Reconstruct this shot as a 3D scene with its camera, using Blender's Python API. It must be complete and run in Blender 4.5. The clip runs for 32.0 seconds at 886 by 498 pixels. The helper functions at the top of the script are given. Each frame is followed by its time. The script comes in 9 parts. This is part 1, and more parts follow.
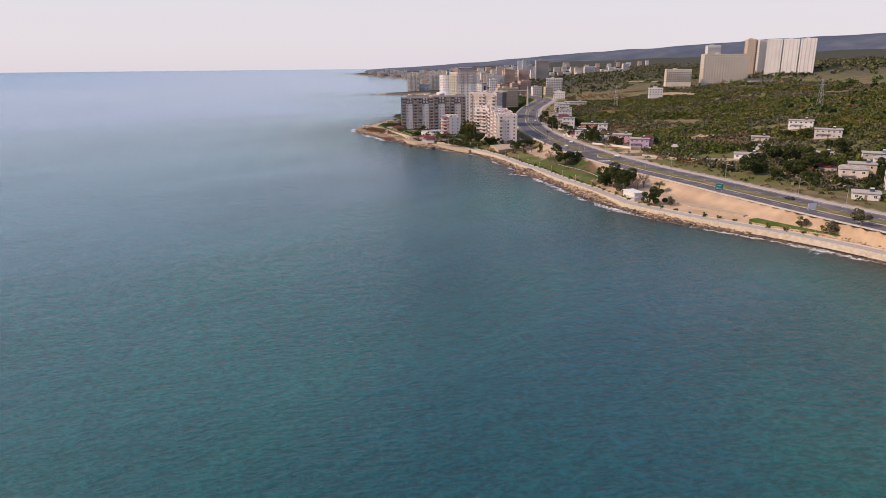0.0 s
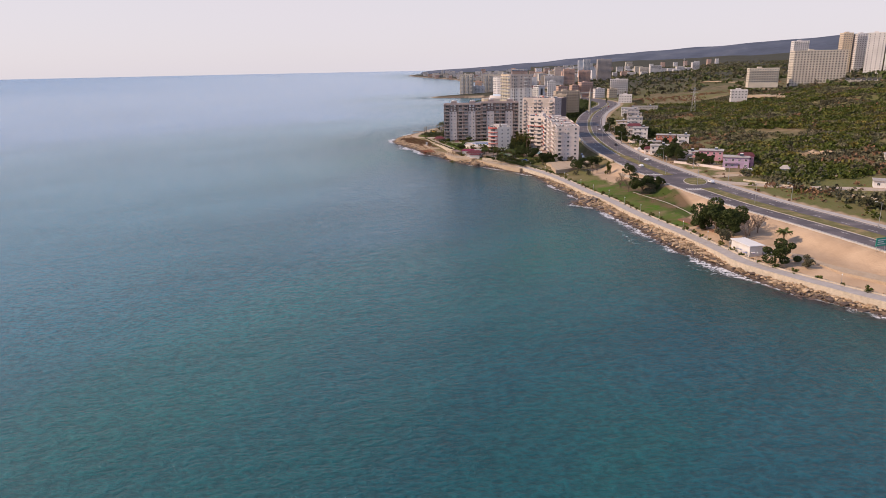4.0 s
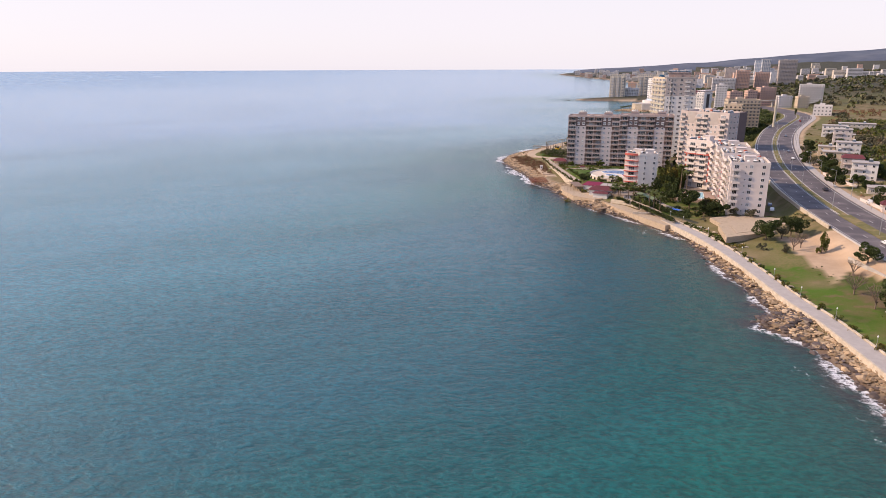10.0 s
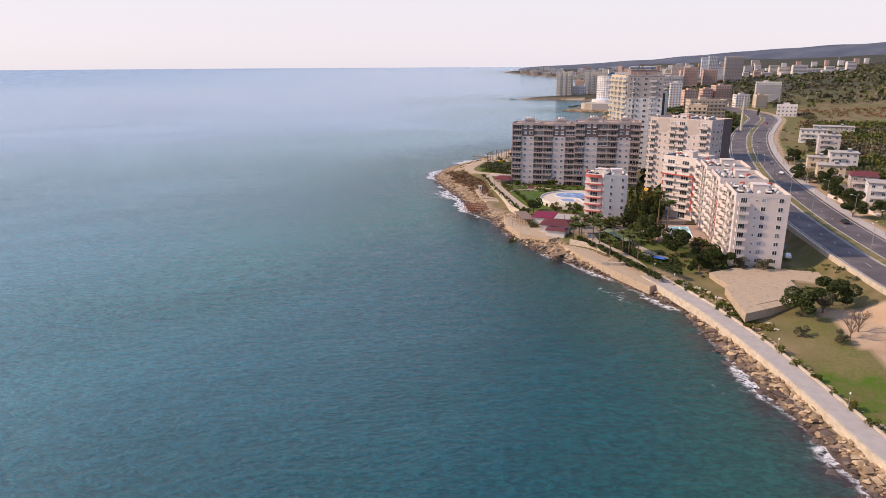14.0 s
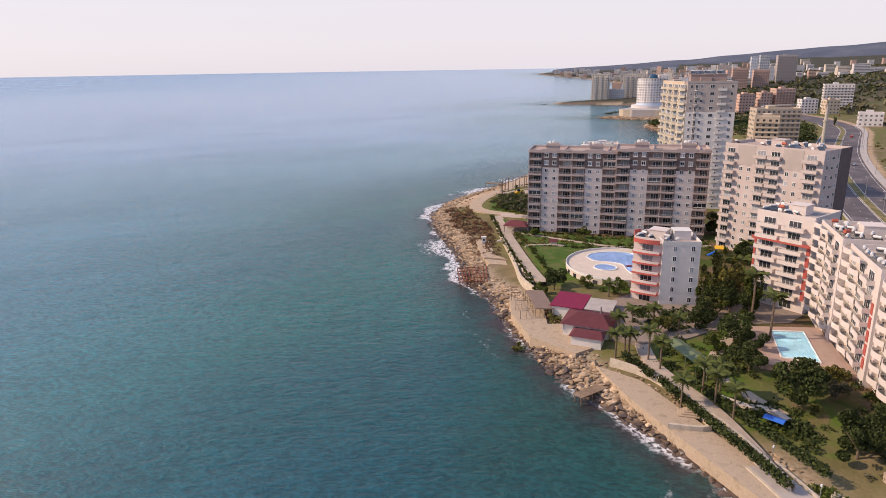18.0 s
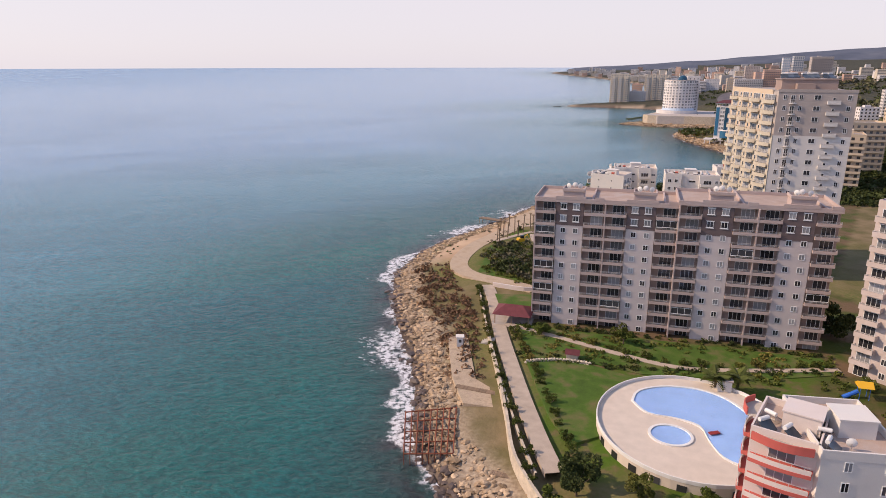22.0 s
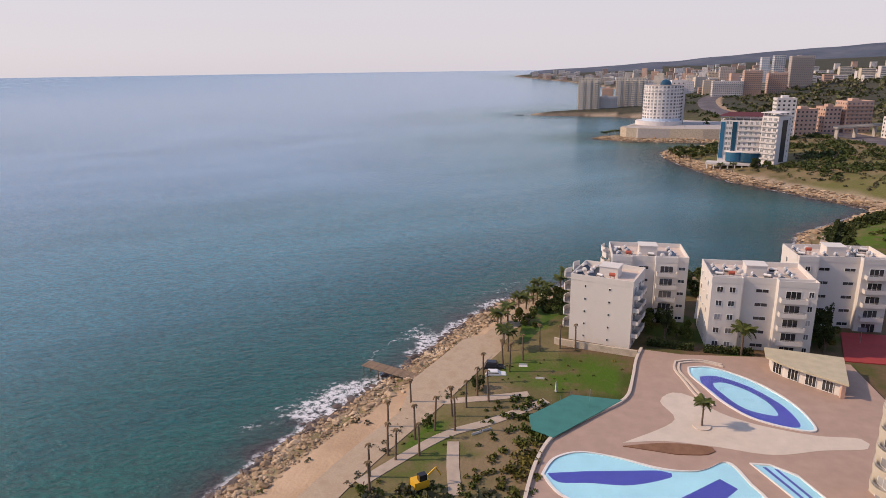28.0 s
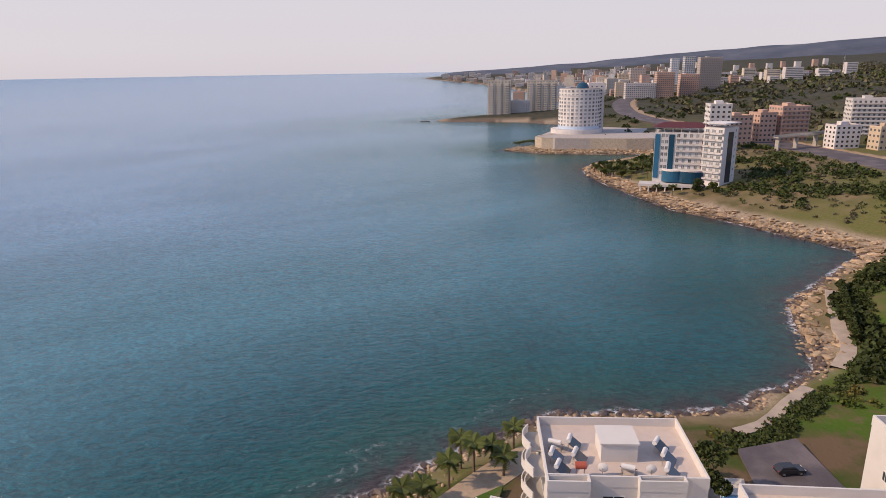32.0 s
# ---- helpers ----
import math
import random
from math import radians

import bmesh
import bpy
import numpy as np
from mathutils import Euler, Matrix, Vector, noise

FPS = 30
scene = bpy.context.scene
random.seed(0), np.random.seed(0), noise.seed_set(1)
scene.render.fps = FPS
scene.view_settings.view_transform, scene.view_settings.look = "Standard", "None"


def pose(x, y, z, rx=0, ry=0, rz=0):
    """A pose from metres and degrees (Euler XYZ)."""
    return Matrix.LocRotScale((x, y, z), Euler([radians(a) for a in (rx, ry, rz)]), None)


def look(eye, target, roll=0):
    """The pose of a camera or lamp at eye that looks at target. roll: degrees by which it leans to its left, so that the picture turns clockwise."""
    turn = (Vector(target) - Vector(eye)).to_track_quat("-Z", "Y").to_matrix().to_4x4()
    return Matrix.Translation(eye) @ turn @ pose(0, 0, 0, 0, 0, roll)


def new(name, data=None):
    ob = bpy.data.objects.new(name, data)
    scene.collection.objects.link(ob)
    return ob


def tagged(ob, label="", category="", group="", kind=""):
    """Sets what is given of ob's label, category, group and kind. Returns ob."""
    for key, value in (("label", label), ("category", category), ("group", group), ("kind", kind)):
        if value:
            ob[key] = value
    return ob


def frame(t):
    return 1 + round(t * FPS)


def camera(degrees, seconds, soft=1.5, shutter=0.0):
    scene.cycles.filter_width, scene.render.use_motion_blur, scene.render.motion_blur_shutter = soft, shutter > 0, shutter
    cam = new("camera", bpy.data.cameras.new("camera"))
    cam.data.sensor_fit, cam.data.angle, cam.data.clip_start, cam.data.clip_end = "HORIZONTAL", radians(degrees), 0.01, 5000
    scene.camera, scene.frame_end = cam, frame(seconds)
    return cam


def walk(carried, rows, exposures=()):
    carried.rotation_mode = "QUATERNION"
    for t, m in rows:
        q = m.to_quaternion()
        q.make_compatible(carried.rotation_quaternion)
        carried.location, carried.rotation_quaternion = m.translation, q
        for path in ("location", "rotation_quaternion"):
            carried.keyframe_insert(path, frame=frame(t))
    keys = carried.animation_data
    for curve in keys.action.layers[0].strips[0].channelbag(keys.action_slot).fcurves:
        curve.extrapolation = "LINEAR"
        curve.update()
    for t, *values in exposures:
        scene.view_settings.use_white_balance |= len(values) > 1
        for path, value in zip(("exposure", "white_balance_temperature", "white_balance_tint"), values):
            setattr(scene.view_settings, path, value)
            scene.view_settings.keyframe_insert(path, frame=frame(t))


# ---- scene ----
cam = camera(68.9, 32.0, soft=0.75)
PATH = [
    (0, (-4.549, -3.62, 63.648), (-4.519, -1.696, 63.102), -0.5),
    (0.5, (-3.148, 7.12, 63.576), (-3.163, 9.042, 63.025), -0.0),
    (1, (-1.668, 17.579, 63.413), (-1.721, 19.501, 62.862), -0.1),
    (1.5, (-0.443, 28.204, 63.568), (-0.522, 30.125, 63.015), -0.1),
    (2, (0.561, 38.31, 63.702), (0.461, 40.231, 63.153), -0.5),
    (2.5, (1.534, 47.767, 63.977), (1.415, 49.687, 63.432), -0.8),
    (3, (2.005, 57.495, 64.13), (1.875, 59.415, 63.586), -0.9),
    (3.5, (2.781, 68.292, 64.319), (2.643, 70.213, 63.778), -1.1),
    (5.5, (7.4, 117.596, 63.296), (7.247, 119.514, 62.753), -0.9),
    (6, (8.259, 130.185, 62.951), (8.108, 132.102, 62.402), -0.6),
    (6.5, (9.697, 142.76, 62.728), (9.542, 144.677, 62.178), -0.5),
    (7, (10.867, 154.859, 62.708), (10.709, 156.777, 62.161), -0.7),
    (7.5, (11.108, 166.247, 62.936), (10.952, 168.163, 62.384), -0.4),
    (8, (11.434, 176.529, 63.378), (11.277, 178.444, 62.824), -0.4),
    (8.5, (11.8, 186.859, 63.658), (11.639, 188.774, 63.107), -0.4),
    (9, (12.256, 196.908, 63.601), (12.089, 198.824, 63.054), -0.6),
    (9.5, (11.672, 207.187, 63.989), (11.24, 209.063, 63.45), -0.7),
    (10, (12.11, 216.318, 64.122), (11.541, 218.158, 63.579), -0.2),
    (10.5, (11.917, 225.274, 64.003), (11.312, 227.102, 63.461), -0.2),
    (11, (10.972, 235.357, 64.353), (10.393, 237.193, 63.811), -0.6),
    (11.5, (9.772, 246.388, 64.575), (9.201, 248.227, 64.033), -0.8),
    (12, (8.678, 257.011, 64.441), (8.109, 258.85, 63.898), -0.8),
    (12.5, (7.486, 267.73, 64.371), (6.92, 269.57, 63.828), -0.8),
    (13, (6.584, 278.964, 64.025), (6.043, 280.809, 63.477), -0.5),
    (13.5, (5.304, 290.644, 63.728), (4.839, 292.51, 63.179), -0.6),
    (14, (3.831, 301.939, 63.167), (3.41, 303.815, 62.618), -0.3),
    (14.5, (2.768, 313.441, 62.994), (2.387, 315.325, 62.443), 0.1),
    (16.5, (0.93, 359.924, 64.104), (0.526, 361.806, 63.559), -0.5),
    (17, (0.767, 371.276, 64.193), (0.346, 373.153, 63.648), -0.7),
    (17.5, (0.181, 382.361, 64.463), (-0.299, 384.225, 63.921), -0.8),
    (18, (-0.327, 393.612, 64.36), (-0.849, 395.465, 63.818), -0.9),
    (18.5, (-1.515, 405.192, 64.358), (-2.056, 407.039, 63.814), -0.7),
    (19, (-2.76, 416.639, 64.172), (-3.312, 418.483, 63.628), -0.5),
    (19.5, (-4.199, 428.706, 63.796), (-4.757, 430.547, 63.252), -0.5),
    (20, (-5.429, 440.207, 63.478), (-5.993, 442.048, 62.936), -0.7),
    (20.5, (-6.878, 451.348, 63.69), (-7.445, 453.187, 63.145), -0.6),
    (21, (-8.79, 462.358, 63.842), (-9.344, 464.201, 63.297), -0.4),
    (21.5, (-10.467, 473.667, 63.952), (-11.021, 475.509, 63.407), -0.4),
    (22, (-12.393, 485.05, 63.835), (-12.945, 486.893, 63.286), -0.1),
    (22.5, (-13.63, 496.63, 64.081), (-14.182, 498.472, 63.532), -0.1),
    (23, (-14.055, 507.235, 64.024), (-14.617, 509.076, 63.48), -0.6),
    (23.5, (-15.569, 518.203, 64.425), (-16.127, 520.044, 63.878), -0.5),
    (24, (-16.912, 529.271, 64.627), (-17.468, 531.112, 64.079), -0.4),
    (24.5, (-18.072, 540.901, 64.835), (-18.621, 542.745, 64.29), -0.6),
    (25, (-19.344, 552.553, 64.914), (-19.88, 554.401, 64.367), -0.4),
    (25.5, (-20.155, 563.993, 64.852), (-20.685, 565.844, 64.31), -0.7),
    (27.5, (-23.957, 608.381, 64.777), (-24.463, 610.24, 64.239), -0.9),
    (28, (-24.858, 619.877, 64.695), (-25.319, 621.747, 64.156), -0.8),
    (28.5, (-25.826, 630.617, 64.835), (-26.259, 632.493, 64.293), -0.7),
    (29, (-26.248, 641.87, 64.99), (-26.669, 643.749, 64.45), -0.8),
    (29.5, (-26.348, 653.636, 64.974), (-26.757, 655.518, 64.435), -0.8),
    (30, (-26.426, 665.842, 64.629), (-26.764, 667.738, 64.09), -0.9),
    (30.5, (-26.393, 677.813, 64.29), (-26.665, 679.719, 63.75), -1.0),
    (31, (-26.065, 689.789, 64.004), (-26.304, 691.699, 63.464), -0.9),
    (31.5, (-25.743, 700.773, 64.139), (-25.966, 702.685, 63.6), -0.9),
    (32, (-25.045, 711.797, 64.203), (-25.261, 713.712, 63.666), -0.9),
]
walk(cam, [(t, look(eye, target, roll)) for t, eye, target, roll in PATH],
     [(0, 0.08, 6750, 18), (3, 0.08, 6750, 18), (8, 0.26, 6750, 18), (10, 0.39, 6750, 18), (12, 0.32, 6750, 18), (14, 0.28, 6750, 18), (21, 0.2, 6750, 18), (25, 0.14, 6750, 18), (29, -0.05, 6750, 18), (32, -0.05, 6750, 18)])

# ---- light and air ----
SUN_FROM = Vector((-0.93, -0.20, 0.68)).normalized()   # half high over the sea
sun_data = bpy.data.lights.new("sun", "SUN")
sun_data.energy, sun_data.angle, sun_data.color = 3.5, radians(1.5), (1.0, 0.80, 0.56)
sun = new("sun", sun_data)
sun.matrix_world = look((0, 0, 300), Vector((0, 0, 300)) - SUN_FROM)

world = bpy.data.worlds.new("sky")
scene.world = world
world.use_nodes = True
wt = world.node_tree
wt.nodes.clear()
w_out = wt.nodes.new("ShaderNodeOutputWorld")
w_bg = wt.nodes.new("ShaderNodeBackground")
w_sky = wt.nodes.new("ShaderNodeTexSky")
w_sky.sky_type, w_sky.sun_disc = "NISHITA", False
w_sky.sun_elevation = math.asin(SUN_FROM.z)
w_sky.sun_rotation = math.atan2(SUN_FROM.x, SUN_FROM.y)
w_sky.altitude, w_sky.air_density, w_sky.dust_density, w_sky.ozone_density = 10, 1.0, 1.0, 1.8
w_str = wt.nodes.new("ShaderNodeVectorMath")
w_str.operation = "SCALE"
w_str.inputs["Scale"].default_value = 0.15
w_mix = wt.nodes.new("ShaderNodeMix")
w_mix.data_type = "RGBA"
w_map = wt.nodes.new("ShaderNodeMapping")
w_map.inputs["Scale"].default_value = (1.2, 1.2, 7.0)
w_co = wt.nodes.new("ShaderNodeTexCoord")
w_no = wt.nodes.new("ShaderNodeTexNoise")
w_no.inputs["Scale"].default_value, w_no.inputs["Detail"].default_value = 1.6, 4.0
w_sep = wt.nodes.new("ShaderNodeSeparateXYZ")
w_rm = wt.nodes.new("ShaderNodeMapRange")               # the veil thins out overhead
w_rm.inputs["From Min"].default_value, w_rm.inputs["From Max"].default_value = 0.10, 0.36
w_rm.inputs["To Min"].default_value, w_rm.inputs["To Max"].default_value = 0.82, 0.40
w_ad = wt.nodes.new("ShaderNodeMath")
w_ad.operation = "MULTIPLY_ADD"
w_ad.inputs[1].default_value = 0.16
wt.links.new(w_co.outputs["Generated"], w_sep.inputs["Vector"])
wt.links.new(w_sep.outputs["Z"], w_rm.inputs["Value"])
wt.links.new(w_co.outputs["Generated"], w_map.inputs["Vector"])
wt.links.new(w_map.outputs["Vector"], w_no.inputs["Vector"])
wt.links.new(w_no.outputs["Fac"], w_ad.inputs[0])
wt.links.new(w_rm.outputs["Result"], w_ad.inputs[2])
wt.links.new(w_sky.outputs["Color"], w_str.inputs[0])
wt.links.new(w_ad.outputs[0], w_mix.inputs["Factor"])
wt.links.new(w_str.outputs["Vector"], w_mix.inputs["A"])
w_veil = wt.nodes.new("ShaderNodeMix")                  # thin veil of high cloud, brighter and bluer above
w_veil.data_type = "RGBA"
w_veil.inputs["A"].default_value, w_veil.inputs["B"].default_value = (0.70, 0.695, 0.745, 1), (0.43, 0.54, 0.80, 1)
w_up = wt.nodes.new("ShaderNodeMapRange")
w_up.inputs["From Min"].default_value, w_up.inputs["From Max"].default_value = 0.10, 0.24
wt.links.new(w_sep.outputs["Z"], w_up.inputs["Value"])
wt.links.new(w_up.outputs["Result"], w_veil.inputs["Factor"])
wt.links.new(w_veil.outputs["Result"], w_mix.inputs["B"])
wt.links.new(w_mix.outputs["Result"], w_bg.inputs["Color"])
w_bg.inputs["Strength"].default_value = 1.0
wt.links.new(w_bg.outputs["Background"], w_out.inputs["Surface"])


# ---- materials ----
def mat(name, color, rough=0.8, metal=0.0, var=0.18, scale=0.6, fine=12.0, bump=0.0, spec=0.4, island=0.0, objvar=0.0, stain=None):
    """A procedural surface: colour with stains at two scales, gloss and fine relief, in metres."""
    m = bpy.data.materials.new(name)
    m.use_nodes = True
    t = m.node_tree
    b = t.nodes["Principled BSDF"]
    b.inputs["Roughness"].default_value, b.inputs["Metallic"].default_value = rough, metal
    b.inputs["Specular IOR Level"].default_value = spec
    co = t.nodes.new("ShaderNodeTexCoord")
    geo = t.nodes.new("ShaderNodeNewGeometry")
    n1 = t.nodes.new("ShaderNodeTexNoise")
    n1.inputs["Scale"].default_value, n1.inputs["Detail"].default_value = scale, 5
    n2 = t.nodes.new("ShaderNodeTexNoise")
    n2.inputs["Scale"].default_value, n2.inputs["Detail"].default_value = fine, 3
    t.links.new(geo.outputs["Position"], n1.inputs["Vector"])
    t.links.new(geo.outputs["Position"], n2.inputs["Vector"])
    add = t.nodes.new("ShaderNodeMath")
    add.operation = "MULTIPLY_ADD"
    t.links.new(n2.outputs["Fac"], add.inputs[0])
    add.inputs[1].default_value = 0.5
    t.links.new(n1.outputs["Fac"], add.inputs[2])
    val = t.nodes.new("ShaderNodeMapRange")
    val.inputs["From Min"].default_value, val.inputs["From Max"].default_value = 0.45, 1.05
    val.inputs["To Min"].default_value, val.inputs["To Max"].default_value = 1 - var, 1 + var
    t.links.new(add.outputs[0], val.inputs["Value"])
    last = val.outputs["Result"]
    for on, out in ((island, geo.outputs["Random Per Island"]), (objvar, None)):
        if on:
            if out is None:
                out = t.nodes.new("ShaderNodeObjectInfo").outputs["Random"]
            r = t.nodes.new("ShaderNodeMapRange")
            r.inputs["To Min"].default_value, r.inputs["To Max"].default_value = 1 - on, 1 + on
            t.links.new(out, r.inputs["Value"])
            mu = t.nodes.new("ShaderNodeMath")
            mu.operation = "MULTIPLY"
            t.links.new(last, mu.inputs[0])
            t.links.new(r.outputs["Result"], mu.inputs[1])
            last = mu.outputs[0]
    base = t.nodes.new("ShaderNodeMix")
    base.data_type = "RGBA"
    base.inputs["A"].default_value = (*color, 1)
    base.inputs["B"].default_value = (*(stain or color), 1)
    base.inputs["Factor"].default_value = 0.0
    if stain:
        ramp = t.nodes.new("ShaderNodeMapRange")
        ramp.inputs["From Min"].default_value, ramp.inputs["From Max"].default_value = 0.48, 0.66
        t.links.new(n1.outputs["Fac"], ramp.inputs["Value"])
        t.links.new(ramp.outputs["Result"], base.inputs["Factor"])
    sc = t.nodes.new("ShaderNodeVectorMath")
    sc.operation = "SCALE"
    t.links.new(base.outputs["Result"], sc.inputs[0])
    t.links.new(last, sc.inputs["Scale"])
    t.links.new(sc.outputs["Vector"], b.inputs["Base Color"])
    if bump:
        bp = t.nodes.new("ShaderNodeBump")
        bp.inputs["Strength"].default_value, bp.inputs["Distance"].default_value = 0.6, bump
        t.links.new(add.outputs[0], bp.inputs["Height"])
        t.links.new(bp.outputs["Normal"], b.inputs["Normal"])
    return m


M_WHITE = mat("white_render", (0.68, 0.635, 0.595), 0.85, var=0.10, scale=0.25, stain=(0.62, 0.59, 0.56), bump=0.01)
M_CREAM = mat("cream_render", (0.50, 0.445, 0.36), 0.85, var=0.12, scale=0.3, stain=(0.50, 0.44, 0.35), bump=0.01)
M_PINKWHITE = mat("pinkish_white_render", (0.66, 0.57, 0.525), 0.85, var=0.10, scale=0.3, stain=(0.60, 0.53, 0.51), bump=0.01)
M_GREYPINK = mat("greyish_pink_render", (0.52, 0.43, 0.395), 0.85, var=0.10, scale=0.3, stain=(0.52, 0.45, 0.435), bump=0.01)
M_PANEL = mat("pale_lilac_render", (0.53, 0.465, 0.455), 0.85, var=0.08, scale=0.3, bump=0.01)
M_BLOCKTRIM = mat("dull_pink_render", (0.47, 0.365, 0.335), 0.85, var=0.12, scale=0.3, stain=(0.42, 0.34, 0.32), bump=0.01)
M_DARK = mat("dark_umber_render", (0.135, 0.10, 0.10), 0.85, var=0.12, scale=0.4, bump=0.01)
M_GREYWALL = mat("grey_render", (0.42, 0.36, 0.33), 0.85, var=0.1, scale=0.3, bump=0.01)
M_SALMON = mat("salmon_render", (0.50, 0.11, 0.09), 0.85, var=0.12, scale=0.3, bump=0.01)
M_RED = mat("brick_red_paint", (0.42, 0.09, 0.07), 0.8, var=0.12, scale=0.4, bump=0.01)
M_BEIGE = mat("beige_render", (0.58, 0.46, 0.34), 0.85, var=0.12, scale=0.2, stain=(0.5, 0.4, 0.3), objvar=0.12)
M_FARCREAM = mat("weathered_cream_render", (0.59, 0.515, 0.425), 0.85, var=0.16, scale=0.1, objvar=0.06)
M_FARWHITE = mat("weathered_white_render", (0.64, 0.60, 0.585), 0.85, var=0.14, scale=0.1, objvar=0.12)
M_FARPINK = mat("faded_rose_render", (0.54, 0.355, 0.28), 0.85, var=0.12, scale=0.1, objvar=0.14)
M_HOUSE = mat("house_plaster", (0.55, 0.46, 0.42), 0.9, var=0.22, scale=0.4, objvar=0.3, bump=0.01)
M_FRAME = mat("white_window_frame", (0.74, 0.74, 0.74), 0.45, var=0.05)
M_RAIL = mat("painted_metal_rail", (0.50, 0.47, 0.46), 0.45, var=0.08)
M_ROOF = mat("terracotta_tinted_screed", (0.42, 0.315, 0.265), 0.92, var=0.16, scale=0.35, stain=(0.40, 0.33, 0.30), bump=0.015)
M_ROOFGREY = mat("grey_roof_felt", (0.33, 0.30, 0.285), 0.92, var=0.28, scale=0.5, stain=(0.45, 0.36, 0.30), bump=0.015)
M_TILE = mat("red_roof_tiles", (0.12, 0.028, 0.033), 0.75, var=0.2, scale=0.8, objvar=0.15, bump=0.02)
M_CONC = mat("raw_concrete", (0.42, 0.38, 0.34), 0.9, var=0.2, scale=0.5, bump=0.02)
M_STONE = mat("cut_limestone", (0.50, 0.42, 0.33), 0.9, var=0.25, scale=0.8, fine=4, island=0.15, bump=0.04)
M_PAVE = mat("pale_paving", (0.41, 0.365, 0.34), 0.85, var=0.14, scale=0.6, objvar=0.06, bump=0.01)
M_CREAMDECK = mat("cream_terrace_tiles", (0.60, 0.51, 0.43), 0.8, var=0.10, scale=0.5, bump=0.006)
M_DECK = mat("rosy_poolside_tiles", (0.40, 0.28, 0.225), 0.8, var=0.10, scale=0.5, bump=0.006)
M_ASPHALT = mat("worn_asphalt", (0.105, 0.088, 0.094), 0.85, var=0.25, scale=0.12, fine=3, stain=(0.15, 0.125, 0.125), bump=0.01)
M_LINE = mat("white_road_paint", (0.62, 0.60, 0.57), 0.7, var=0.2, scale=1.5)
M_KERB = mat("kerb_stone", (0.46, 0.43, 0.40), 0.9, var=0.15)
M_DIRT = mat("sandy_track", (0.46, 0.35, 0.25), 0.95, var=0.22, scale=0.3, fine=3, stain=(0.36, 0.265, 0.18), bump=0.05)
M_GRASS = mat("mown_grass", (0.058, 0.115, 0.010), 0.95, var=0.4, scale=0.3, fine=5, stain=(0.105, 0.095, 0.035), bump=0.06)
M_DRYGRASS = mat("dry_grass", (0.15, 0.135, 0.045), 0.95, var=0.35, scale=0.3, fine=4, stain=(0.22, 0.16, 0.075), bump=0.06)
M_TERRACE = mat("worn_tan_stone", (0.45, 0.345, 0.245), 0.95, var=0.4, scale=0.7, fine=4, stain=(0.33, 0.25, 0.185), bump=0.06)
M_RECESS = mat("greyish_brown_render", (0.33, 0.245, 0.215), 0.85, var=0.12, scale=0.3, bump=0.01)
M_PALEROOF = mat("pale_rosy_roof_tiles", (0.60, 0.50, 0.44), 0.9, var=0.16, scale=0.5, stain=(0.50, 0.41, 0.36), bump=0.01)
M_PATH = mat("tan_path_paving", (0.43, 0.345, 0.275), 0.9, var=0.16, scale=0.6, bump=0.01)
M_BARREL = mat("orange_red_barrel_paint", (0.45, 0.10, 0.06), 0.5, var=0.12, scale=1.0)
M_LEAF = mat("broad_leaves", (0.080, 0.100, 0.020), 0.6, var=0.4, scale=0.06, stain=(0.130, 0.105, 0.028), island=0.45, objvar=0.25, spec=0.12)
M_LEAFDK = mat("dark_leaves", (0.048, 0.062, 0.019), 0.6, var=0.3, scale=0.5, island=0.35, objvar=0.2, spec=0.12)
M_OLIVE = mat("olive_leaves", (0.118, 0.108, 0.066), 0.7, var=0.4, scale=0.05, stain=(0.072, 0.084, 0.026), island=0.5, spec=0.12)
M_SCRUB = mat("dry_scrub", (0.195, 0.108, 0.06), 0.9, var=0.3, scale=0.3, island=0.35)
M_TWIG = mat("bare_twigs", (0.20, 0.145, 0.11), 0.9, var=0.2, objvar=0.2)
M_PALM = mat("palm_fronds", (0.082, 0.098, 0.026), 0.55, var=0.3, scale=0.8, objvar=0.2, spec=0.12)
M_PALMDRY = mat("dry_palm_skirt", (0.22, 0.15, 0.08), 0.9, var=0.3, scale=2.0)
M_BARK = mat("bark", (0.16, 0.115, 0.08), 0.95, var=0.3, scale=2.0, bump=0.04)
M_ROCK = mat("shore_limestone", (0.34, 0.235, 0.145), 0.92, var=0.4, scale=0.35, fine=3, island=0.42, stain=(0.40, 0.30, 0.205), bump=0.1)
M_WETROCK = mat("wet_dark_rock", (0.10, 0.07, 0.055), 0.45, var=0.35, scale=0.6, fine=3, island=0.25, bump=0.1)
M_WOOD = mat("weathered_planks", (0.24, 0.165, 0.11), 0.85, var=0.25, scale=1.5, objvar=0.18, bump=0.01)
M_RUST = mat("rusted_steel", (0.24, 0.075, 0.04), 0.85, metal=0.2, var=0.3, scale=2.0)
M_STEEL = mat("galvanised_steel", (0.5, 0.5, 0.5), 0.4, metal=0.8, var=0.1)
M_PAINTCAR = mat("white_car_paint", (0.72, 0.72, 0.73), 0.25, var=0.04, spec=0.6)
M_CARDARK = mat("dark_car_paint", (0.03, 0.03, 0.035), 0.25, var=0.06, spec=0.6)
M_CARRED = mat("red_car_paint", (0.28, 0.03, 0.025), 0.25, var=0.06, spec=0.6)
M_CARBLUE = mat("blue_grey_car_paint", (0.14, 0.17, 0.22), 0.25, var=0.06, spec=0.6)
M_RUBBER = mat("black_rubber", (0.02, 0.02, 0.02), 0.8)
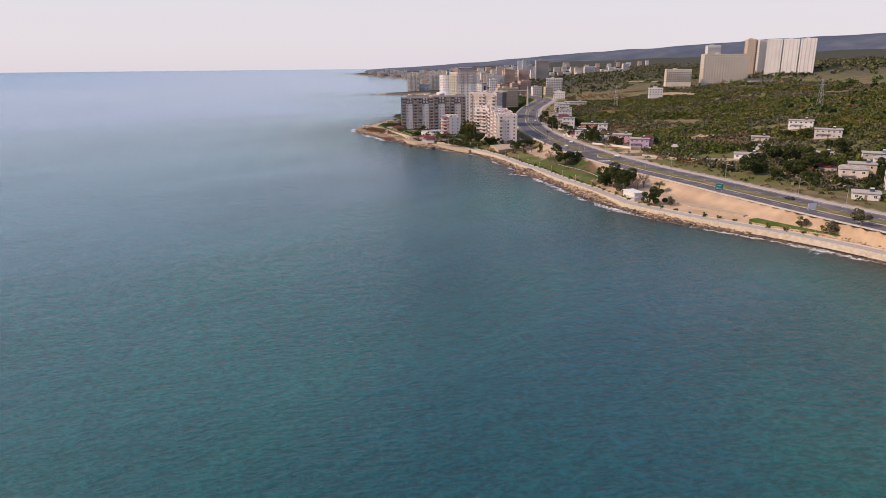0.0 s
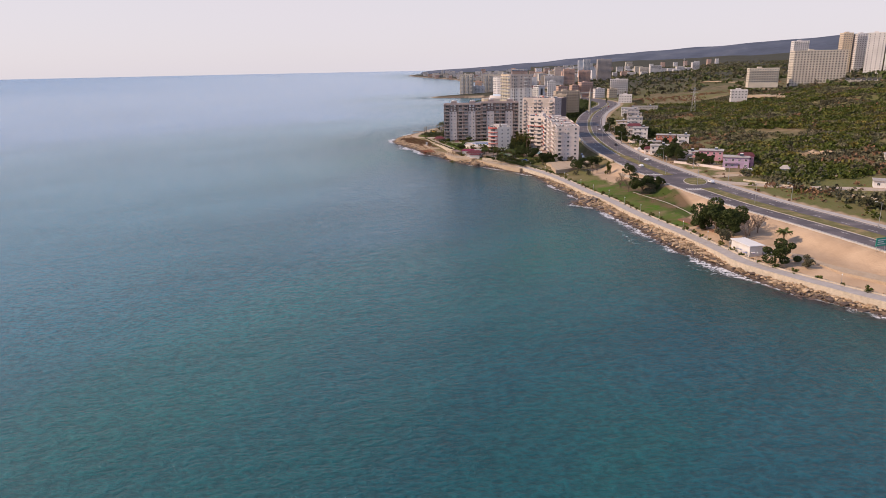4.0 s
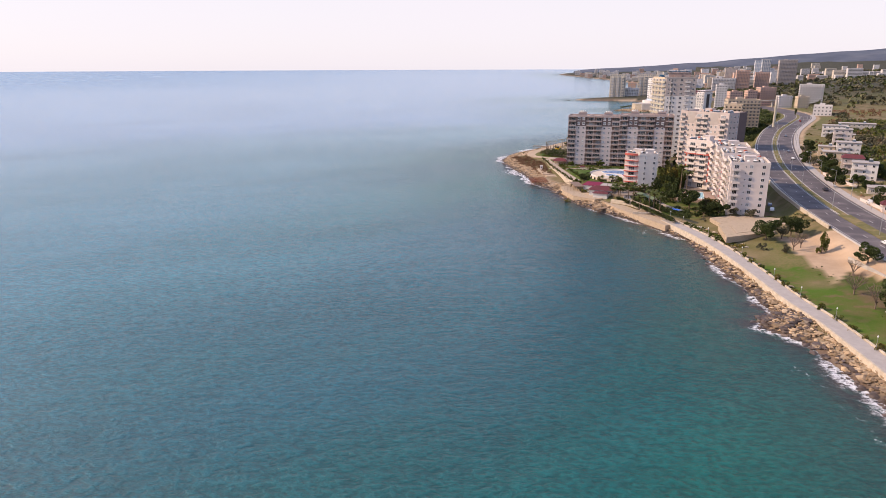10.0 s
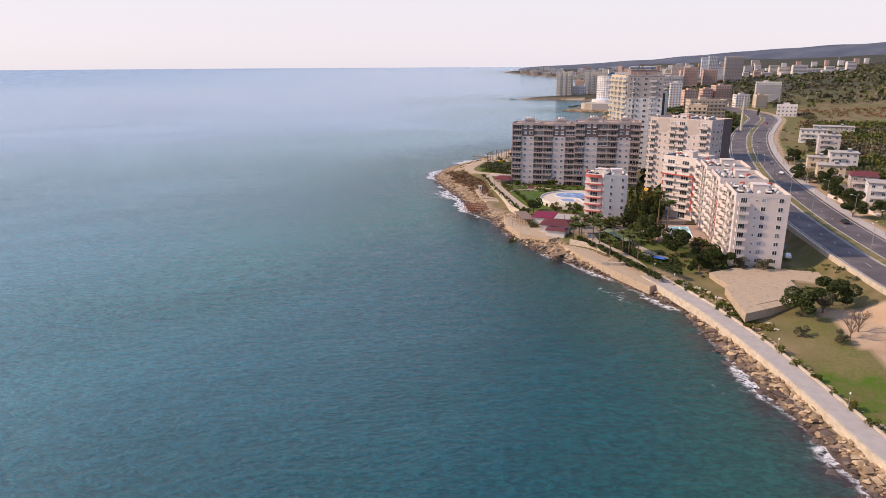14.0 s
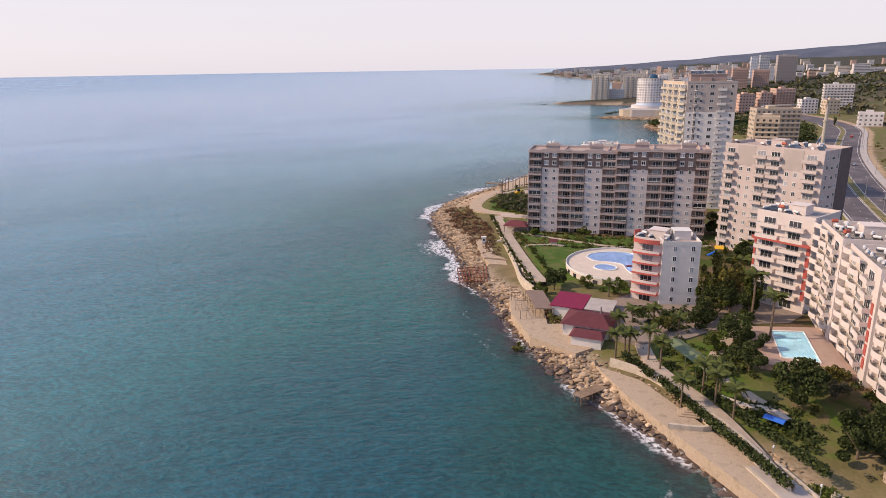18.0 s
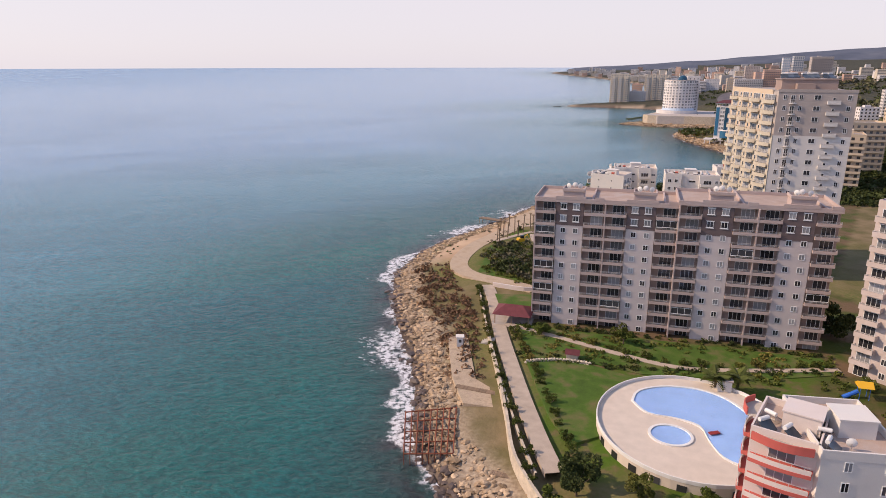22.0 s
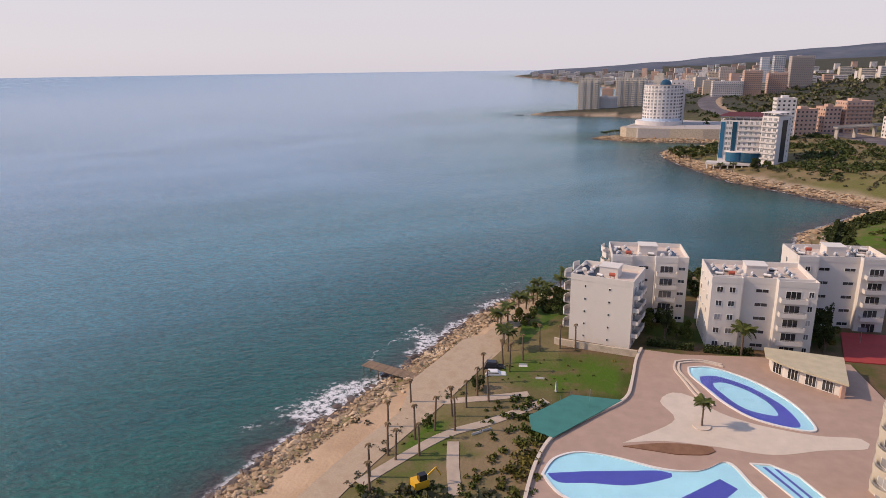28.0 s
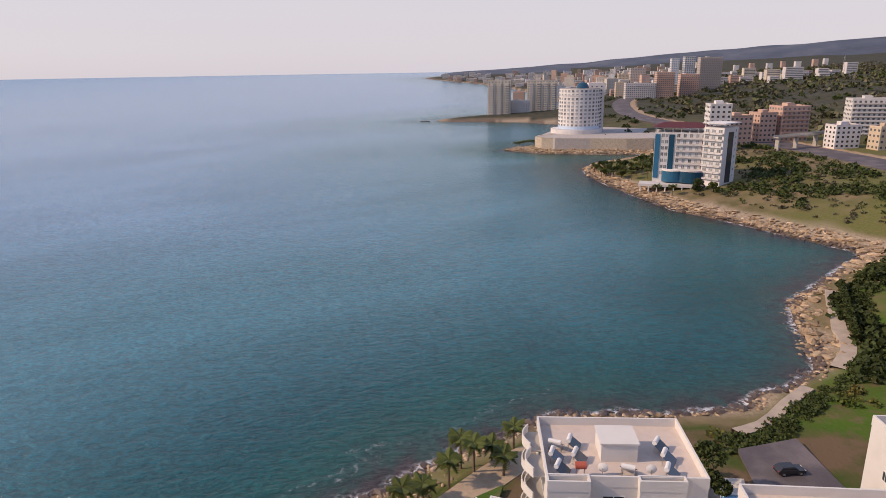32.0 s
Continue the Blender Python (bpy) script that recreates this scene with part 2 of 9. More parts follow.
M_TEALROOF = mat("teal_roof_sheet", (0.045, 0.20, 0.175), 0.6, var=0.14, scale=0.6, objvar=0.05)
M_BLUETILE = mat("pale_blue_pool_tiles", (0.33, 0.56, 0.66), 0.3, var=0.06, scale=0.5)
M_NAVYTILE = mat("ultramarine_pool_tiles", (0.055, 0.055, 0.30), 0.3, var=0.08, scale=0.5)
M_COURT = mat("red_sports_court", (0.34, 0.045, 0.045), 0.8, var=0.10, scale=0.4)
M_PLASTBLUE = mat("blue_plastic", (0.03, 0.14, 0.55), 0.4, var=0.05)
M_PLASTYEL = mat("yellow_plastic", (0.75, 0.42, 0.03), 0.4, var=0.05)
M_CANVAS = mat("white_canvas", (0.70, 0.68, 0.66), 0.9, var=0.06)
M_PERGOLA = mat("brown_pergola_canvas", (0.22, 0.155, 0.125), 0.9, var=0.15, scale=0.8)
M_FELTBEIGE = mat("beige_roof_felt", (0.48, 0.42, 0.30), 0.9, var=0.14, scale=0.5)
M_FORECOURT = mat("dusty_brown_paving", (0.27, 0.215, 0.175), 0.95, var=0.25, scale=0.4, stain=(0.20, 0.15, 0.12), bump=0.02)
M_SOIL = mat("red_earth", (0.22, 0.115, 0.07), 0.95, var=0.25, scale=0.7, bump=0.05)
M_GREENSIGN = mat("green_road_sign", (0.02, 0.30, 0.22), 0.5, var=0.05)


def glass(name, tint, rough=0.08):
    m = bpy.data.materials.new(name)
    m.use_nodes = True
    b = m.node_tree.nodes["Principled BSDF"]
    info = m.node_tree.nodes.new("ShaderNodeObjectInfo")
    r = m.node_tree.nodes.new("ShaderNodeMapRange")
    r.inputs["To Min"].default_value, r.inputs["To Max"].default_value = 0.5, 1.9
    m.node_tree.links.new(info.outputs["Random"], r.inputs["Value"])
    s = m.node_tree.nodes.new("ShaderNodeVectorMath")
    s.operation = "SCALE"
    s.inputs[0].default_value = tint
    m.node_tree.links.new(r.outputs["Result"], s.inputs["Scale"])
    m.node_tree.links.new(s.outputs["Vector"], b.inputs["Base Color"])
    b.inputs["Roughness"].default_value, b.inputs["Specular IOR Level"].default_value = rough, 0.5
    return m


M_GLASS = glass("window_glass", (0.035, 0.035, 0.04))
M_PANELGLASS = glass("solar_collector_glass", (0.07, 0.085, 0.105), 0.15)
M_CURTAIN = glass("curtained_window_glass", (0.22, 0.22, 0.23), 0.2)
M_MIDGLASS = glass("mid_grey_window_glass", (0.10, 0.10, 0.105), 0.15)
M_BLUEGLASS = glass("blue_curtain_wall_glass", (0.02, 0.085, 0.15), 0.06)
M_PALEGLASS = glass("pale_curtain_wall_glass", (0.30, 0.36, 0.44), 0.12)
M_POOLWATER = bpy.data.materials.new("pool_water")
M_POOLWATER.use_nodes = True
_b = M_POOLWATER.node_tree.nodes["Principled BSDF"]
_b.inputs["Base Color"].default_value = (0.82, 0.93, 1.0, 1)
_b.inputs["Roughness"].default_value, _b.inputs["Transmission Weight"].default_value, _b.inputs["IOR"].default_value = 0.03, 1.0, 1.1


# ---- plan of the coast, the road and the heights ----
COAST = [(700, -650), (330, -150), (230, 0), (185, 85), (163, 150), (145, 193), (133, 215), (120, 230), (103, 248), (90, 262),
         (83, 278), (77, 292), (71, 305), (67, 323), (62, 348), (57, 366), (53, 379), (45, 386), (45, 391), (49, 397), (45.5, 414),
         (41.5, 428), (37, 446), (31, 472), (15, 494), (4, 506), (-7, 516), (-16, 529), (-27, 549), (-34, 564), (-46, 579), (-51, 595),
         (-57, 610), (-68, 630), (-76, 648), (-83, 668), (-82, 697), (-78, 712), (-71, 730), (-63, 755), (-57, 778), (-50, 793),
         (-40, 804), (-29, 813), (-17, 824), (6, 826), (19, 829), (25, 836), (31, 838), (40, 847), (45, 859), (47, 875), (53, 892),
         (61, 901), (75, 917), (92, 937), (95, 945), (85, 960), (75, 975), (67, 989), (49, 1011), (38, 1044), (28, 1076),
         (20, 1110), (19, 1139), (30, 1160), (60, 1190), (75, 1215), (34, 1212), (-4, 1219), (-35, 1238), (-15, 1262), (20, 1290),
         (50, 1340), (52, 1400), (30, 1480), (-20, 1520), (-100, 1530), (-128, 1545), (-110, 1580), (-60, 1640), (20, 1700),
         (55, 1850), (60, 2100), (20, 2500), (-60, 2900), (-180, 3300), (-330, 3650), (-470, 3980), (-470, 4120), (-300, 4300),
         (100, 4560), (500, 5200)]
LAND = COAST + [(6000, 5200), (6000, -650)]
ROAD = [(270, 0), (205, 100), (158, 216), (139, 268), (126, 310), (113, 348), (103, 391), (97, 425), (92, 465), (88, 510),
        (86.5, 560), (89, 625), (96, 690), (106, 755), (121, 825), (141, 893), (158, 950), (166, 1010), (163, 1080), (150, 1160),
        (133, 1250), (115, 1350), (105, 1450), (110, 1560), (130, 1700), (180, 1900), (260, 2300)]
MID = Vector((0.0, 350.0))
RIM = 4550.0


def spline(pts, step):
    """Points every so many metres along a smooth line through pts."""
    out = []
    p = [Vector(q) for q in pts]
    for i in range(len(p) - 1):
        a, b, c, d = p[max(i - 1, 0)], p[i], p[i + 1], p[min(i + 2, len(p) - 1)]
        n = max(1, round((c - b).length / step))
        for k in range(n):
            t = k / n
            out.append(0.5 * (2 * b + (c - a) * t + (2 * a - 5 * b + 4 * c - d) * t * t + (3 * b - a - 3 * c + d) * t ** 3))
    return out + [p[-1]]


def line_dist(x, y, pts):
    """Distance to a line of points, and how far along it that is."""
    best, along, run = np.full(np.shape(x), 1e9), np.zeros(np.shape(x)), 0.0
    for (ax, ay), (bx, by) in zip(pts[:-1], pts[1:]):
        dx, dy = bx - ax, by - ay
        ll = dx * dx + dy * dy
        t = np.clip(((x - ax) * dx + (y - ay) * dy) / ll, 0, 1)
        d = np.hypot(x - ax - t * dx, y - ay - t * dy)
        near = d < best
        best = np.where(near, d, best)
        along = np.where(near, run + t * math.sqrt(ll), along)
        run += math.sqrt(ll)
    return best, along


def inside(x, y, poly):
    hit = np.zeros(np.shape(x), bool)
    for (ax, ay), (bx, by) in zip(poly, poly[1:] + poly[:1]):
        if ay != by:
            hit ^= ((ay > y) != (by > y)) & (x < (bx - ax) * (y - ay) / (by - ay) + ax)
    return hit


def wobble(x, y, size, seed=0):
    """Smooth noise from -1 to 1 made of a few crossed waves."""
    s = 0.0
    for k, (a, f) in enumerate(((0.3, 1.0), (1.4, 1.37), (2.3, 0.81), (0.9, 2.1), (2.9, 1.9))):
        s = s + np.sin((x * math.cos(a + seed) + y * math.sin(a + seed)) * f / size * 2.1 + 1.7 * k + seed * 3)
    return s / 3.2


def bowl(x, y):
    """The far sea is lifted towards the eye's own height, as its line against the sky needs within the drawn distance."""
    r = np.hypot(x - MID.x, y - MID.y)
    return 45.0 * (np.clip(r - 1900, 0, None) / (RIM - 1900)) ** 2


def shore(x, y):
    d, _ = line_dist(x, y, COAST)
    return np.where(inside(x, y, LAND), d, -d)


SD_K = [-60, -12, -2, 0, 2, 6, 10, 16, 24, 40]
SD_Z = [-9, -2.5, -0.5, 0, 0.9, 1.7, 2.3, 3.1, 4.2, 4.5]
ROAD_LINE = [tuple(p) for p in spline(ROAD, 12)]
ROAD_ALONG = np.cumsum([0] + [math.dist(a, b) for a, b in zip(ROAD_LINE[:-1], ROAD_LINE[1:])])
ROAD_YS = np.array([p[1] for p in ROAD_LINE])


def road_z(y):
    return np.interp(y, [0, 500, 700, 950, 1200, 1500, 2300], [8, 8, 9.5, 14, 13, 12, 20])


def height(x, y):
    x, y = np.asarray(x, float), np.asarray(y, float)
    sd = shore(x, y)
    d, along = line_dist(x, y, ROAD_LINE)
    ry = np.interp(along, ROAD_ALONG, ROAD_YS)
    rx = np.interp(along, ROAD_ALONG, [p[0] for p in ROAD_LINE])
    rz = road_z(ry)
    low = np.interp(sd, SD_K, SD_Z)
    east = x > rx
    slope = 0.02 + 0.062 * np.clip((d - 60) / 200, 0, 1)
    up = rz - 0.15 + np.clip(d - 15, 0, None) * slope
    aim = np.degrees(np.arctan2(x - MID.x, np.maximum(y - MID.y, 1)))
    cap = np.interp(aim, [0, 6, 12, 20, 40], [13, 20, 30, 40, 52])
    up = np.minimum(up, cap + np.interp(aim, [5, 12, 40], [0.001, 0.006, 0.022]) * np.clip(d - 330, 0, None)) + 2.5 * wobble(x, y, 60) * np.clip((d - 40) / 120, 0, 1)
    up = up + 4 * wobble(x, y, 240, 1) * np.clip((d - 150) / 300, 0, 1) * np.clip((aim - 2) / 10, 0, 1)
    bank = np.clip((d - 13.0) / np.interp(y, [150, 470, 520], [9.0, 9.0, 4.0]), 0, 1)
    bank = bank * bank * (3 - 2 * bank)
    west = (rz - 0.15) * (1 - bank) + low * bank
    far = np.clip((y - 840) / 60, 0, 1)
    west = west * (1 - far) + far * ((rz - 0.15) * np.clip(sd / (sd + np.clip(d - 13, 0, None) + 1e-6), 0, 1) + np.minimum(low, 2.5) * np.clip((d - 13) / 30, 0, 1))
    z = np.where(sd < 0, low, np.where(d < 12.6, np.minimum(rz - 0.15, rz), np.where(east, up, west)))
    fade = np.clip((sd - 4) / 30, 0, 1)
    z = np.where(sd >= 0, np.where(d > 12.6, low * (1 - fade) + z * fade, z), z)
    rough = np.clip(1 - np.abs(sd - 5) / 7, 0, 1)
    z = z + rough * 0.35 * (wobble(x, y, 3.1) + 0.6 * wobble(x, y, 1.3, 2))
    r = np.hypot(x - MID.x, y - MID.y)
    return z + bowl(x, y) + np.clip(r - 1500, 0, None) * 0.004 * np.clip(sd / 300, 0, 1)


def ground_at(x, y):
    return float(height(np.array([x]), np.array([y]))[0])


def sheet(name, xs, ys, zfun, keep, material, label="", kind="structure", attrs=None):
    X, Y = np.meshgrid(xs, ys)
    ok = keep(X, Y)
    f = np.minimum(1.0, RIM / np.maximum(np.hypot(X - MID.x, Y - MID.y), 1e-6))
    X, Y = MID.x + (X - MID.x) * f, MID.y + (Y - MID.y) * f
    Z = zfun(X, Y)
    idx = np.arange(X.size).reshape(X.shape)
    cell = ok[:-1, :-1] & ok[1:, :-1] & ok[:-1, 1:] & ok[1:, 1:]
    quads = np.stack([idx[:-1, :-1][cell], idx[:-1, 1:][cell], idx[1:, 1:][cell], idx[1:, :-1][cell]], -1)
    used = np.unique(quads)
    remap = np.full(X.size, -1)
    remap[used] = np.arange(len(used))
    me = bpy.data.meshes.new(name)
    co = np.stack([X.ravel()[used], Y.ravel()[used], Z.ravel()[used]], -1)
    me.from_pydata(co.tolist(), [], remap[quads].tolist())
    for key, fun in (attrs or {}).items():
        a = me.attributes.new(key, "FLOAT", "POINT")
        a.data.foreach_set("value", np.asarray(fun(co[:, 0], co[:, 1]), np.float32))
    me.polygons.foreach_set("use_smooth", [True] * len(me.polygons))
    me.materials.append(material)
    return tagged(new(name, me), label, kind=kind)


def steps(*spans):
    out = []
    for a, b, s in spans:
        out += list(np.arange(a, b, s))
    return np.array(out + [spans[-1][1]])


def disc(x, y):
    return np.hypot(x - MID.x, y - MID.y) < RIM + 300


# sea: colour follows the depth over sand and rock inshore, painted sky reflection farther out; surf lies along the
# shore
def sea_material():
    m = bpy.data.materials.new("sea_water")
    m.use_nodes = True
    t = m.node_tree
    N, L = t.nodes.new, t.links.new
    b = t.nodes["Principled BSDF"]
    geo = N("ShaderNodeNewGeometry")
    at = N("ShaderNodeAttribute")
    at.attribute_name = "offshore"

    def noise_at(scale, detail, long=1.0, rot=0.0, rough=0.55):
        """Noise drawn out by so much along the direction rot."""
        mp = N("ShaderNodeMapping")
        mp.vector_type = "TEXTURE"
        mp.inputs["Scale"].default_value, mp.inputs["Rotation"].default_value = (long, 1, 1), (0, 0, rot)
        L(geo.outputs["Position"], mp.inputs["Vector"])
        n = N("ShaderNodeTexNoise")
        n.inputs["Scale"].default_value, n.inputs["Detail"].default_value, n.inputs["Roughness"].default_value = scale, detail, rough
        L(mp.outputs["Vector"], n.inputs["Vector"])
        return n.outputs["Fac"]

    def span(value, a, z, lo=0.0, hi=1.0, smooth=True):
        r = N("ShaderNodeMapRange")
        r.interpolation_type = "SMOOTHSTEP" if smooth else "LINEAR"
        for key, v in (("From Min", a), ("From Max", z), ("To Min", lo), ("To Max", hi)):
            r.inputs[key].default_value = v
        L(value, r.inputs["Value"])
        return r.outputs["Result"]

    def math_(op, a, c):
        n = N("ShaderNodeMath")
        n.operation = op
        for k, v in enumerate((a, c)):
            if isinstance(v, (int, float)):
                n.inputs[k].default_value = v
            else:
                L(v, n.inputs[k])
        return n.outputs[0]

    def mix(f, a, c):
        n = N("ShaderNodeMix")
        n.data_type = "RGBA"
        L(f, n.inputs["Factor"])
        for key, v in (("A", a), ("B", c)):
            if isinstance(v, tuple):
                n.inputs[key].default_value = (*v, 1)
            else:
                L(v, n.inputs[key])
        return n.outputs["Result"]

    off = at.outputs["Fac"]
    patch = noise_at(0.018, 4)
    wide = noise_at(0.007, 3, 2.2, 1.1)
    depth = math_("ADD", off, math_("MULTIPLY", math_("SUBTRACT", patch, 0.5), 46.0))
    murk = N("ShaderNodeAttribute")
    murk.attribute_name = "murk"
    depth = math_("DIVIDE", depth, math_("ADD", math_("MULTIPLY", murk.outputs["Fac"], 1.1), 1.0))
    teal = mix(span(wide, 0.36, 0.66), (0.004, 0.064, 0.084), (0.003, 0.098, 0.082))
    # scaled shore distance paints the pale sky reflection into the open water's colour
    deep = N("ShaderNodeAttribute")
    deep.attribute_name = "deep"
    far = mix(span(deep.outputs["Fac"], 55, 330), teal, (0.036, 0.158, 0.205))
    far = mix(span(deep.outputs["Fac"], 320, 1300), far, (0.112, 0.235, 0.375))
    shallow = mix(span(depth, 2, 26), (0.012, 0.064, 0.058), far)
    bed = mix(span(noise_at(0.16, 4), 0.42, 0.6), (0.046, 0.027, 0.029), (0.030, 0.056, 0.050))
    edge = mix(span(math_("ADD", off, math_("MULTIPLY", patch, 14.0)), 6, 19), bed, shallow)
    # surf: a broken white rim that clings to the rocks, lace beyond it and thin lines of spent breakers
    lace = noise_at(0.75, 6, 1.0, 0.2, 0.72)
    swell = noise_at(0.045, 3)
    surf = N("ShaderNodeAttribute")
    surf.attribute_name = "surf"
    reach = math_("MULTIPLY", math_("ADD", math_("MULTIPLY", span(swell, 0.40, 0.62), 9.0), 1.4), surf.outputs["Fac"])
    rim = math_("SUBTRACT", off, math_("MULTIPLY", reach, 0.72))
    foam = math_("MULTIPLY", span(rim, -1.6, 0.8, 1.0, 0.0), span(lace, 0.40, 0.56))
    veil = math_("MULTIPLY", span(math_("SUBTRACT", off, reach), -3.5, 1.5, 1.0, 0.0), span(lace, 0.50, 0.66, 0.0, 0.8))
    ring = math_("ABSOLUTE", math_("SUBTRACT", off, math_("ADD", math_("MULTIPLY", noise_at(0.14, 4), 18.0), 0.0)), 0.0)
    line = math_("MULTIPLY", math_("MULTIPLY", span(ring, 0.1, 0.8, 1.0, 0.0), span(swell, 0.52, 0.62)), span(lace, 0.46, 0.62, 0.0, 0.7))
    foam = math_("MINIMUM", math_("ADD", math_("ADD", foam, veil), math_("MULTIPLY", line, surf.outputs["Fac"])), 1.0)
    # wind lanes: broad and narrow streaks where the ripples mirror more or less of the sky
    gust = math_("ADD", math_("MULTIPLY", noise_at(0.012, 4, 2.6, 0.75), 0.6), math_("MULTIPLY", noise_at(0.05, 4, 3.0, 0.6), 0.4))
    L(math_("ADD", math_("ADD", span(gust, 0.35, 0.7, 0.14, 0.19), span(off, 300, 2400, 0.0, 0.10)), math_("MULTIPLY", foam, 0.5)), b.inputs["Roughness"])
    b.inputs["IOR"].default_value, b.inputs["Specular IOR Level"].default_value = 1.33, 0.5
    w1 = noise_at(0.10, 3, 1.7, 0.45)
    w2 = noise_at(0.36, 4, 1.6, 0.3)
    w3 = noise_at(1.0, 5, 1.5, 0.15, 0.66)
    # light and dark of ripples and wind lanes painted into the water colour
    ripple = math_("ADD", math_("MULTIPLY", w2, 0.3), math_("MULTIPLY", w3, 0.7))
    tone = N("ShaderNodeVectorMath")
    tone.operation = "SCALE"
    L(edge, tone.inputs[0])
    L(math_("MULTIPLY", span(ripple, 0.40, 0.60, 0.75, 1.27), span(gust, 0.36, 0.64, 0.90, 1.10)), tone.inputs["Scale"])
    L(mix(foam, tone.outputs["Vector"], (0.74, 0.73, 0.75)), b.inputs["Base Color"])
    hgt = math_("ADD", math_("MULTIPLY", w1, 0.9), math_("ADD", math_("MULTIPLY", w2, 0.85), math_("MULTIPLY", w3, 0.78)))
    hgt = math_("MULTIPLY", hgt, span(off, 500, 3000, 1.0, 0.25))
    bp = N("ShaderNodeBump")
    bp.inputs["Strength"].default_value, bp.inputs["Distance"].default_value = 1.0, 0.6
    L(hgt, bp.inputs["Height"])
    L(bp.outputs["Normal"], b.inputs["Normal"])
    # the level facets between the ripples
    L(math_("MULTIPLY", math_("MULTIPLY", math_("MULTIPLY", span(gust, 0.36, 0.64, 0.18, 0.42), span(off, 15, 90, 0.15, 1.0)), span(off, 600, 2600, 1.0, 0.4)), math_("SUBTRACT", 1.0, foam)), b.inputs["Coat Weight"])
    b.inputs["Coat Roughness"].default_value, b.inputs["Coat IOR"].default_value = 0.2, 1.33
    return m


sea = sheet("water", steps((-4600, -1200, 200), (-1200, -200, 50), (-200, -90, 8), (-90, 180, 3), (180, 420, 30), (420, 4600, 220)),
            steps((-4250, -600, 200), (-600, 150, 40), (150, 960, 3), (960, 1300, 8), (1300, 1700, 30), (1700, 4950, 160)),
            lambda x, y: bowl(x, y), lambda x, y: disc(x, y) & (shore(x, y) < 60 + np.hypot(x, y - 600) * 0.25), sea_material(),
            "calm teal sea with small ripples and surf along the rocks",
            # deep is scaled shore distance that drives the painted sky reflection
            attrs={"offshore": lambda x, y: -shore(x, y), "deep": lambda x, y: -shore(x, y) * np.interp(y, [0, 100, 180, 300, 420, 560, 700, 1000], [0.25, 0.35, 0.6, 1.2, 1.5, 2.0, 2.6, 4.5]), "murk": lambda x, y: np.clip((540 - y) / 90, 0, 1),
                   "surf": lambda x, y: np.interp(y, [150, 330, 400, 540, 600, 770, 800, 1300], [0.75, 0.6, 0.42, 0.42, 1.0, 1.0, 0.3, 0.15])})


# land: rock at the water, dry grass and scrub inland, worn sandy patches
def land_material():
    m = bpy.data.materials.new("coastal_ground")
    m.use_nodes = True
    t = m.node_tree
    N, L = t.nodes.new, t.links.new
    b = t.nodes["Principled BSDF"]
    b.inputs["Roughness"].default_value, b.inputs["Specular IOR Level"].default_value = 0.95, 0.2
    geo = N("ShaderNodeNewGeometry")

    def noise_at(scale, detail):
        n = N("ShaderNodeTexNoise")
        n.inputs["Scale"].default_value, n.inputs["Detail"].default_value = scale, detail
        L(geo.outputs["Position"], n.inputs["Vector"])
        return n.outputs["Fac"]

    def attr(key):
        n = N("ShaderNodeAttribute")
        n.attribute_name = key
        return n.outputs["Fac"]

    def span(value, a, z, lo=0.0, hi=1.0):
        r = N("ShaderNodeMapRange")
        for key, v in (("From Min", a), ("From Max", z), ("To Min", lo), ("To Max", hi)):
            r.inputs[key].default_value = v
        L(value, r.inputs["Value"])
        return r.outputs["Result"]

    def mix(f, a, c):
        n = N("ShaderNodeMix")
        n.data_type = "RGBA"
        L(f, n.inputs["Factor"])
        for key, v in (("A", a), ("B", c)):
            if isinstance(v, tuple):
                n.inputs[key].default_value = (*v, 1)
            else:
                L(v, n.inputs[key])
        return n.outputs["Result"]

    cover = attr("distant")
    big, mid, fine = noise_at(0.02, 5), noise_at(0.12, 5), noise_at(1.4, 4)
    grass = mix(span(mid, 0.38, 0.62), (0.125, 0.105, 0.045), (0.225, 0.165, 0.095))
    green = mix(span(fine, 0.35, 0.65), (0.105, 0.120, 0.030), (0.165, 0.140, 0.055))
    field = mix(span(big, 0.42, 0.58), grass, green)
    sand = mix(span(mid, 0.35, 0.65), (0.52, 0.37, 0.25), (0.40, 0.275, 0.18))
    garden = mix(span(mid, 0.40, 0.60), (0.055, 0.078, 0.014), (0.145, 0.095, 0.055))
    rock = mix(span(fine, 0.35, 0.65), (0.44, 0.345, 0.25), (0.27, 0.20, 0.14))
    wet = mix(span(mid, 0.4, 0.6), (0.085, 0.06, 0.048), (0.16, 0.11, 0.08))
    maquis = mix(span(mid, 0.4, 0.6), (0.042, 0.044, 0.030), (0.072, 0.064, 0.042))
    field = mix(cover, field, maquis)
    lawn = mix(span(mid, 0.42, 0.64), (0.064, 0.122, 0.011), (0.092, 0.106, 0.024))
    lawn = mix(span(noise_at(0.35, 5), 0.52, 0.68, 0.0, 0.75), lawn, (0.155, 0.105, 0.060))
    c = mix(attr("sandy"), field, sand)
    c = mix(attr("garden"), c, garden)
    c = mix(attr("lawn"), c, lawn)
    c = mix(attr("rocky"), c, rock)
    c = mix(attr("wet"), c, wet)
    L(c, b.inputs["Base Color"])
    bp = N("ShaderNodeBump")
    bp.inputs["Strength"].default_value, bp.inputs["Distance"].default_value = 0.7, 0.25
    L(fine, bp.inputs["Height"])
    L(bp.outputs["Normal"], b.inputs["Normal"])
    return m


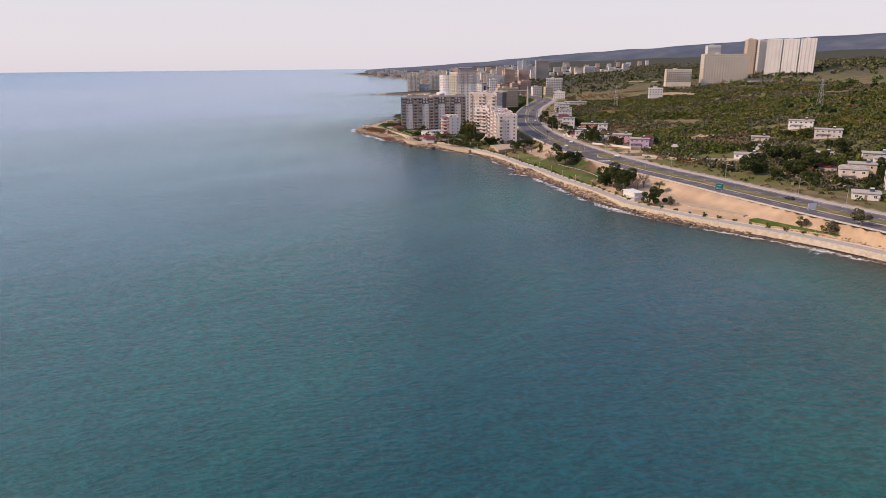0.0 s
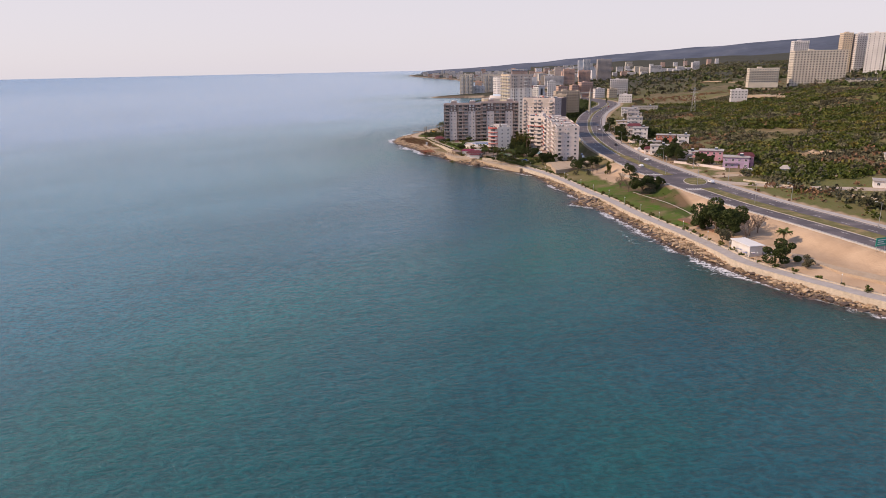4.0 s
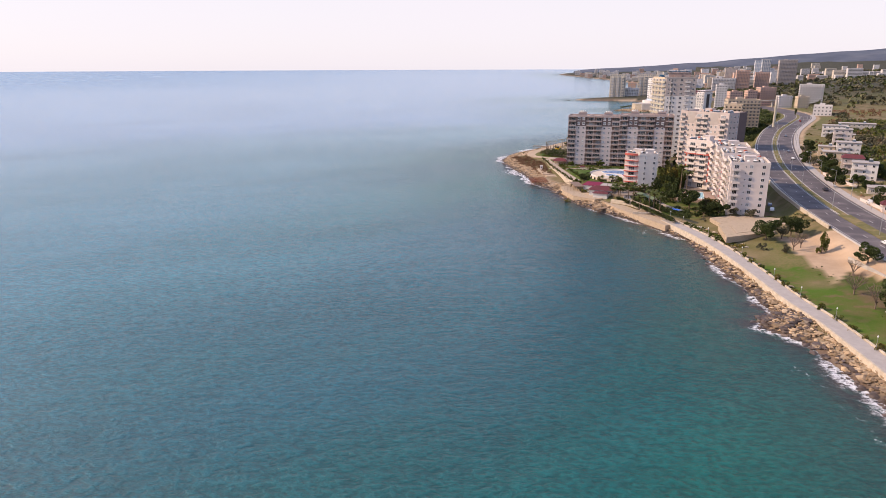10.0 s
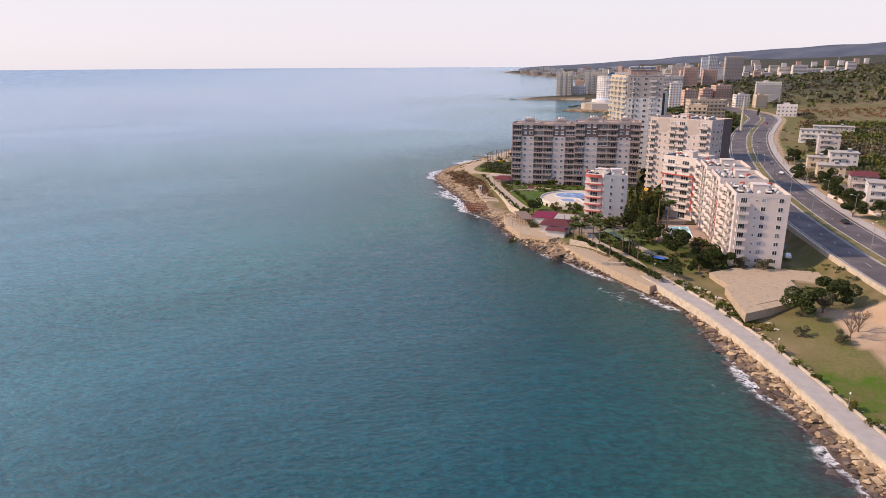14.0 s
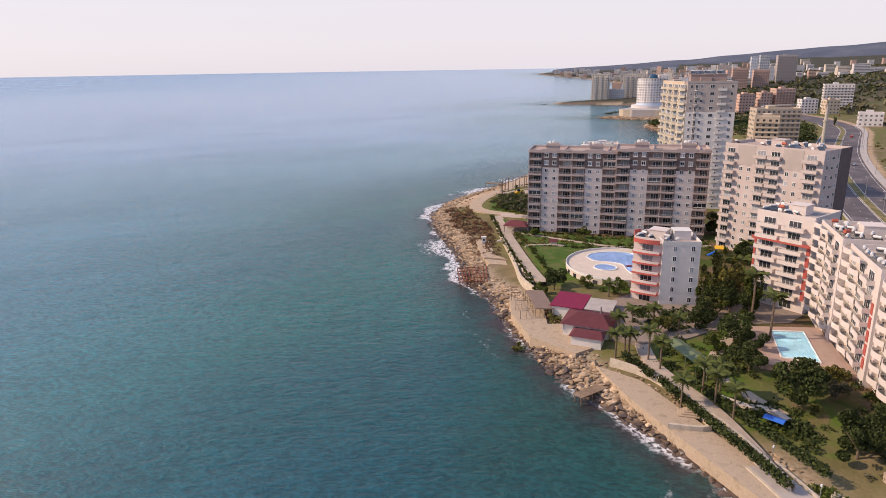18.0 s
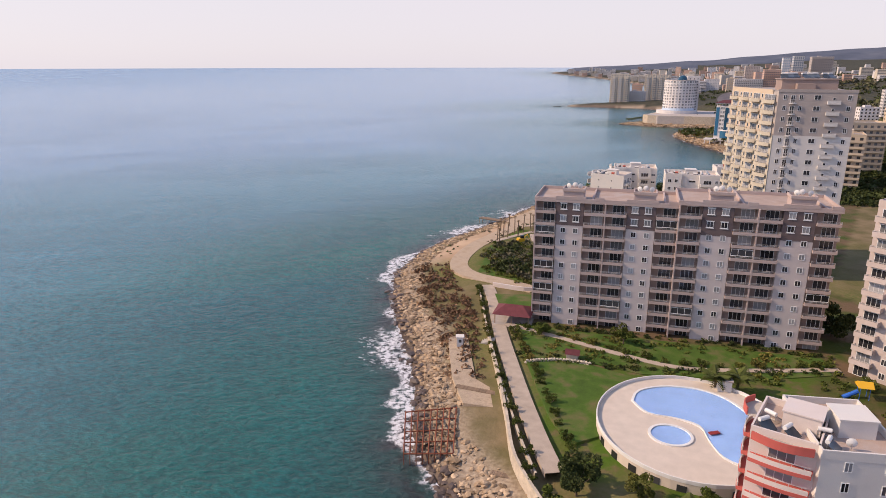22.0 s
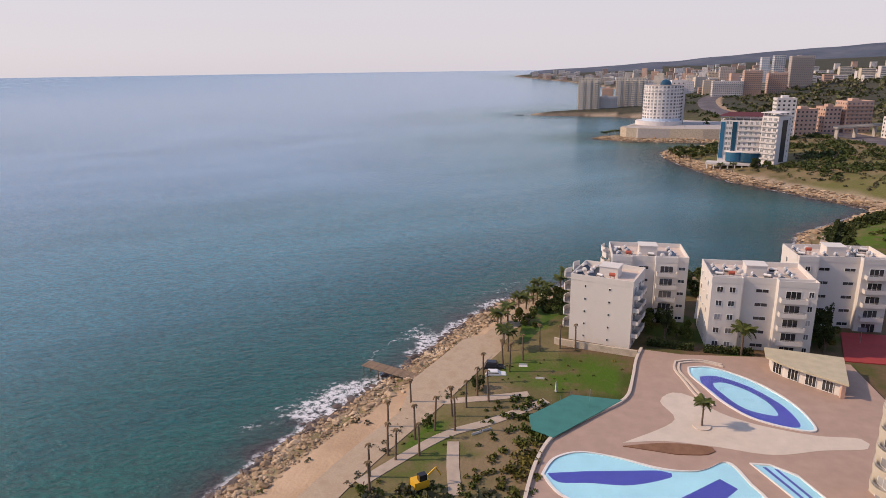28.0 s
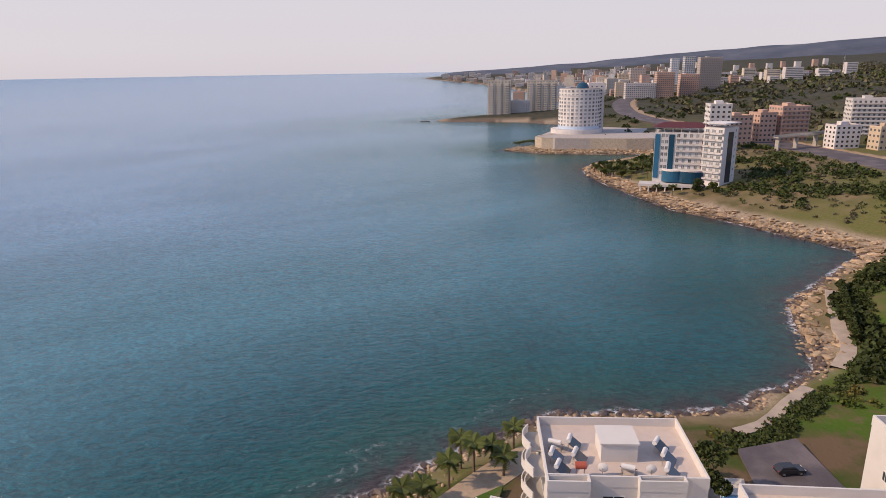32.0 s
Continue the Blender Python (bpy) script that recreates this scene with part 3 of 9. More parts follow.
GARDENS = [[(60, 400), (72, 375), (84, 340), (92, 352), (90, 385), (84, 410), (75, 430)],
           [(-35, 650), (-20, 585), (5, 560), (30, 520), (50, 500), (64, 500), (66, 640), (35, 680), (-40, 700)],
           [(-55, 690), (-42, 685), (-30, 700), (-30, 760), (-42, 790), (-20, 815), (20, 820), (60, 850), (90, 900), (100, 860), (70, 760), (50, 700), (20, 690)]]


def zone_garden(x, y):
    hit = np.zeros(np.shape(x), bool)
    for g in GARDENS:
        hit |= inside(x, y, g)
    return hit.astype(float)


LAWNS = [[(46, 446), (56, 432), (65.5, 431), (71.8, 412), (73.8, 385), (77.7, 371), (82.6, 347), (83.5, 334), (75.5, 331), (70.3, 358), (61.3, 394), (52.3, 414)], [(-55, 664), (-38, 655), (-34, 690), (-58, 694)],
         [(-56, 700), (-41, 711), (-47, 714), (-54, 722)], [(-45, 735), (-20, 735), (-17, 752), (-40, 752)], [(-41, 756), (-29, 780), (-26, 796), (-42, 772)],
         [(6, 524), (30, 497), (48, 500), (30, 524), (14, 548), (4, 540)], [(-38, 628), (-22, 575), (-6, 568), (14, 566), (20, 600), (28, 626)],
        
         [(14, 812), (30, 815), (60, 812), (100, 880), (88, 905), (66, 892), (56, 858), (40, 842), (24, 826)]]


def zone_lawn(x, y):
    hit = np.zeros(np.shape(x), bool)
    for g in LAWNS:
        hit |= inside(x + 0.8 * wobble(x, y, 5, 1), y + 0.8 * wobble(x, y, 5, 2), g)
    return hit * np.clip(0.85 + 0.5 * wobble(x, y, 9, 4), 0, 1)


def zone_distant(x, y):
    return np.clip((np.hypot(x - 60, y - 700) - 400) / 400, 0, 1)


def zone_sand(x, y):
    d, along = line_dist(x, y, ROAD_LINE)
    rx = np.interp(along, ROAD_ALONG, [p[0] for p in ROAD_LINE])
    s = shore(x, y)
    strip = ((x < rx) & (d < 30) & (y > 150) & (y < 470)) | ((s < 55) & (y < 330) & (x < rx))
    verge = (x > rx) & ((d < 19) | ((d < 42) & (y > 415) & (y < 700) & (wobble(x, y, 9, 2) > 0.1)))
    apron = np.clip((s - 6.5) / 1.5, 0, 1) * np.clip((17.5 - s) / 2, 0, 1) * np.clip((y - 668) / 14, 0, 1) * np.clip((795 - y) / 8, 0, 1) * (x < 0)
    return np.clip(strip * 1.0 + verge * 0.8 + apron, 0, 1)


def zone_rock(x, y):
    s = shore(x, y)
    width = np.where(y > 930, 15, np.where(y < 470, 7, np.where(y > 800, 4.5, np.where(y > 680, 7.5, 11)))) + 3 * wobble(x, y, 14)
    return np.clip((width - s) / 5, 0, 1)


def zone_wet(x, y):
    s = shore(x, y) + 1.5 * wobble(x, y, 5)
    return np.clip((3.4 - s) / 2.4, 0, 1)


land = sheet("ground", steps((-700, -130, 30), (-130, 190, 2.0), (190, 420, 10), (420, 1500, 45), (1500, 4600, 160)),
             steps((-640, 120, 38), (120, 1000, 2.0), (1000, 1300, 6), (1300, 1800, 25), (1800, 4950, 90)),
             height, lambda x, y: disc(x, y) & (shore(x, y) > -14 - np.where(y > 1290, 60, 0) - np.hypot(x, y - 600) * 0.03), land_material(),
             "dry coastal ground of pale rock, grass and sandy earth",
             attrs={"sandy": zone_sand, "lawn": zone_lawn, "distant": zone_distant, "garden": zone_garden, "rocky": zone_rock, "wet": zone_wet})

# the ridge far behind the town, with distance haze painted into its blue colour
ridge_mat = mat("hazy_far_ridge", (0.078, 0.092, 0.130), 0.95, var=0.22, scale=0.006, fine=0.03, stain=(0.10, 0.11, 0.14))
az = np.radians(np.linspace(-6.2, 62, 240))
crest = np.interp(np.degrees(az), [-6.2, -5, -3, 2.5, 8, 11.4, 15.2, 20.2, 27, 34, 45, 62], [36, 46, 54, 74, 108, 132, 146, 168, 196, 218, 240, 250])
crest = crest + 4 * wobble(np.degrees(az) * 40, 0, 90) * np.clip((np.degrees(az) + 6) / 6, 0, 1)
rows_ = []
for k, (rr, f) in enumerate(((3700, 0.0), (3900, 0.38), (4100, 0.72), (4330, 1.0), (4500, 0.85))):
    base = 30.0
    rows_.append([(MID.x + math.sin(a) * rr, MID.y + math.cos(a) * rr - 0, base - 12 + (c - base + 12) * f) for a, c in zip(az, crest)])
rv = [p for r in rows_ for p in r]
n_az = len(az)
rf = [(k * n_az + i, k * n_az + i + 1, (k + 1) * n_az + i + 1, (k + 1) * n_az + i) for k in range(4) for i in range(n_az - 1)]
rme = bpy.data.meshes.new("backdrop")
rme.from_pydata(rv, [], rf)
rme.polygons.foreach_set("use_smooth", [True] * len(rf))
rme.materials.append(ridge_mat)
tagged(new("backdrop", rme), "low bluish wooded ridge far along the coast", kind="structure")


# ---- building tools ----
def box(bm, x0, x1, y0, y1, z0, z1, mi=0):
    v = [bm.verts.new(p) for p in ((x0, y0, z0), (x1, y0, z0), (x1, y1, z0), (x0, y1, z0), (x0, y0, z1), (x1, y0, z1), (x1, y1, z1), (x0, y1, z1))]
    for f in ((0, 3, 2, 1), (4, 5, 6, 7), (0, 1, 5, 4), (1, 2, 6, 5), (2, 3, 7, 6), (3, 0, 4, 7)):
        bm.faces.new([v[i] for i in f]).material_index = mi
    return bm


def prism(bm, pts, z0, z1, mi=0):
    """An upright block over an outline of points given anticlockwise."""
    lo, hi = [bm.verts.new((x, y, z0)) for x, y in pts], [bm.verts.new((x, y, z1)) for x, y in pts]
    bm.faces.new(hi).material_index = mi
    bm.faces.new(lo[::-1]).material_index = mi
    n = len(pts)
    for i in range(n):
        bm.faces.new((lo[i], lo[(i + 1) % n], hi[(i + 1) % n], hi[i])).material_index = mi
    return bm


def tube(bm, a, b, r0, r1, n=8, mi=0, caps=True):
    """A tapered round bar from a to b."""
    a, b = Vector(a), Vector(b)
    q = (b - a).to_track_quat("Z", "Y")
    rings = []
    for p, r in ((a, r0), (b, r1)):
        rings.append([bm.verts.new(p + q @ Vector((r * math.cos(k * math.tau / n), r * math.sin(k * math.tau / n), 0))) for k in range(n)])
    for k in range(n):
        bm.faces.new((rings[0][k], rings[0][(k + 1) % n], rings[1][(k + 1) % n], rings[1][k])).material_index = mi
    if caps:
        bm.faces.new(rings[1]).material_index = mi
        bm.faces.new(rings[0][::-1]).material_index = mi
    return bm


def mesh_of(name, bm, *mats, smooth=False):
    me = bpy.data.meshes.new(name)
    bm.normal_update()
    bm.to_mesh(me)
    bm.free()
    for m in mats:
        me.materials.append(m)
    if smooth:
        me.polygons.foreach_set("use_smooth", [True] * len(me.polygons))
    return me


def part(name, data, material=None, parent=None, label="", at=None):
    """A mesh of its own under a thing or a part; data is a bmesh or a shared mesh."""
    me = data
    if isinstance(data, bmesh.types.BMesh):
        me = mesh_of(name, data, *(material if isinstance(material, (list, tuple)) else (material,)))
    ob = new(name, me)
    ob.parent = parent
    if at is not None:
        ob.matrix_basis = at
    return tagged(ob, label)


def thing(name, label, category, at=Matrix(), group="", kind=""):
    ob = new(name)
    ob.empty_display_size = 0.5
    ob.matrix_basis = at
    return tagged(ob, label, category, group, kind)


SHARED = {}


def shared(key, make, *mats, smooth=False):
    if key not in SHARED:
        SHARED[key] = mesh_of(str(key[0]), make(bmesh.new()), *mats, smooth=smooth)
    return SHARED[key]


def cells(bm, xs, zs, filled, y0, y1):
    """A flat plate with openings, in one piece: the cells of a grid that are filled, with a front, a back and edges."""
    cache = {}

    def v(i, k, y):
        if (i, k, y) not in cache:
            cache[i, k, y] = bm.verts.new((xs[i], y, zs[k]))
        return cache[i, k, y]
    on = {(i, k) for i in range(len(xs) - 1) for k in range(len(zs) - 1) if filled(i, k)}
    for i, k in on:
        bm.faces.new((v(i, k, y0), v(i + 1, k, y0), v(i + 1, k + 1, y0), v(i, k + 1, y0)))
        for (di, dk), (p, q) in (((-1, 0), ((i, k + 1), (i, k))), ((1, 0), ((i + 1, k), (i + 1, k + 1))), ((0, -1), ((i, k), (i + 1, k))), ((0, 1), ((i + 1, k + 1), (i, k + 1)))):
            if (i + di, k + dk) not in on:
                bm.faces.new((v(*p, y0), v(*p, y1), v(*q, y1), v(*q, y0)))
    return bm


def window_meshes(w, h, trim=0.09, bars=1, glass_mat=None, frame_mat=None):
    """A window set proud of its wall: a frame with glazing bars, and its pane behind it. Outward is -y, the sill at z 0."""
    g, f = glass_mat or M_GLASS, frame_mat or M_FRAME

    def fr(bm):
        xs = [-w / 2, -w / 2 + trim]
        for k in range(bars):
            x = -w / 2 + w * (k + 1) / (bars + 1)
            xs += [x - trim * 0.4, x + trim * 0.4]
        xs += [w / 2 - trim, w / 2]
        return cells(bm, xs, [0, trim, h - trim, h], lambda i, k: k != 1 or i % 2 == 0, -0.07, 0.02)

    def gl(bm):
        return box(bm, -w / 2 + trim * 0.5, w / 2 - trim * 0.5, -0.035, 0.015, trim * 0.5, h - trim * 0.5)

    return shared(("window", w, h, trim, bars, f.name), fr, f), shared(("pane", w, h, trim, g.name), gl, g)


def window(parent, at, w=1.3, h=1.3, trim=0.09, bars=1, glass_mat=None, frame_mat=None, surround=0.0):
    f, g = window_meshes(w, h, trim, bars, glass_mat, frame_mat)
    ob = part("window", f, parent=parent, at=at)
    part("pane", g, parent=ob)
    if surround:
        e = surround
        part("sill", shared(("sill", w, e), lambda bm: box(bm, -w / 2 - e, w / 2 + e, -0.12, 0.02, -e, -0.004), M_FRAME), parent=ob)
        part("lintel", shared(("lintel", w, h, e), lambda bm: box(bm, -w / 2 - e, w / 2 + e, -0.12, 0.02, h + 0.004, h + e * 0.9), M_FRAME), parent=ob)
    return ob


FACE = {"front": 0, "left": -90, "right": 90, "back": 180}


def on_face(face, s, z, W, D, out=0.0):
    """The place s metres along a wall of a W by D block, z up, out from it. The block's front runs along +x at y 0."""
    if face == "front":
        return pose(s, -out, z)
    if face == "back":
        return pose(W - s, D + out, z, 0, 0, 180)
    if face == "left":
        return pose(-out, D - s, z, 0, 0, -90)
    return pose(W + out, s, z, 0, 0, 90)


place_on = on_face


def balcony(parent, at, w, deep=1.4, wall=M_GREYPINK, rail=M_RAIL, high=1.0, solid=0.55, bow=0.0):
    """A slab with a low wall and a rail over it; with bow it swings out in a curve."""
    def front(bm):
        if not bow:
            t = 0.12
            u = [(-w / 2, -deep), (w / 2, -deep), (w / 2, 0), (w / 2 - t, 0), (w / 2 - t, -deep + t), (-w / 2 + t, -deep + t), (-w / 2 + t, 0), (-w / 2, 0)]
            return prism(bm, u, -0.16, solid)
        n = 10
        outer = [(-w / 2 + w * k / n, -deep - bow * math.sin(math.pi * k / n)) for k in range(n + 1)]
        inner = [(x * 0.96, y + 0.13) for x, y in outer]
        return prism(bm, outer + inner[::-1], -0.18, solid)

    def slab(bm):
        if not bow:
            return box(bm, -w / 2 + 0.12, w / 2 - 0.12, -deep + 0.12, 0, -0.14, 0)
        n = 10
        return prism(bm, [((-w / 2 + w * k / n) * 0.96, -deep + 0.13 - bow * math.sin(math.pi * k / n)) for k in range(n + 1)] + [(w / 2 * 0.96, 0), (-w / 2 * 0.96, 0)], -0.15, 0)

    def bar(bm):
        if not bow:
            box(bm, -w / 2 + 0.02, w / 2 - 0.02, -deep + 0.02, -deep + 0.08, high - 0.05, high)
            box(bm, -w / 2 + 0.02, w / 2 - 0.02, -deep + 0.03, -deep + 0.07, (high + solid) / 2 - 0.02, (high + solid) / 2 + 0.02)
            for k in range(5):
                x = -w / 2 + 0.05 + (w - 0.1) * k / 4
                box(bm, x - 0.03, x + 0.03, -deep + 0.02, -deep + 0.08, solid, high - 0.05)
            return bm
        n = 10
        p = [((-w / 2 + w * k / n) * 0.98, -deep + 0.07 - bow * math.sin(math.pi * k / n)) for k in range(n + 1)]
        for k in range(n):
            tube(bm, (*p[k], high), (*p[k + 1], high), 0.035, 0.035, 4)
            if k % 2:
                tube(bm, (*p[k], solid), (*p[k], high), 0.025, 0.025, 4)
        return bm

    def whole(bm):
        front(bm)
        k = len(bm.faces)
        slab(bm)
        bm.faces.ensure_lookup_table()
        for f in bm.faces[k:]:
            f.material_index = 1
        return bm

    ob = part("balcony", shared(("balcony", w, deep, solid, bow, wall.name), whole, wall, M_CONC), parent=parent, at=at)
    if high > solid:
        part("railing", shared(("railing", w, deep, high, solid, bow, rail.name), bar, rail), parent=ob)
    return ob


def ring(bm, x0, x1, y0, y1, z0, z1, thick):
    """A square ring wall in one piece."""
    o = [(x0, y0), (x1, y0), (x1, y1), (x0, y1)]
    i = [(x0 + thick, y0 + thick), (x1 - thick, y0 + thick), (x1 - thick, y1 - thick), (x0 + thick, y1 - thick)]
    vs = [[bm.verts.new((*p, z)) for p in q] for q in (o, i) for z in (z0, z1)]
    ol, oh, il, ih = vs
    for k in range(4):
        j = (k + 1) % 4
        bm.faces.new((ol[k], ol[j], oh[j], oh[k]))
        bm.faces.new((oh[k], oh[j], ih[j], ih[k]))
        bm.faces.new((ih[k], ih[j], il[j], il[k]))
        bm.faces.new((il[k], il[j], ol[j], ol[k]))
    return bm


def parapet_roof(parent, wall, roof_mat, x0, x1, y0, y1, z, high=0.9, thick=0.22, label=""):
    """A flat roof with a low wall round it."""
    part("roof", box(bmesh.new(), x0 + thick, x1 - thick, y0 + thick, y1 - thick, z - 0.2, z + 0.004), roof_mat, parent, label)
    part("parapet", ring(bmesh.new(), x0, x1, y0, y1, z - 0.25, z + high, thick), wall, parent)


def strip(name, pts, width, zoff, material, label="", kind="structure", thick=0.15, follow=height, side=0.0, parent=None, zs=None):
    """A band of even width along a line, lying on the ground, with a real edge."""
    p = [Vector(q) for q in pts]
    n = len(p)
    L, R = [], []
    for i in range(n):
        d = (p[min(i + 1, n - 1)] - p[max(i - 1, 0)]).normalized()
        nrm = Vector((-d.y, d.x))
        L.append(p[i] + nrm * (side + width / 2))
        R.append(p[i] + nrm * (side - width / 2))
    if zs is None:
        c = np.array([(a.x, a.y) for a in L + R])
        z = follow(c[:, 0], c[:, 1]) + zoff
        zl, zr = z[:n], z[n:]
        m = np.maximum(zl, zr)
        zl = zr = m
    else:
        zl = zr = np.asarray(zs) + zoff
    verts, faces = [], []
    for i in range(n):
        verts += [(L[i].x, L[i].y, zl[i]), (R[i].x, R[i].y, zr[i]), (L[i].x, L[i].y, zl[i] - thick), (R[i].x, R[i].y, zr[i] - thick)]
    for i in range(n - 1):
        a, b = 4 * i, 4 * i + 4
        faces += [(a, a + 1, b + 1, b), (a + 2, a, b, b + 2), (a + 1, a + 3, b + 3, b + 1)]
    me = bpy.data.meshes.new(name)
    me.from_pydata(verts, [], faces)
    me.materials.append(material)
    ob = new(name, me)
    if parent:
        ob.parent = parent
        return tagged(ob, label)
    return tagged(ob, label, kind=kind)


def slab_on(name, pts, z, material, label="", kind="structure", thick=0.3, parent=None):
    """A flat slab over an outline."""
    area = sum(a[0] * b[1] - b[0] * a[1] for a, b in zip(pts, pts[1:] + pts[:1]))
    me = mesh_of(name, prism(bmesh.new(), pts if area > 0 else pts[::-1], z - thick, z), material)
    ob = new(name, me)
    if parent:
        ob.parent = parent
        return tagged(ob, label)
    return tagged(ob, label, kind=kind)


# ---- apartment buildings of the point ----
def solar_heater(x, y, z, rot, label="rooftop solar water heater with a silver tank"):
    """Tilted collector and a tank on a small stand."""
    ob = thing("solar_heater", label, "solar heater", pose(x, y, z, 0, 0, rot), "rooftop solar heaters")
    part("tank", shared(("tank",), lambda bm: tube(bm, (-0.75, 0.35, 1.35), (0.75, 0.35, 1.35), 0.28, 0.28, 10), M_CANVAS, smooth=False), parent=ob)

    def panel(bm):
        v = [bm.verts.new(p) for p in ((-0.95, -1.0, 0.2), (0.95, -1.0, 0.2), (0.95, 0.25, 1.1), (-0.95, 0.25, 1.1), (-0.95, -1.0, 0.28), (0.95, -1.0, 0.28), (0.95, 0.25, 1.18), (-0.95, 0.25, 1.18))]
        for f in ((0, 3, 2, 1), (4, 5, 6, 7), (0, 1, 5, 4), (1, 2, 6, 5), (2, 3, 7, 6), (3, 0, 4, 7)):
            bm.faces.new([v[i] for i in f])
        return bm
    part("collector", shared(("collector",), panel, M_PANELGLASS), parent=ob)

    def stand(bm):
        for x_ in (-0.7, 0.7):
            tube(bm, (x_, 0.35, 0.0), (x_, 0.35, 1.15), 0.035, 0.035, 4)
            tube(bm, (x_, -0.9, 0.0), (x_, -0.9, 0.25), 0.035, 0.035, 4)
            tube(bm, (x_, -0.9, 0.05), (x_, 0.35, 0.05), 0.03, 0.03, 4)
        tube(bm, (-0.7, 0.35, 0.6), (0.7, 0.35, 0.6), 0.03, 0.03, 4)
        return bm
    part("stand", shared(("stand",), stand, M_STEEL), parent=ob)
    return ob


def dish(x, y, z, rot, label="white satellite dish on a rooftop"):
    def bowl_(bm):
        rings = []
        for k in range(4):
            r, d = 0.6 * k / 3, 0.16 * (k / 3) ** 2
            rings.append([bm.verts.new((r * math.cos(a * math.tau / 12), -0.1 - d, 0.95 + r * math.sin(a * math.tau / 12))) for a in range(12)] if k else [bm.verts.new((0, -0.1, 0.95))])
        for a in range(12):
            bm.faces.new((rings[0][0], rings[1][a], rings[1][(a + 1) % 12]))
            for k in (1, 2):
                bm.faces.new((rings[k][a], rings[k + 1][a], rings[k + 1][(a + 1) % 12], rings[k][(a + 1) % 12]))
        return bm
    ob = thing("satellite_dish", label, "dish", pose(x, y, z, 0, 0, rot), "rooftop dishes")
    part("reflector", shared(("reflector",), bowl_, M_CANVAS, smooth=True), parent=ob)
    part("mast", shared(("mast",), lambda bm: tube(bm, (0, 0, 0), (0, -0.05, 0.95), 0.04, 0.04, 6), M_STEEL), parent=ob)
    return ob


def barrel(x, y, z, rot):
    """A lying drum on legs."""
    ob = thing("water_barrel", "orange-red water barrel on rooftop legs", "water tank", pose(x, y, z, 0, 0, rot), "rooftop barrels")
    part("drum", shared(("drum",), lambda bm: tube(bm, (-0.6, 0, 1.5), (0.6, 0, 1.5), 0.42, 0.42, 12), M_BARREL), parent=ob)

    def legs(bm):
        for a in (-0.45, 0.45):
            for b in (-0.3, 0.3):
                tube(bm, (a, b, 0), (a, b * 0.7, 1.2), 0.03, 0.03, 4)
        return bm
    part("trestle", shared(("trestle",), legs, M_RUST), parent=ob)
    return ob


def sliding_door(parent, at, w=2.4, h=2.1, dark=True):
    return window(parent, at, w, h, 0.08, 2, M_GLASS if dark else M_CURTAIN)


rng = random.Random(7)


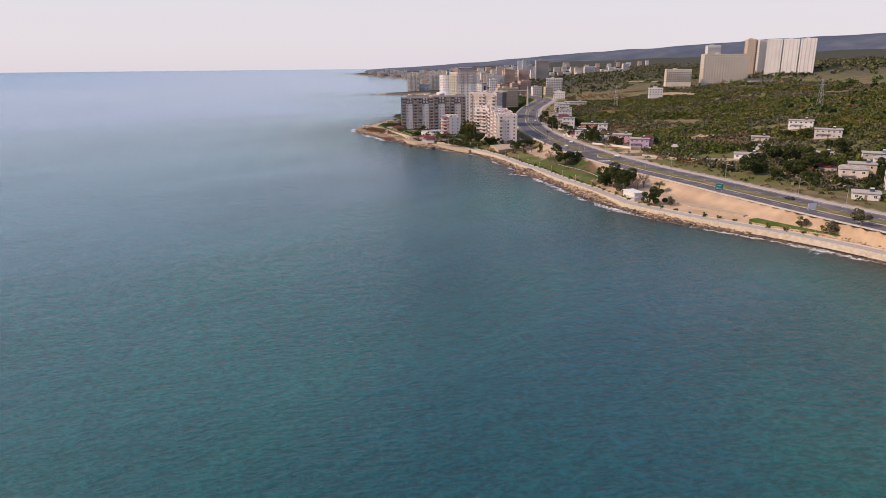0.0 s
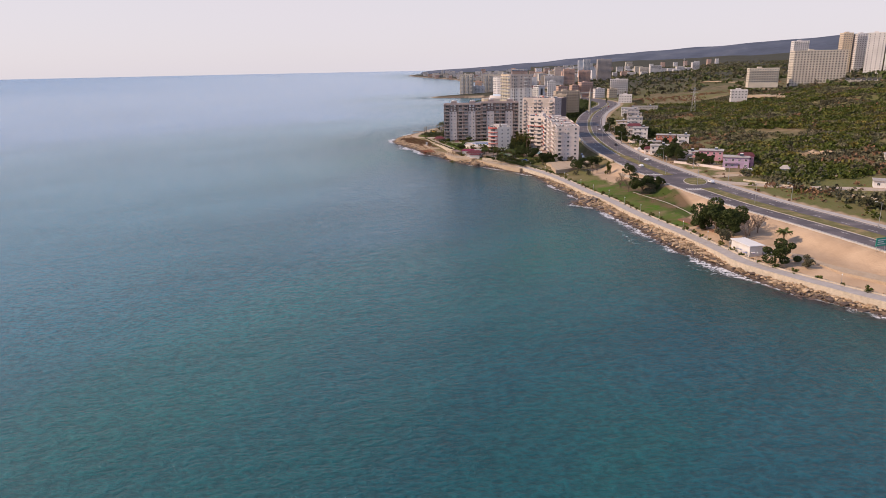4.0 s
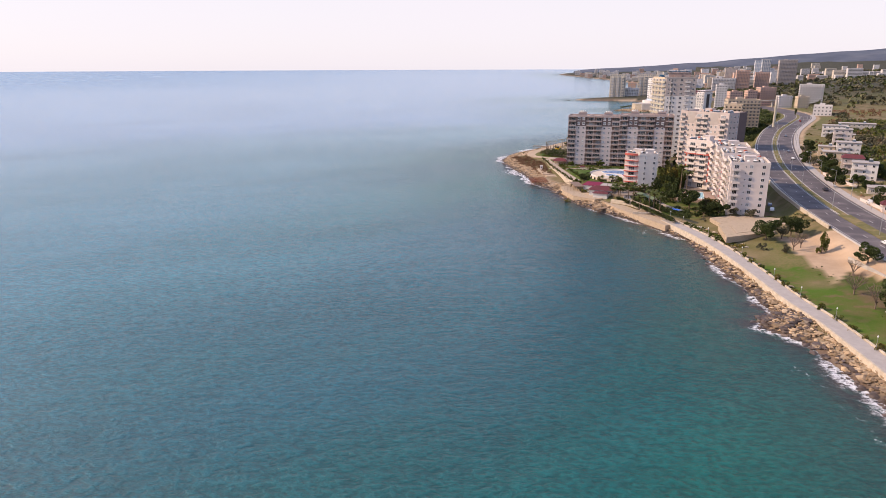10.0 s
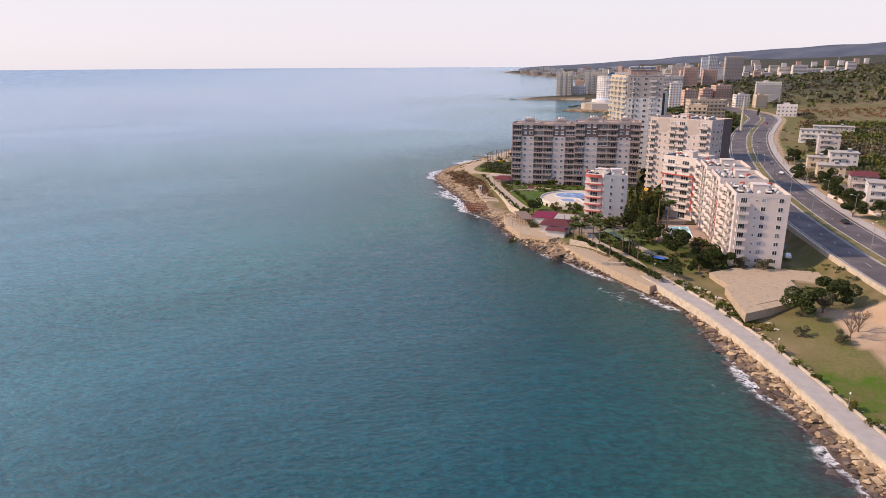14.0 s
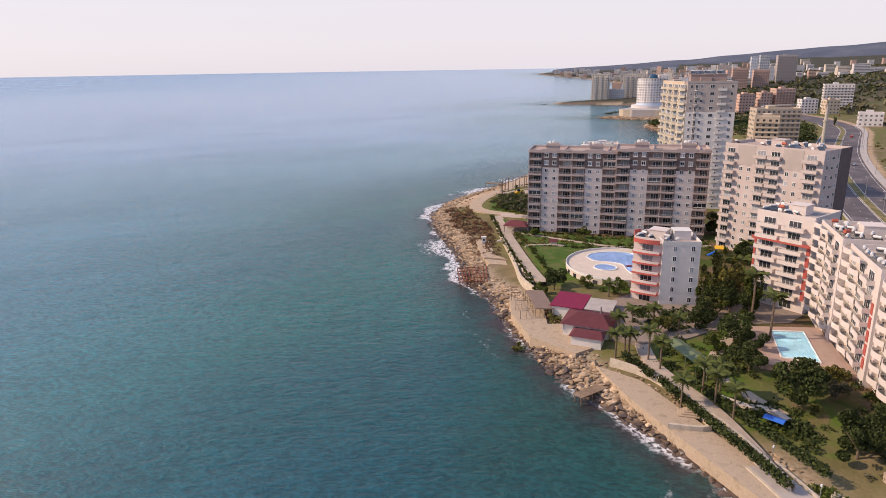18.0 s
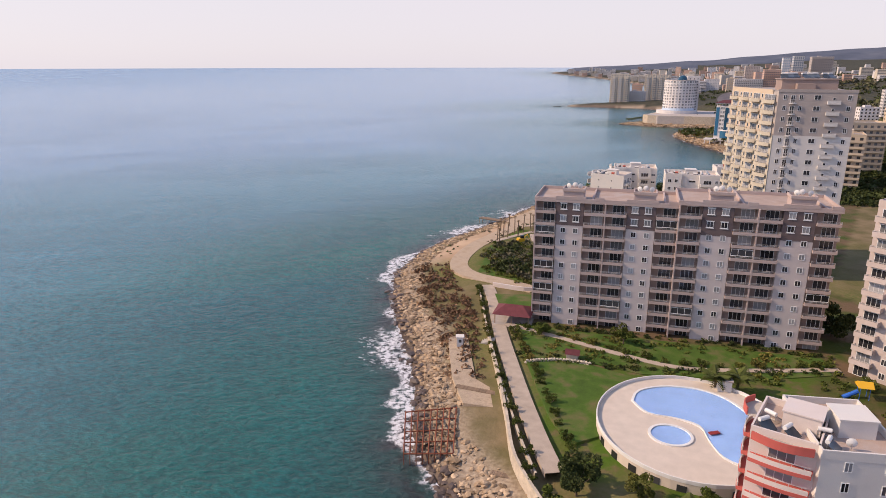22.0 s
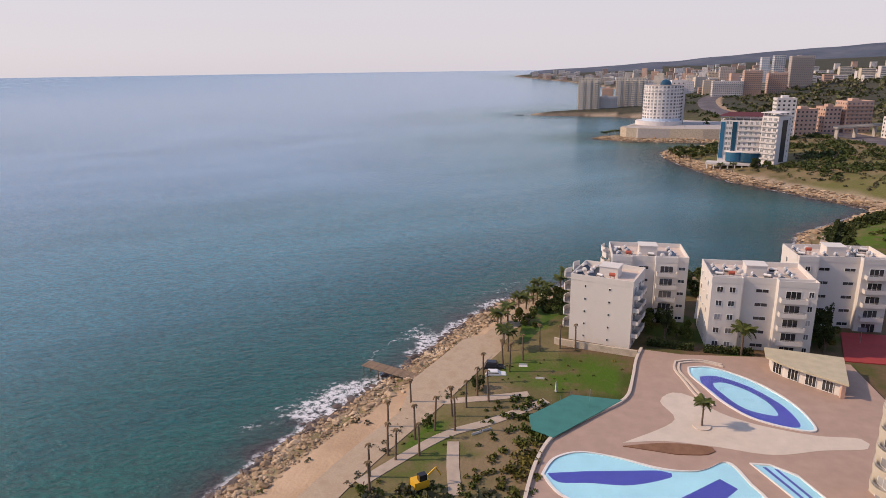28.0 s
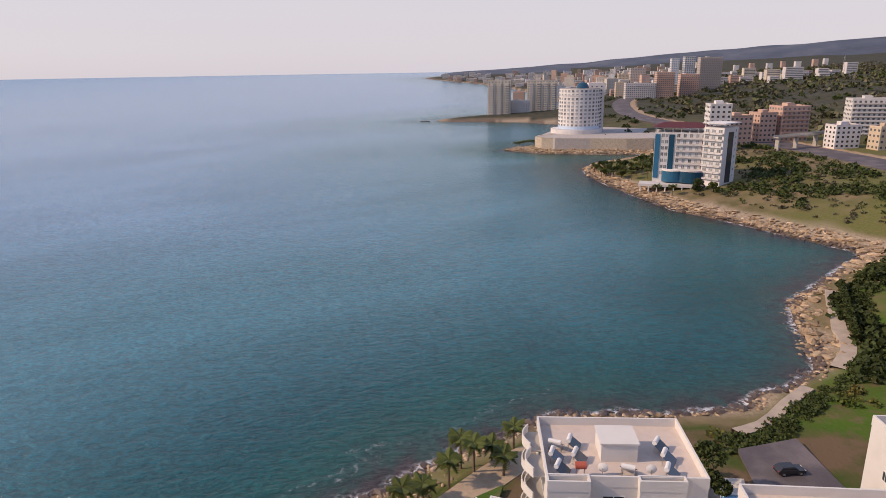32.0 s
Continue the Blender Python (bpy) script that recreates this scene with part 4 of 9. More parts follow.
def long_block():
    """The eleven-storey slab: four stair units of balconies round a window panel, top two storeys of the panels dark."""
    z0, fh, n, D = 3.6, 2.78, 11, 14.5
    ob = thing("apartment_block", "long eleven-storey greyish pink apartment block with dark top panels", "apartment block", pose(-33.6, 630.2, z0))
    for half, (u0, step, rise) in enumerate(((0.0, 0.0, 0.0), (31.0, -0.9, 1.0))):
        top = n * fh + rise
        part("wall", box(bmesh.new(), u0, u0 + 31, 1.5 + step, D, -1.5, top), M_RECESS, ob)
        parapet_roof(ob, M_BLOCKTRIM, M_ROOF, u0 - 0.3, u0 + 31.0, step - 0.3, D, top, 0.75, label="flat roof with a rosy screed")
        for unit in range(2):
            a = u0 + unit * 15.5
            panel = bmesh.new()
            box(panel, a + 4.7, a + 10.8, step, 1.5 + step, -1.5, (n - 2) * fh)
            part("panel", panel, M_PANEL, ob, "pale lilac facade panel")
            dark = bmesh.new()
            box(dark, a + 4.7, a + 10.8, step - 0.06, 1.5 + step, (n - 2) * fh, top - 0.2)
            part("panel", dark, M_DARK, ob, "dark umber facade panel")
            fin = bmesh.new()
            box(fin, a - 0.12, a + 0.14, step - 0.62, 1.5 + step, -1.5, top - 0.2)
            part("fin", fin, M_BLOCKTRIM, ob)
            for f in range(n):
                z = f * fh + rise * f / n
                for s in (a + 6.35, a + 9.15):
                    big = f >= n - 2
                    g = M_CURTAIN if rng.random() < 0.45 else M_GLASS
                    if f == 0 and unit == 0 and s < a + 7:
                        continue
                    window(ob, pose(s, step - (0.06 if big else 0), z + 0.95), 1.35 if big else 1.15, 1.35 if big else 1.25, 0.1, 1, g, surround=0.16 if big else 0)
                for s in (a + 2.35, a + 13.15):
                    if f:
                        balcony(ob, pose(s, 1.5 + step, z), 4.5, 2.1, M_BLOCKTRIM, solid=0.5)
                    sliding_door(ob, pose(s + 0.5, 1.5 + step, z + 0.08), 2.6, 2.1, rng.random() < 0.75)
                    if rng.random() < 0.13 and 1 < f < 10:
                        sliding_door(ob, pose(s, step - 0.45, z + 1.0), 4.3, 1.5)
            # stair head on the roof with water tanks beside it
            part("stair_head", box(bmesh.new(), a + 6.0, a + 10.6, step + 1.2, step + 5.2, top, top + 2.0), M_BLOCKTRIM, ob)
            part("stair_roof", box(bmesh.new(), a + 5.8, a + 10.8, step + 1.0, step + 5.4, top + 2.0, top + 2.18), M_ROOF, ob)
            part("head_parapet", ring(bmesh.new(), a + 5.8, a + 10.8, step + 1.0, step + 5.4, top + 2.18, top + 2.7, 0.25), M_BLOCKTRIM, ob)
            for k in range(3):
                dish(-33.6 + a + 6.9 + k * 1.4, 630.2 + step + 2.2 + 1.3 * (k % 2), z0 + top + 2.18, 150 + 25 * k)
            # parapets step down between the bays, with a low divider across the roof
            part("divider", box(bmesh.new(), a + 12.4, a + 12.75, step + 1.4, D - 0.3, top, top + 0.62), M_BLOCKTRIM, ob)
            for u_, w_ in ((a + 4.4, 6.7), (a + 13.2, 2.0)):
                part("raised_parapet", box(bmesh.new(), u_, u_ + w_, step - 0.34, step - 0.02, top + 0.4, top + 1.15), M_BLOCKTRIM, ob)
    return ob


long_block()


def slab_building(name, label, x, y, z0, rot, W, D, n, fh, wall, columns, roof=M_ROOFGREY, heaters=4, accent=None, parap=0.9, band=None, category="apartment block", volumes=()):
    """A block of flats. columns: per wall, (place along it, kind, width) with kinds win, pair, bal, bow, dark."""
    ob = thing(name, label, category, pose(x, y, z0, 0, 0, rot))
    part("wall", box(bmesh.new(), 0, W, 0, D, -2.5, n * fh), wall, ob)
    parapet_roof(ob, wall, roof, -0.05, W + 0.05, -0.05, D + 0.05, n * fh, parap)
    fronts = list(volumes)
    for u0, u1, out in fronts:              # parts of the front that stand out from it
        part("projecting_bay", box(bmesh.new(), u0, u1, -out, 0.0, -2.5, n * fh), wall, ob)
        part("bay_parapet", ring(bmesh.new(), u0 - 0.05, u1 + 0.05, -out - 0.05, 0.2, n * fh - 0.1, n * fh + parap + 0.12, 0.2), wall, ob)

    def on_face(face, s, z, W, D):
        jut = max([o for u0, u1, o in fronts if face == "front" and u0 < s < u1] or [0.0])
        return place_on(face, s, z, W, D, jut)

    for face, cols in columns.items():
        for s, kind, w in cols:
            for f in range(n):
                z = f * fh
                if kind == "win":
                    window(ob, on_face(face, s, z + 0.95, W, D), w, 1.3, 0.08, 1, M_CURTAIN if rng.random() < 0.3 else M_GLASS)
                elif kind == "tiny":
                    window(ob, on_face(face, s, z + 1.2, W, D), w, 0.6, 0.06, 0)
                elif kind == "pair":
                    window(ob, on_face(face, s, z + 0.9, W, D), w, 0.85, 0.07, 1)
                elif kind in ("bal", "bow", "salm"):
                    if f and kind == "salm":
                        balcony(ob, on_face(face, s, z, W, D), w, 1.35, M_PINKWHITE, solid=0.6, high=1.0, bow=0.35)
                        rim = shared(("edge_band", w), lambda bm: prism(bm, [(-w / 2 - 0.04 + (w + 0.08) * k / 12, -1.39 - 0.38 * math.sin(math.pi * k / 12)) for k in range(13)] + [(w / 2 + 0.04, 0), (-w / 2 - 0.04, 0)], -0.46, 0.02), M_SALMON)
                        part("edge_band", rim, parent=ob, at=on_face(face, s, z, W, D), label="salmon red band under a balcony")
                    elif f:
                        balcony(ob, on_face(face, s, z, W, D), w, 1.4, wall, solid=0.95 if kind == "bow" else 0.8, high=0.95 if kind == "bow" else 1.05, bow=0.8 if kind == "bow" else 0)
                    sliding_door(ob, on_face(face, s, z + 0.1, W, D), min(w - 1.2, 3.0), 2.1, rng.random() < 0.75)
                elif kind == "red":
                    if 0 < f < n - 2:
                        acc = shared(("accent", w, fh), lambda bm: box(bm, -w / 2, w / 2, -0.12, 0.02, 0.02, fh - 0.5), M_RED)
                        part("accent_panel", acc, parent=ob, at=on_face(face, s, z, W, D), label="brick red facade strip")
    for face, cols in columns.items():
        for s, kind, w in cols:
            if kind in ("bow", "salm"):      # the roof edge follows the balconies
                balcony(ob, on_face(face, s, n * fh, W, D), w, 1.4, M_SALMON if kind == "salm" else wall, solid=parap, high=parap, bow=0.8)
    if band is not None:
        bz, bm_, col = band, bmesh.new(), accent or M_RED
        box(bm_, -0.06, W + 0.06, -1.38, -1.30, bz, bz + 0.8)
        part("coloured_band", bm_, col, ob, "painted band along a balcony row")
    part("stair_head", box(bmesh.new(), W * 0.38, W * 0.38 + 4.2, D * 0.35, D * 0.35 + 3.8, n * fh, n * fh + 2.3), wall, ob)
    part("stair_roof", box(bmesh.new(), W * 0.38 - 0.15, W * 0.38 + 4.35, D * 0.35 - 0.15, D * 0.35 + 3.95, n * fh + 2.3, n * fh + 2.48), wall, ob)
    m = pose(x, y, z0, 0, 0, rot)
    sx, sy = W * 0.38, D * 0.35
    spots = [(1.5 + i * 2.5, 1.6 + j * 2.6) for j in range(int((D - 2.4) / 2.6)) for i in range(int((W - 2.0) / 2.5))]
    spots = [(u, v) for u, v in spots if not (sx - 1.1 < u < sx + 5.3 and sy - 1.3 < v < sy + 5.1)]
    rng.shuffle(spots)
    for k, (u, v) in enumerate(spots[:int(heaters * 2.5) + 1]):
        p = m @ Vector((u + rng.uniform(-0.3, 0.3), v + rng.uniform(-0.3, 0.3), n * fh + 0.02))
        if k % 5 == 3:
            dish(p.x, p.y, p.z, rot + 150 + 40 * rng.random())
        elif k % 13 == 6:
            barrel(p.x, p.y, p.z, rot + 30 * k)
        else:
            solar_heater(p.x, p.y, p.z, rot + 65 + (90 if k % 3 == 0 else 0) + rng.uniform(-8, 8))
    return ob


# the tower behind, with bowed balconies towards the sea
def tower():
    z0, n, fh = 4.3, 18, 2.9
    ob = thing("residential_tower", "eighteen-storey residential tower, cream sea side and grey and white front", "tower", pose(23.4, 684.0, z0))
    foot = [(0, 0), (19.0, 0), (20.8, 30), (-8.0, 28.5)]
    cut = 14 * fh
    part("wall", prism(bmesh.new(), foot, -2.5, cut), M_WHITE, ob)
    part("wall", prism(bmesh.new(), foot, cut, n * fh), M_GREYWALL, ob, "grey upper storeys")
    part("roof", prism(bmesh.new(), [(x * 0.98 + 0.1, y * 0.98 + 0.2) for x, y in foot], n * fh - 0.1, n * fh + 0.35), M_ROOFGREY, ob)
    part("stair_head", box(bmesh.new(), 1.5, 15.5, 6.0, 15.0, n * fh, n * fh + 3.2), M_RECESS, ob, "brownish rooftop structure")
    part("stair_roof", box(bmesh.new(), 1.2, 15.8, 5.7, 15.3, n * fh + 3.2, n * fh + 3.45), M_RECESS, ob)
    part("lift_head", box(bmesh.new(), 5.0, 9.5, 3.5, 6.0, n * fh, n * fh + 2.2), M_RECESS, ob)
    par = bmesh.new()
    box(par, -0.1, 19.1, -0.1, 0.12, n * fh, n * fh + 0.8)
    part("parapet", par, M_GREYWALL, ob)
    # cream side: its own skin, three columns of bowed balconies and one of plain ones
    ang = math.degrees(math.atan2(-28.5, 8.0))
    side = pose(-8.0, 28.5, 0, 0, 0, ang)
    length = math.hypot(8.0, 28.5)
    skin, pier = bmesh.new(), bmesh.new()
    box(skin, 0, length, -0.25, 0.05, -2.0, cut)
    part("wall", skin, M_CREAM, ob, "cream sea facade", at=side)
    box(pier, 0, length - 3.0, -0.25, 0.05, cut, n * fh + 0.6)
    part("wall", pier, M_BEIGE, ob, "tan upper sea facade", at=side)
    for f in range(n):
        z = f * fh
        for s, w, b in ((3.0, 5.0, 1.2), (10.0, 5.4, 1.4), (17.3, 5.8, 1.5), (25.4, 7.6, 1.3)):
            if f:
                balcony(ob, side @ pose(s, -0.25, z), w, 0.55, M_CREAM, solid=0.8, high=1.12, bow=b)
            sliding_door(ob, side @ pose(s, -0.25, z + 0.1), w - 1.6, 2.1, False)
        for s in (6.6, 13.5, 20.8):
            window(ob, side @ pose(s, -0.25, z + 1.0), 0.9, 1.2, 0.07, 0)
        # front: small french balconies between window pairs
        for s, w in ((1.7, 0.9), (5.6, 0.9), (9.6, 1.6), (17.2, 1.0)):
            window(ob, pose(s, 0, z + 0.95), w, 1.3, 0.08, 1)
        if f:
            balcony(ob, pose(3.65, 0, z), 1.8, 0.5, M_WHITE, solid=0.12, high=1.0, bow=0.25)
        window(ob, pose(3.65, 0, z + 0.1), 1.1, 2.1, 0.08, 1)
        if f:
            balcony(ob, pose(13.6, 0, z), 3.2, 0.5, M_WHITE, solid=0.75, high=1.0)
        window(ob, pose(13.6, 0, z + 0.9), 0.7, 0.7, 0.07, 0)
    for k in range(8):
        p = (23.4 + 2.2 + 1.7 * k, 684 + 8 + 1.5 * (k % 3), z0 + n * fh + 3.45)
        solar_heater(*p, 12 * (k % 4))


tower()

# rotated block beside the road, like the long one
mid_cols = {"front": [(2.2, "bal", 3.8), (5.9, "win", 1.1), (8.6, "win", 1.1), (12.4, "bal", 4.0), (16.8, "bal", 4.0), (20.7, "win", 1.1), (23.3, "win", 1.1), (27.6, "bal", 4.6)],
            "right": [(2.0, "win", 1.1), (5.2, "pair", 1.5), (8.0, "win", 1.0)]}
mid_block = slab_building("apartment_block", "twelve-storey apartment block in greyish pink with grey panels, beside the road", 31.5, 621.0, 4.4, -40.0, 31.0, 16.0, 12, 2.86, M_GREYPINK, mid_cols, M_ROOF, 5)
for u0, u1 in ((4.4, 10.3), (19.0, 25.1)):
    low_, up_ = bmesh.new(), bmesh.new()
    box(up_, u0, u1, -0.09, 0.0, 10 * 2.86, 12 * 2.86 + 0.5)
    part("panel", up_, M_GREYWALL, mid_block, "grey facade panel on the top storeys")
dark_end = bmesh.new()
box(dark_end, 31.0, 31.12, 9.2, 16.0, -2.0, 12 * 2.86 + 0.9)
part("panel", dark_end, M_DARK, mid_block, "dark umber end panel")

# white stepped terrace of flats with red strips
white_front = {"left": [(3.0, "bow", 5.0), (8.6, "bow", 5.2), (14.2, "bal", 4.6)], "front": [(3.0, "win", 1.3), (6.5, "tiny", 0.5), (9.5, "win", 1.3), (12.4, "win", 1.3)]}
slab_building("apartment_block", "eight-storey white apartment house with red strips and solid balcony fronts", 33.2, 568.6, 5.0, -38.5, 14.0, 13.0, 8, 2.86, M_PINKWHITE,
              {"front": [(3.4, "bal", 5.6), (9.6, "bal", 5.4), (13.4, "red", 0.9), (0.3, "red", 0.6)], "left": [(4, "win", 1.2), (9, "win", 1.2)]}, M_ROOFGREY, 6, band=5 * 2.86 + 2.2)
slab_building("apartment_block", "white eight-storey flats with rounded balconies above the pool", 45.0, 541.5, 5.0, -1.5, 14.0, 18.0, 8, 2.84, M_PINKWHITE,
              {"left": [(3.0, "bow", 5.0), (8.6, "bow", 5.2), (14.4, "bal", 4.6)], "front": [(3.0, "win", 1.2), (10, "win", 1.2)]}, M_ROOFGREY, 8)
slab_building("apartment_block", "white eight-storey flats with a brick red balcony strip", 45.9, 521.8, 5.0, -1.5, 14.2, 19.2, 8, 2.74, M_PINKWHITE,
              {"left": [(3.2, "bow", 5.0), (9.0, "bow", 5.0), (14.6, "bal", 4.4), (17.6, "red", 1.2)], "front": [(2.4, "bal", 3.2), (9, "win", 1.2)]}, M_ROOFGREY, 8)
slab_building("apartment_block", "white eight-storey flats with a plain windowed end wall", 47.0, 502.0, 5.0, -1.5, 14.5, 19.4, 8, 2.6, M_PINKWHITE,
              {"left": [(3.2, "bow", 5.0), (9.0, "bow", 5.2), (15.0, "bal", 4.8)],
               "front": [(2.2, "bal", 3.0), (5.6, "tiny", 0.55), (7.6, "win", 1.3), (12.2, "win", 1.3)]}, M_ROOFGREY, 9)

# the small house by the shore
slab_building("apartment_house", "slim six-storey house, white gable and few windows", 10.6, 559.3, 4.4, 8.0, 9.2, 13.0, 6, 2.7, M_WHITE,
              {"front": [(3.0, "win", 0.9), (7.4, "win", 1.0)], "right": [(3, "win", 1.0), (9, "win", 1.0)]}, M_ROOF, 3)
sal = slab_building("apartment_house", "white balcony wing with salmon red bands, beside the gable", 3.6, 562.8, 4.4, -20.0, 7.4, 9.0, 6, 2.7, M_PINKWHITE,
                    {"front": [(3.7, "salm", 6.8)], "left": [(2.6, "salm", 4.4), (6.8, "win", 1.0)]}, M_ROOF, 2)

# white five-storey houses round the second garden
vA = {"front": [(3.4, "tiny", 0.5), (8.8, "tiny", 0.5)], "right": [(2.2, "bal", 3.4), (6.4, "bal", 3.2), (9.6, "pair", 1.4)], "left": [(3, "bow", 4.6), (9, "bow", 4.8)]}
slab_building("apartment_house", "white five-storey apartment house with a nearly blank gable", -30.0, 760.3, 4.3, -15.0, 13.8, 11.5, 5, 2.95, M_WHITE, vA, M_PALEROOF, 9, parap=1.1)
slab_building("apartment_house", "white five-storey apartment house facing the garden court", -21.0, 774.5, 4.3, 3.0, 17.6, 12.5, 5, 3.1, M_WHITE,
              {"front": [(2.8, "win", 1.2), (7.4, "pair", 2.4), (12.6, "bal", 4.6), (16.2, "pair", 1.6)], "left": [(4, "bow", 4.4), (9, "bow", 4.4)]}, M_PALEROOF, 11, parap=1.1, volumes=((0.0, 4.6, 1.2), (10.0, 15.0, 0.9)))
slab_building("apartment_house", "white five-storey apartment house with stair windows and tanks on its roof", -0.4, 762.0, 4.3, 1.0, 20.6, 12.6, 5, 3.12, M_WHITE,
              {"front": [(1.7, "win", 1.3), (4.2, "win", 1.3), (10.4, "pair", 2.6), (16.0, "bal", 5.2), (19.4, "win", 1.0)], "left": [(6, "tiny", 0.5), (2.5, "win", 1.0), (10, "win", 1.0)]}, M_PALEROOF, 13, parap=1.1, volumes=((0.0, 6.2, 1.3), (13.0, 20.6, 1.9)))
slab_building("apartment_house", "white five-storey apartment house at the garden's inner end", 20.6, 778.5, 4.3, 4.0, 19.5, 10.5, 5, 3.3, M_WHITE,
              {"front": [(2.0, "win", 1.2), (6.0, "pair", 2.4), (11.5, "pair", 2.4), (16.4, "bal", 4.8)], "left": [(4, "win", 1.0), (9, "tiny", 0.5)]}, M_PALEROOF, 10, parap=1.1, volumes=((0.0, 4.2, 1.2), (13.4, 19.5, 1.6)))


# ---- hotels and the town ----
def window_row(W, D, w, h, gap, sill, faces=("front", "left", "right")):
    """The windows of one storey of a far building, each a framed box."""
    def make(bm):
        for face in faces:
            run = W if face in ("front", "back") else D
            k = max(1, int(run / gap))
            for i in range(k):
                m = on_face(face, (i + 0.5) * run / k, sill, W, D, 0.0)
                t = bmesh.new()
                box(t, -w / 2, w / 2, -0.06, 0.03, 0, h)
                me_ = bpy.data.meshes.new("tmp")
                t.to_mesh(me_)
                t.free()
                me_.transform(m)
                bm.from_mesh(me_)
                bpy.data.meshes.remove(me_)
        return bm
    return make


def far_block(label, x, y, W, D, top, wall, rot=0.0, z0=None, fh=3.0, w=1.4, h=1.3, gap=3.0, name="apartment_block", roof=M_ROOFGREY, slabs=False, head=True, pane=None):
    base = ground_at(x, y) if z0 is None else z0
    n = max(1, round((top - base) / fh))
    fh = (top - base) / n
    c, s = math.cos(radians(rot)), math.sin(radians(rot))
    ob = thing(name, label, "building", pose(x - c * W / 2 + s * D / 2 * 0, y - s * W / 2, base, 0, 0, rot))
    part("wall", box(bmesh.new(), 0, W, 0, D, -6, n * fh), wall, ob)
    parapet_roof(ob, wall, roof, -0.05, W + 0.05, -0.05, D + 0.05, n * fh, 0.8, 0.3)
    if head:
        part("stair_head", box(bmesh.new(), W * 0.3, W * 0.3 + min(5, W * 0.35), D * 0.3, D * 0.7, n * fh, n * fh + 2.4), wall, ob)
    key = ("window_row", round(W, 2), round(D, 2), w, h, gap)
    # default glass is paler than M_GLASS on far blocks, palest from y 1400 on
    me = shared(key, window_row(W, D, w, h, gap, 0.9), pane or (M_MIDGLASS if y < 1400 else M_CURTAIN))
    sl = None
    if slabs:
        def make(bm):
            box(bm, 0.4, W - 0.4, -1.1, 0.0, -0.15, 0.0)
            box(bm, 0.4, W - 0.4, -1.1, -0.98, 0.0, 0.8)
            return bm
        sl = shared(("gallery", round(W, 2), wall.name), make, wall)
    rows = bmesh.new()
    for f in range(n):
        k = len(rows.verts)
        rows.from_mesh(me)
        rows.verts.ensure_lookup_table()
        for v in rows.verts[k:]:
            v.co.z += f * fh
        if sl and f:
            part("gallery", sl, parent=ob, at=pose(0, 0, f * fh))
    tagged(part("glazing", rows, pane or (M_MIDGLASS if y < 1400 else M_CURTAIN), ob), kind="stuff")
    return ob


def round_hotel():
    """White drum of a hotel over a sea wall, with a slim stair tower behind."""
    cx, cy, z0, n, fh, R = 28.5, 1276.0, 13.0, 11, 3.05, 17.0
    ob = thing("round_hotel", "white drum-shaped hotel with square windows and a blue dome", "hotel", pose(cx, cy, z0))
    seg = 40
    ring = [(R * math.cos(k * math.tau / seg), R * math.sin(k * math.tau / seg)) for k in range(seg)]
    part("wall", prism(bmesh.new(), ring, -4, n * fh), M_FARWHITE, ob)
    part("podium", prism(bmesh.new(), [(x * 1.25 - 2, y * 1.2) for x, y in ring], -6, 1.2), M_FARWHITE, ob)
    part("lobby_glazing", prism(bmesh.new(), [(x * 1.02, y * 1.02) for x, y in ring], 1.3, 4.0), M_PALEGLASS, ob)
    part("cornice", prism(bmesh.new(), [(x * 1.03, y * 1.03) for x, y in ring], 9.4 * fh, 9.4 * fh + 0.5), M_FARWHITE, ob)
    part("roof", prism(bmesh.new(), [(x * 0.97, y * 0.97) for x, y in ring], n * fh, n * fh + 0.5), M_ROOFGREY, ob)
    dome = bmesh.new()
    bmesh.ops.create_uvsphere(dome, u_segments=20, v_segments=10, radius=5.2, matrix=Matrix.Translation((2, -3, n * fh + 0.4)))
    part("dome", dome, M_BLUEGLASS, ob, "dark blue glazed dome")
    me = shared(("window", "hotel"), lambda bm: box(box(box(bm, -0.95, 0.95, -0.12, 0.1, 0, 1.6), -1.15, 1.15, -0.3, 0.05, -0.25, -0.02, 1), -1.15, 1.15, -0.2, 0.05, 1.63, 1.8, 1), M_CURTAIN, M_FARWHITE)
    for f in range(1, n):
        for k in range(20):
            a = math.radians(150 + k * 12)
            m = pose(R * math.cos(a), R * math.sin(a), f * fh + 0.9, 0, 0, math.degrees(a) + 90)
            part("window", me, parent=ob, at=m)
    st = bmesh.new()
    box(st, 8, 21, 6, 22, -4, n * fh + 4.5)
    part("stair_tower", st, M_FARWHITE, ob, "tall white stair tower")
    for f in range(n + 1):
        for s in (10.5, 14.5, 18.5):
            part("window", shared(("window", "slot"), lambda bm: box(bm, -0.5, 0.5, -0.06, 0.05, 0, 1.1), M_GLASS), parent=ob, at=pose(s, 6, f * fh + 1))
    return ob


round_hotel()
# sea wall and terrace below the round hotel
bastion = thing("sea_wall", "tall curved stone sea wall below the round hotel", "wall", pose(0, 0, 0))
wall_line = [(6, 1262), (-6, 1250), (-9, 1238), (-4, 1230), (8, 1226), (24, 1225), (42, 1223), (60, 1221), (80, 1222)]
wl = [Vector(p) for p in wall_line]
for a, b in zip(wl[:-1], wl[1:]):
    d = (b - a).normalized()
    nrm = Vector((-d.y, d.x))
    q = [a, b, b + nrm * 3, a + nrm * 3]
    area = sum(p.x * r.y - r.x * p.y for p, r in zip(q, q[1:] + q[:1]))
    part("wall_segment", prism(bmesh.new(), [(p.x, p.y) for p in (q if area > 0 else q[::-1])], -1.0, 11.0), M_STONE, bastion)
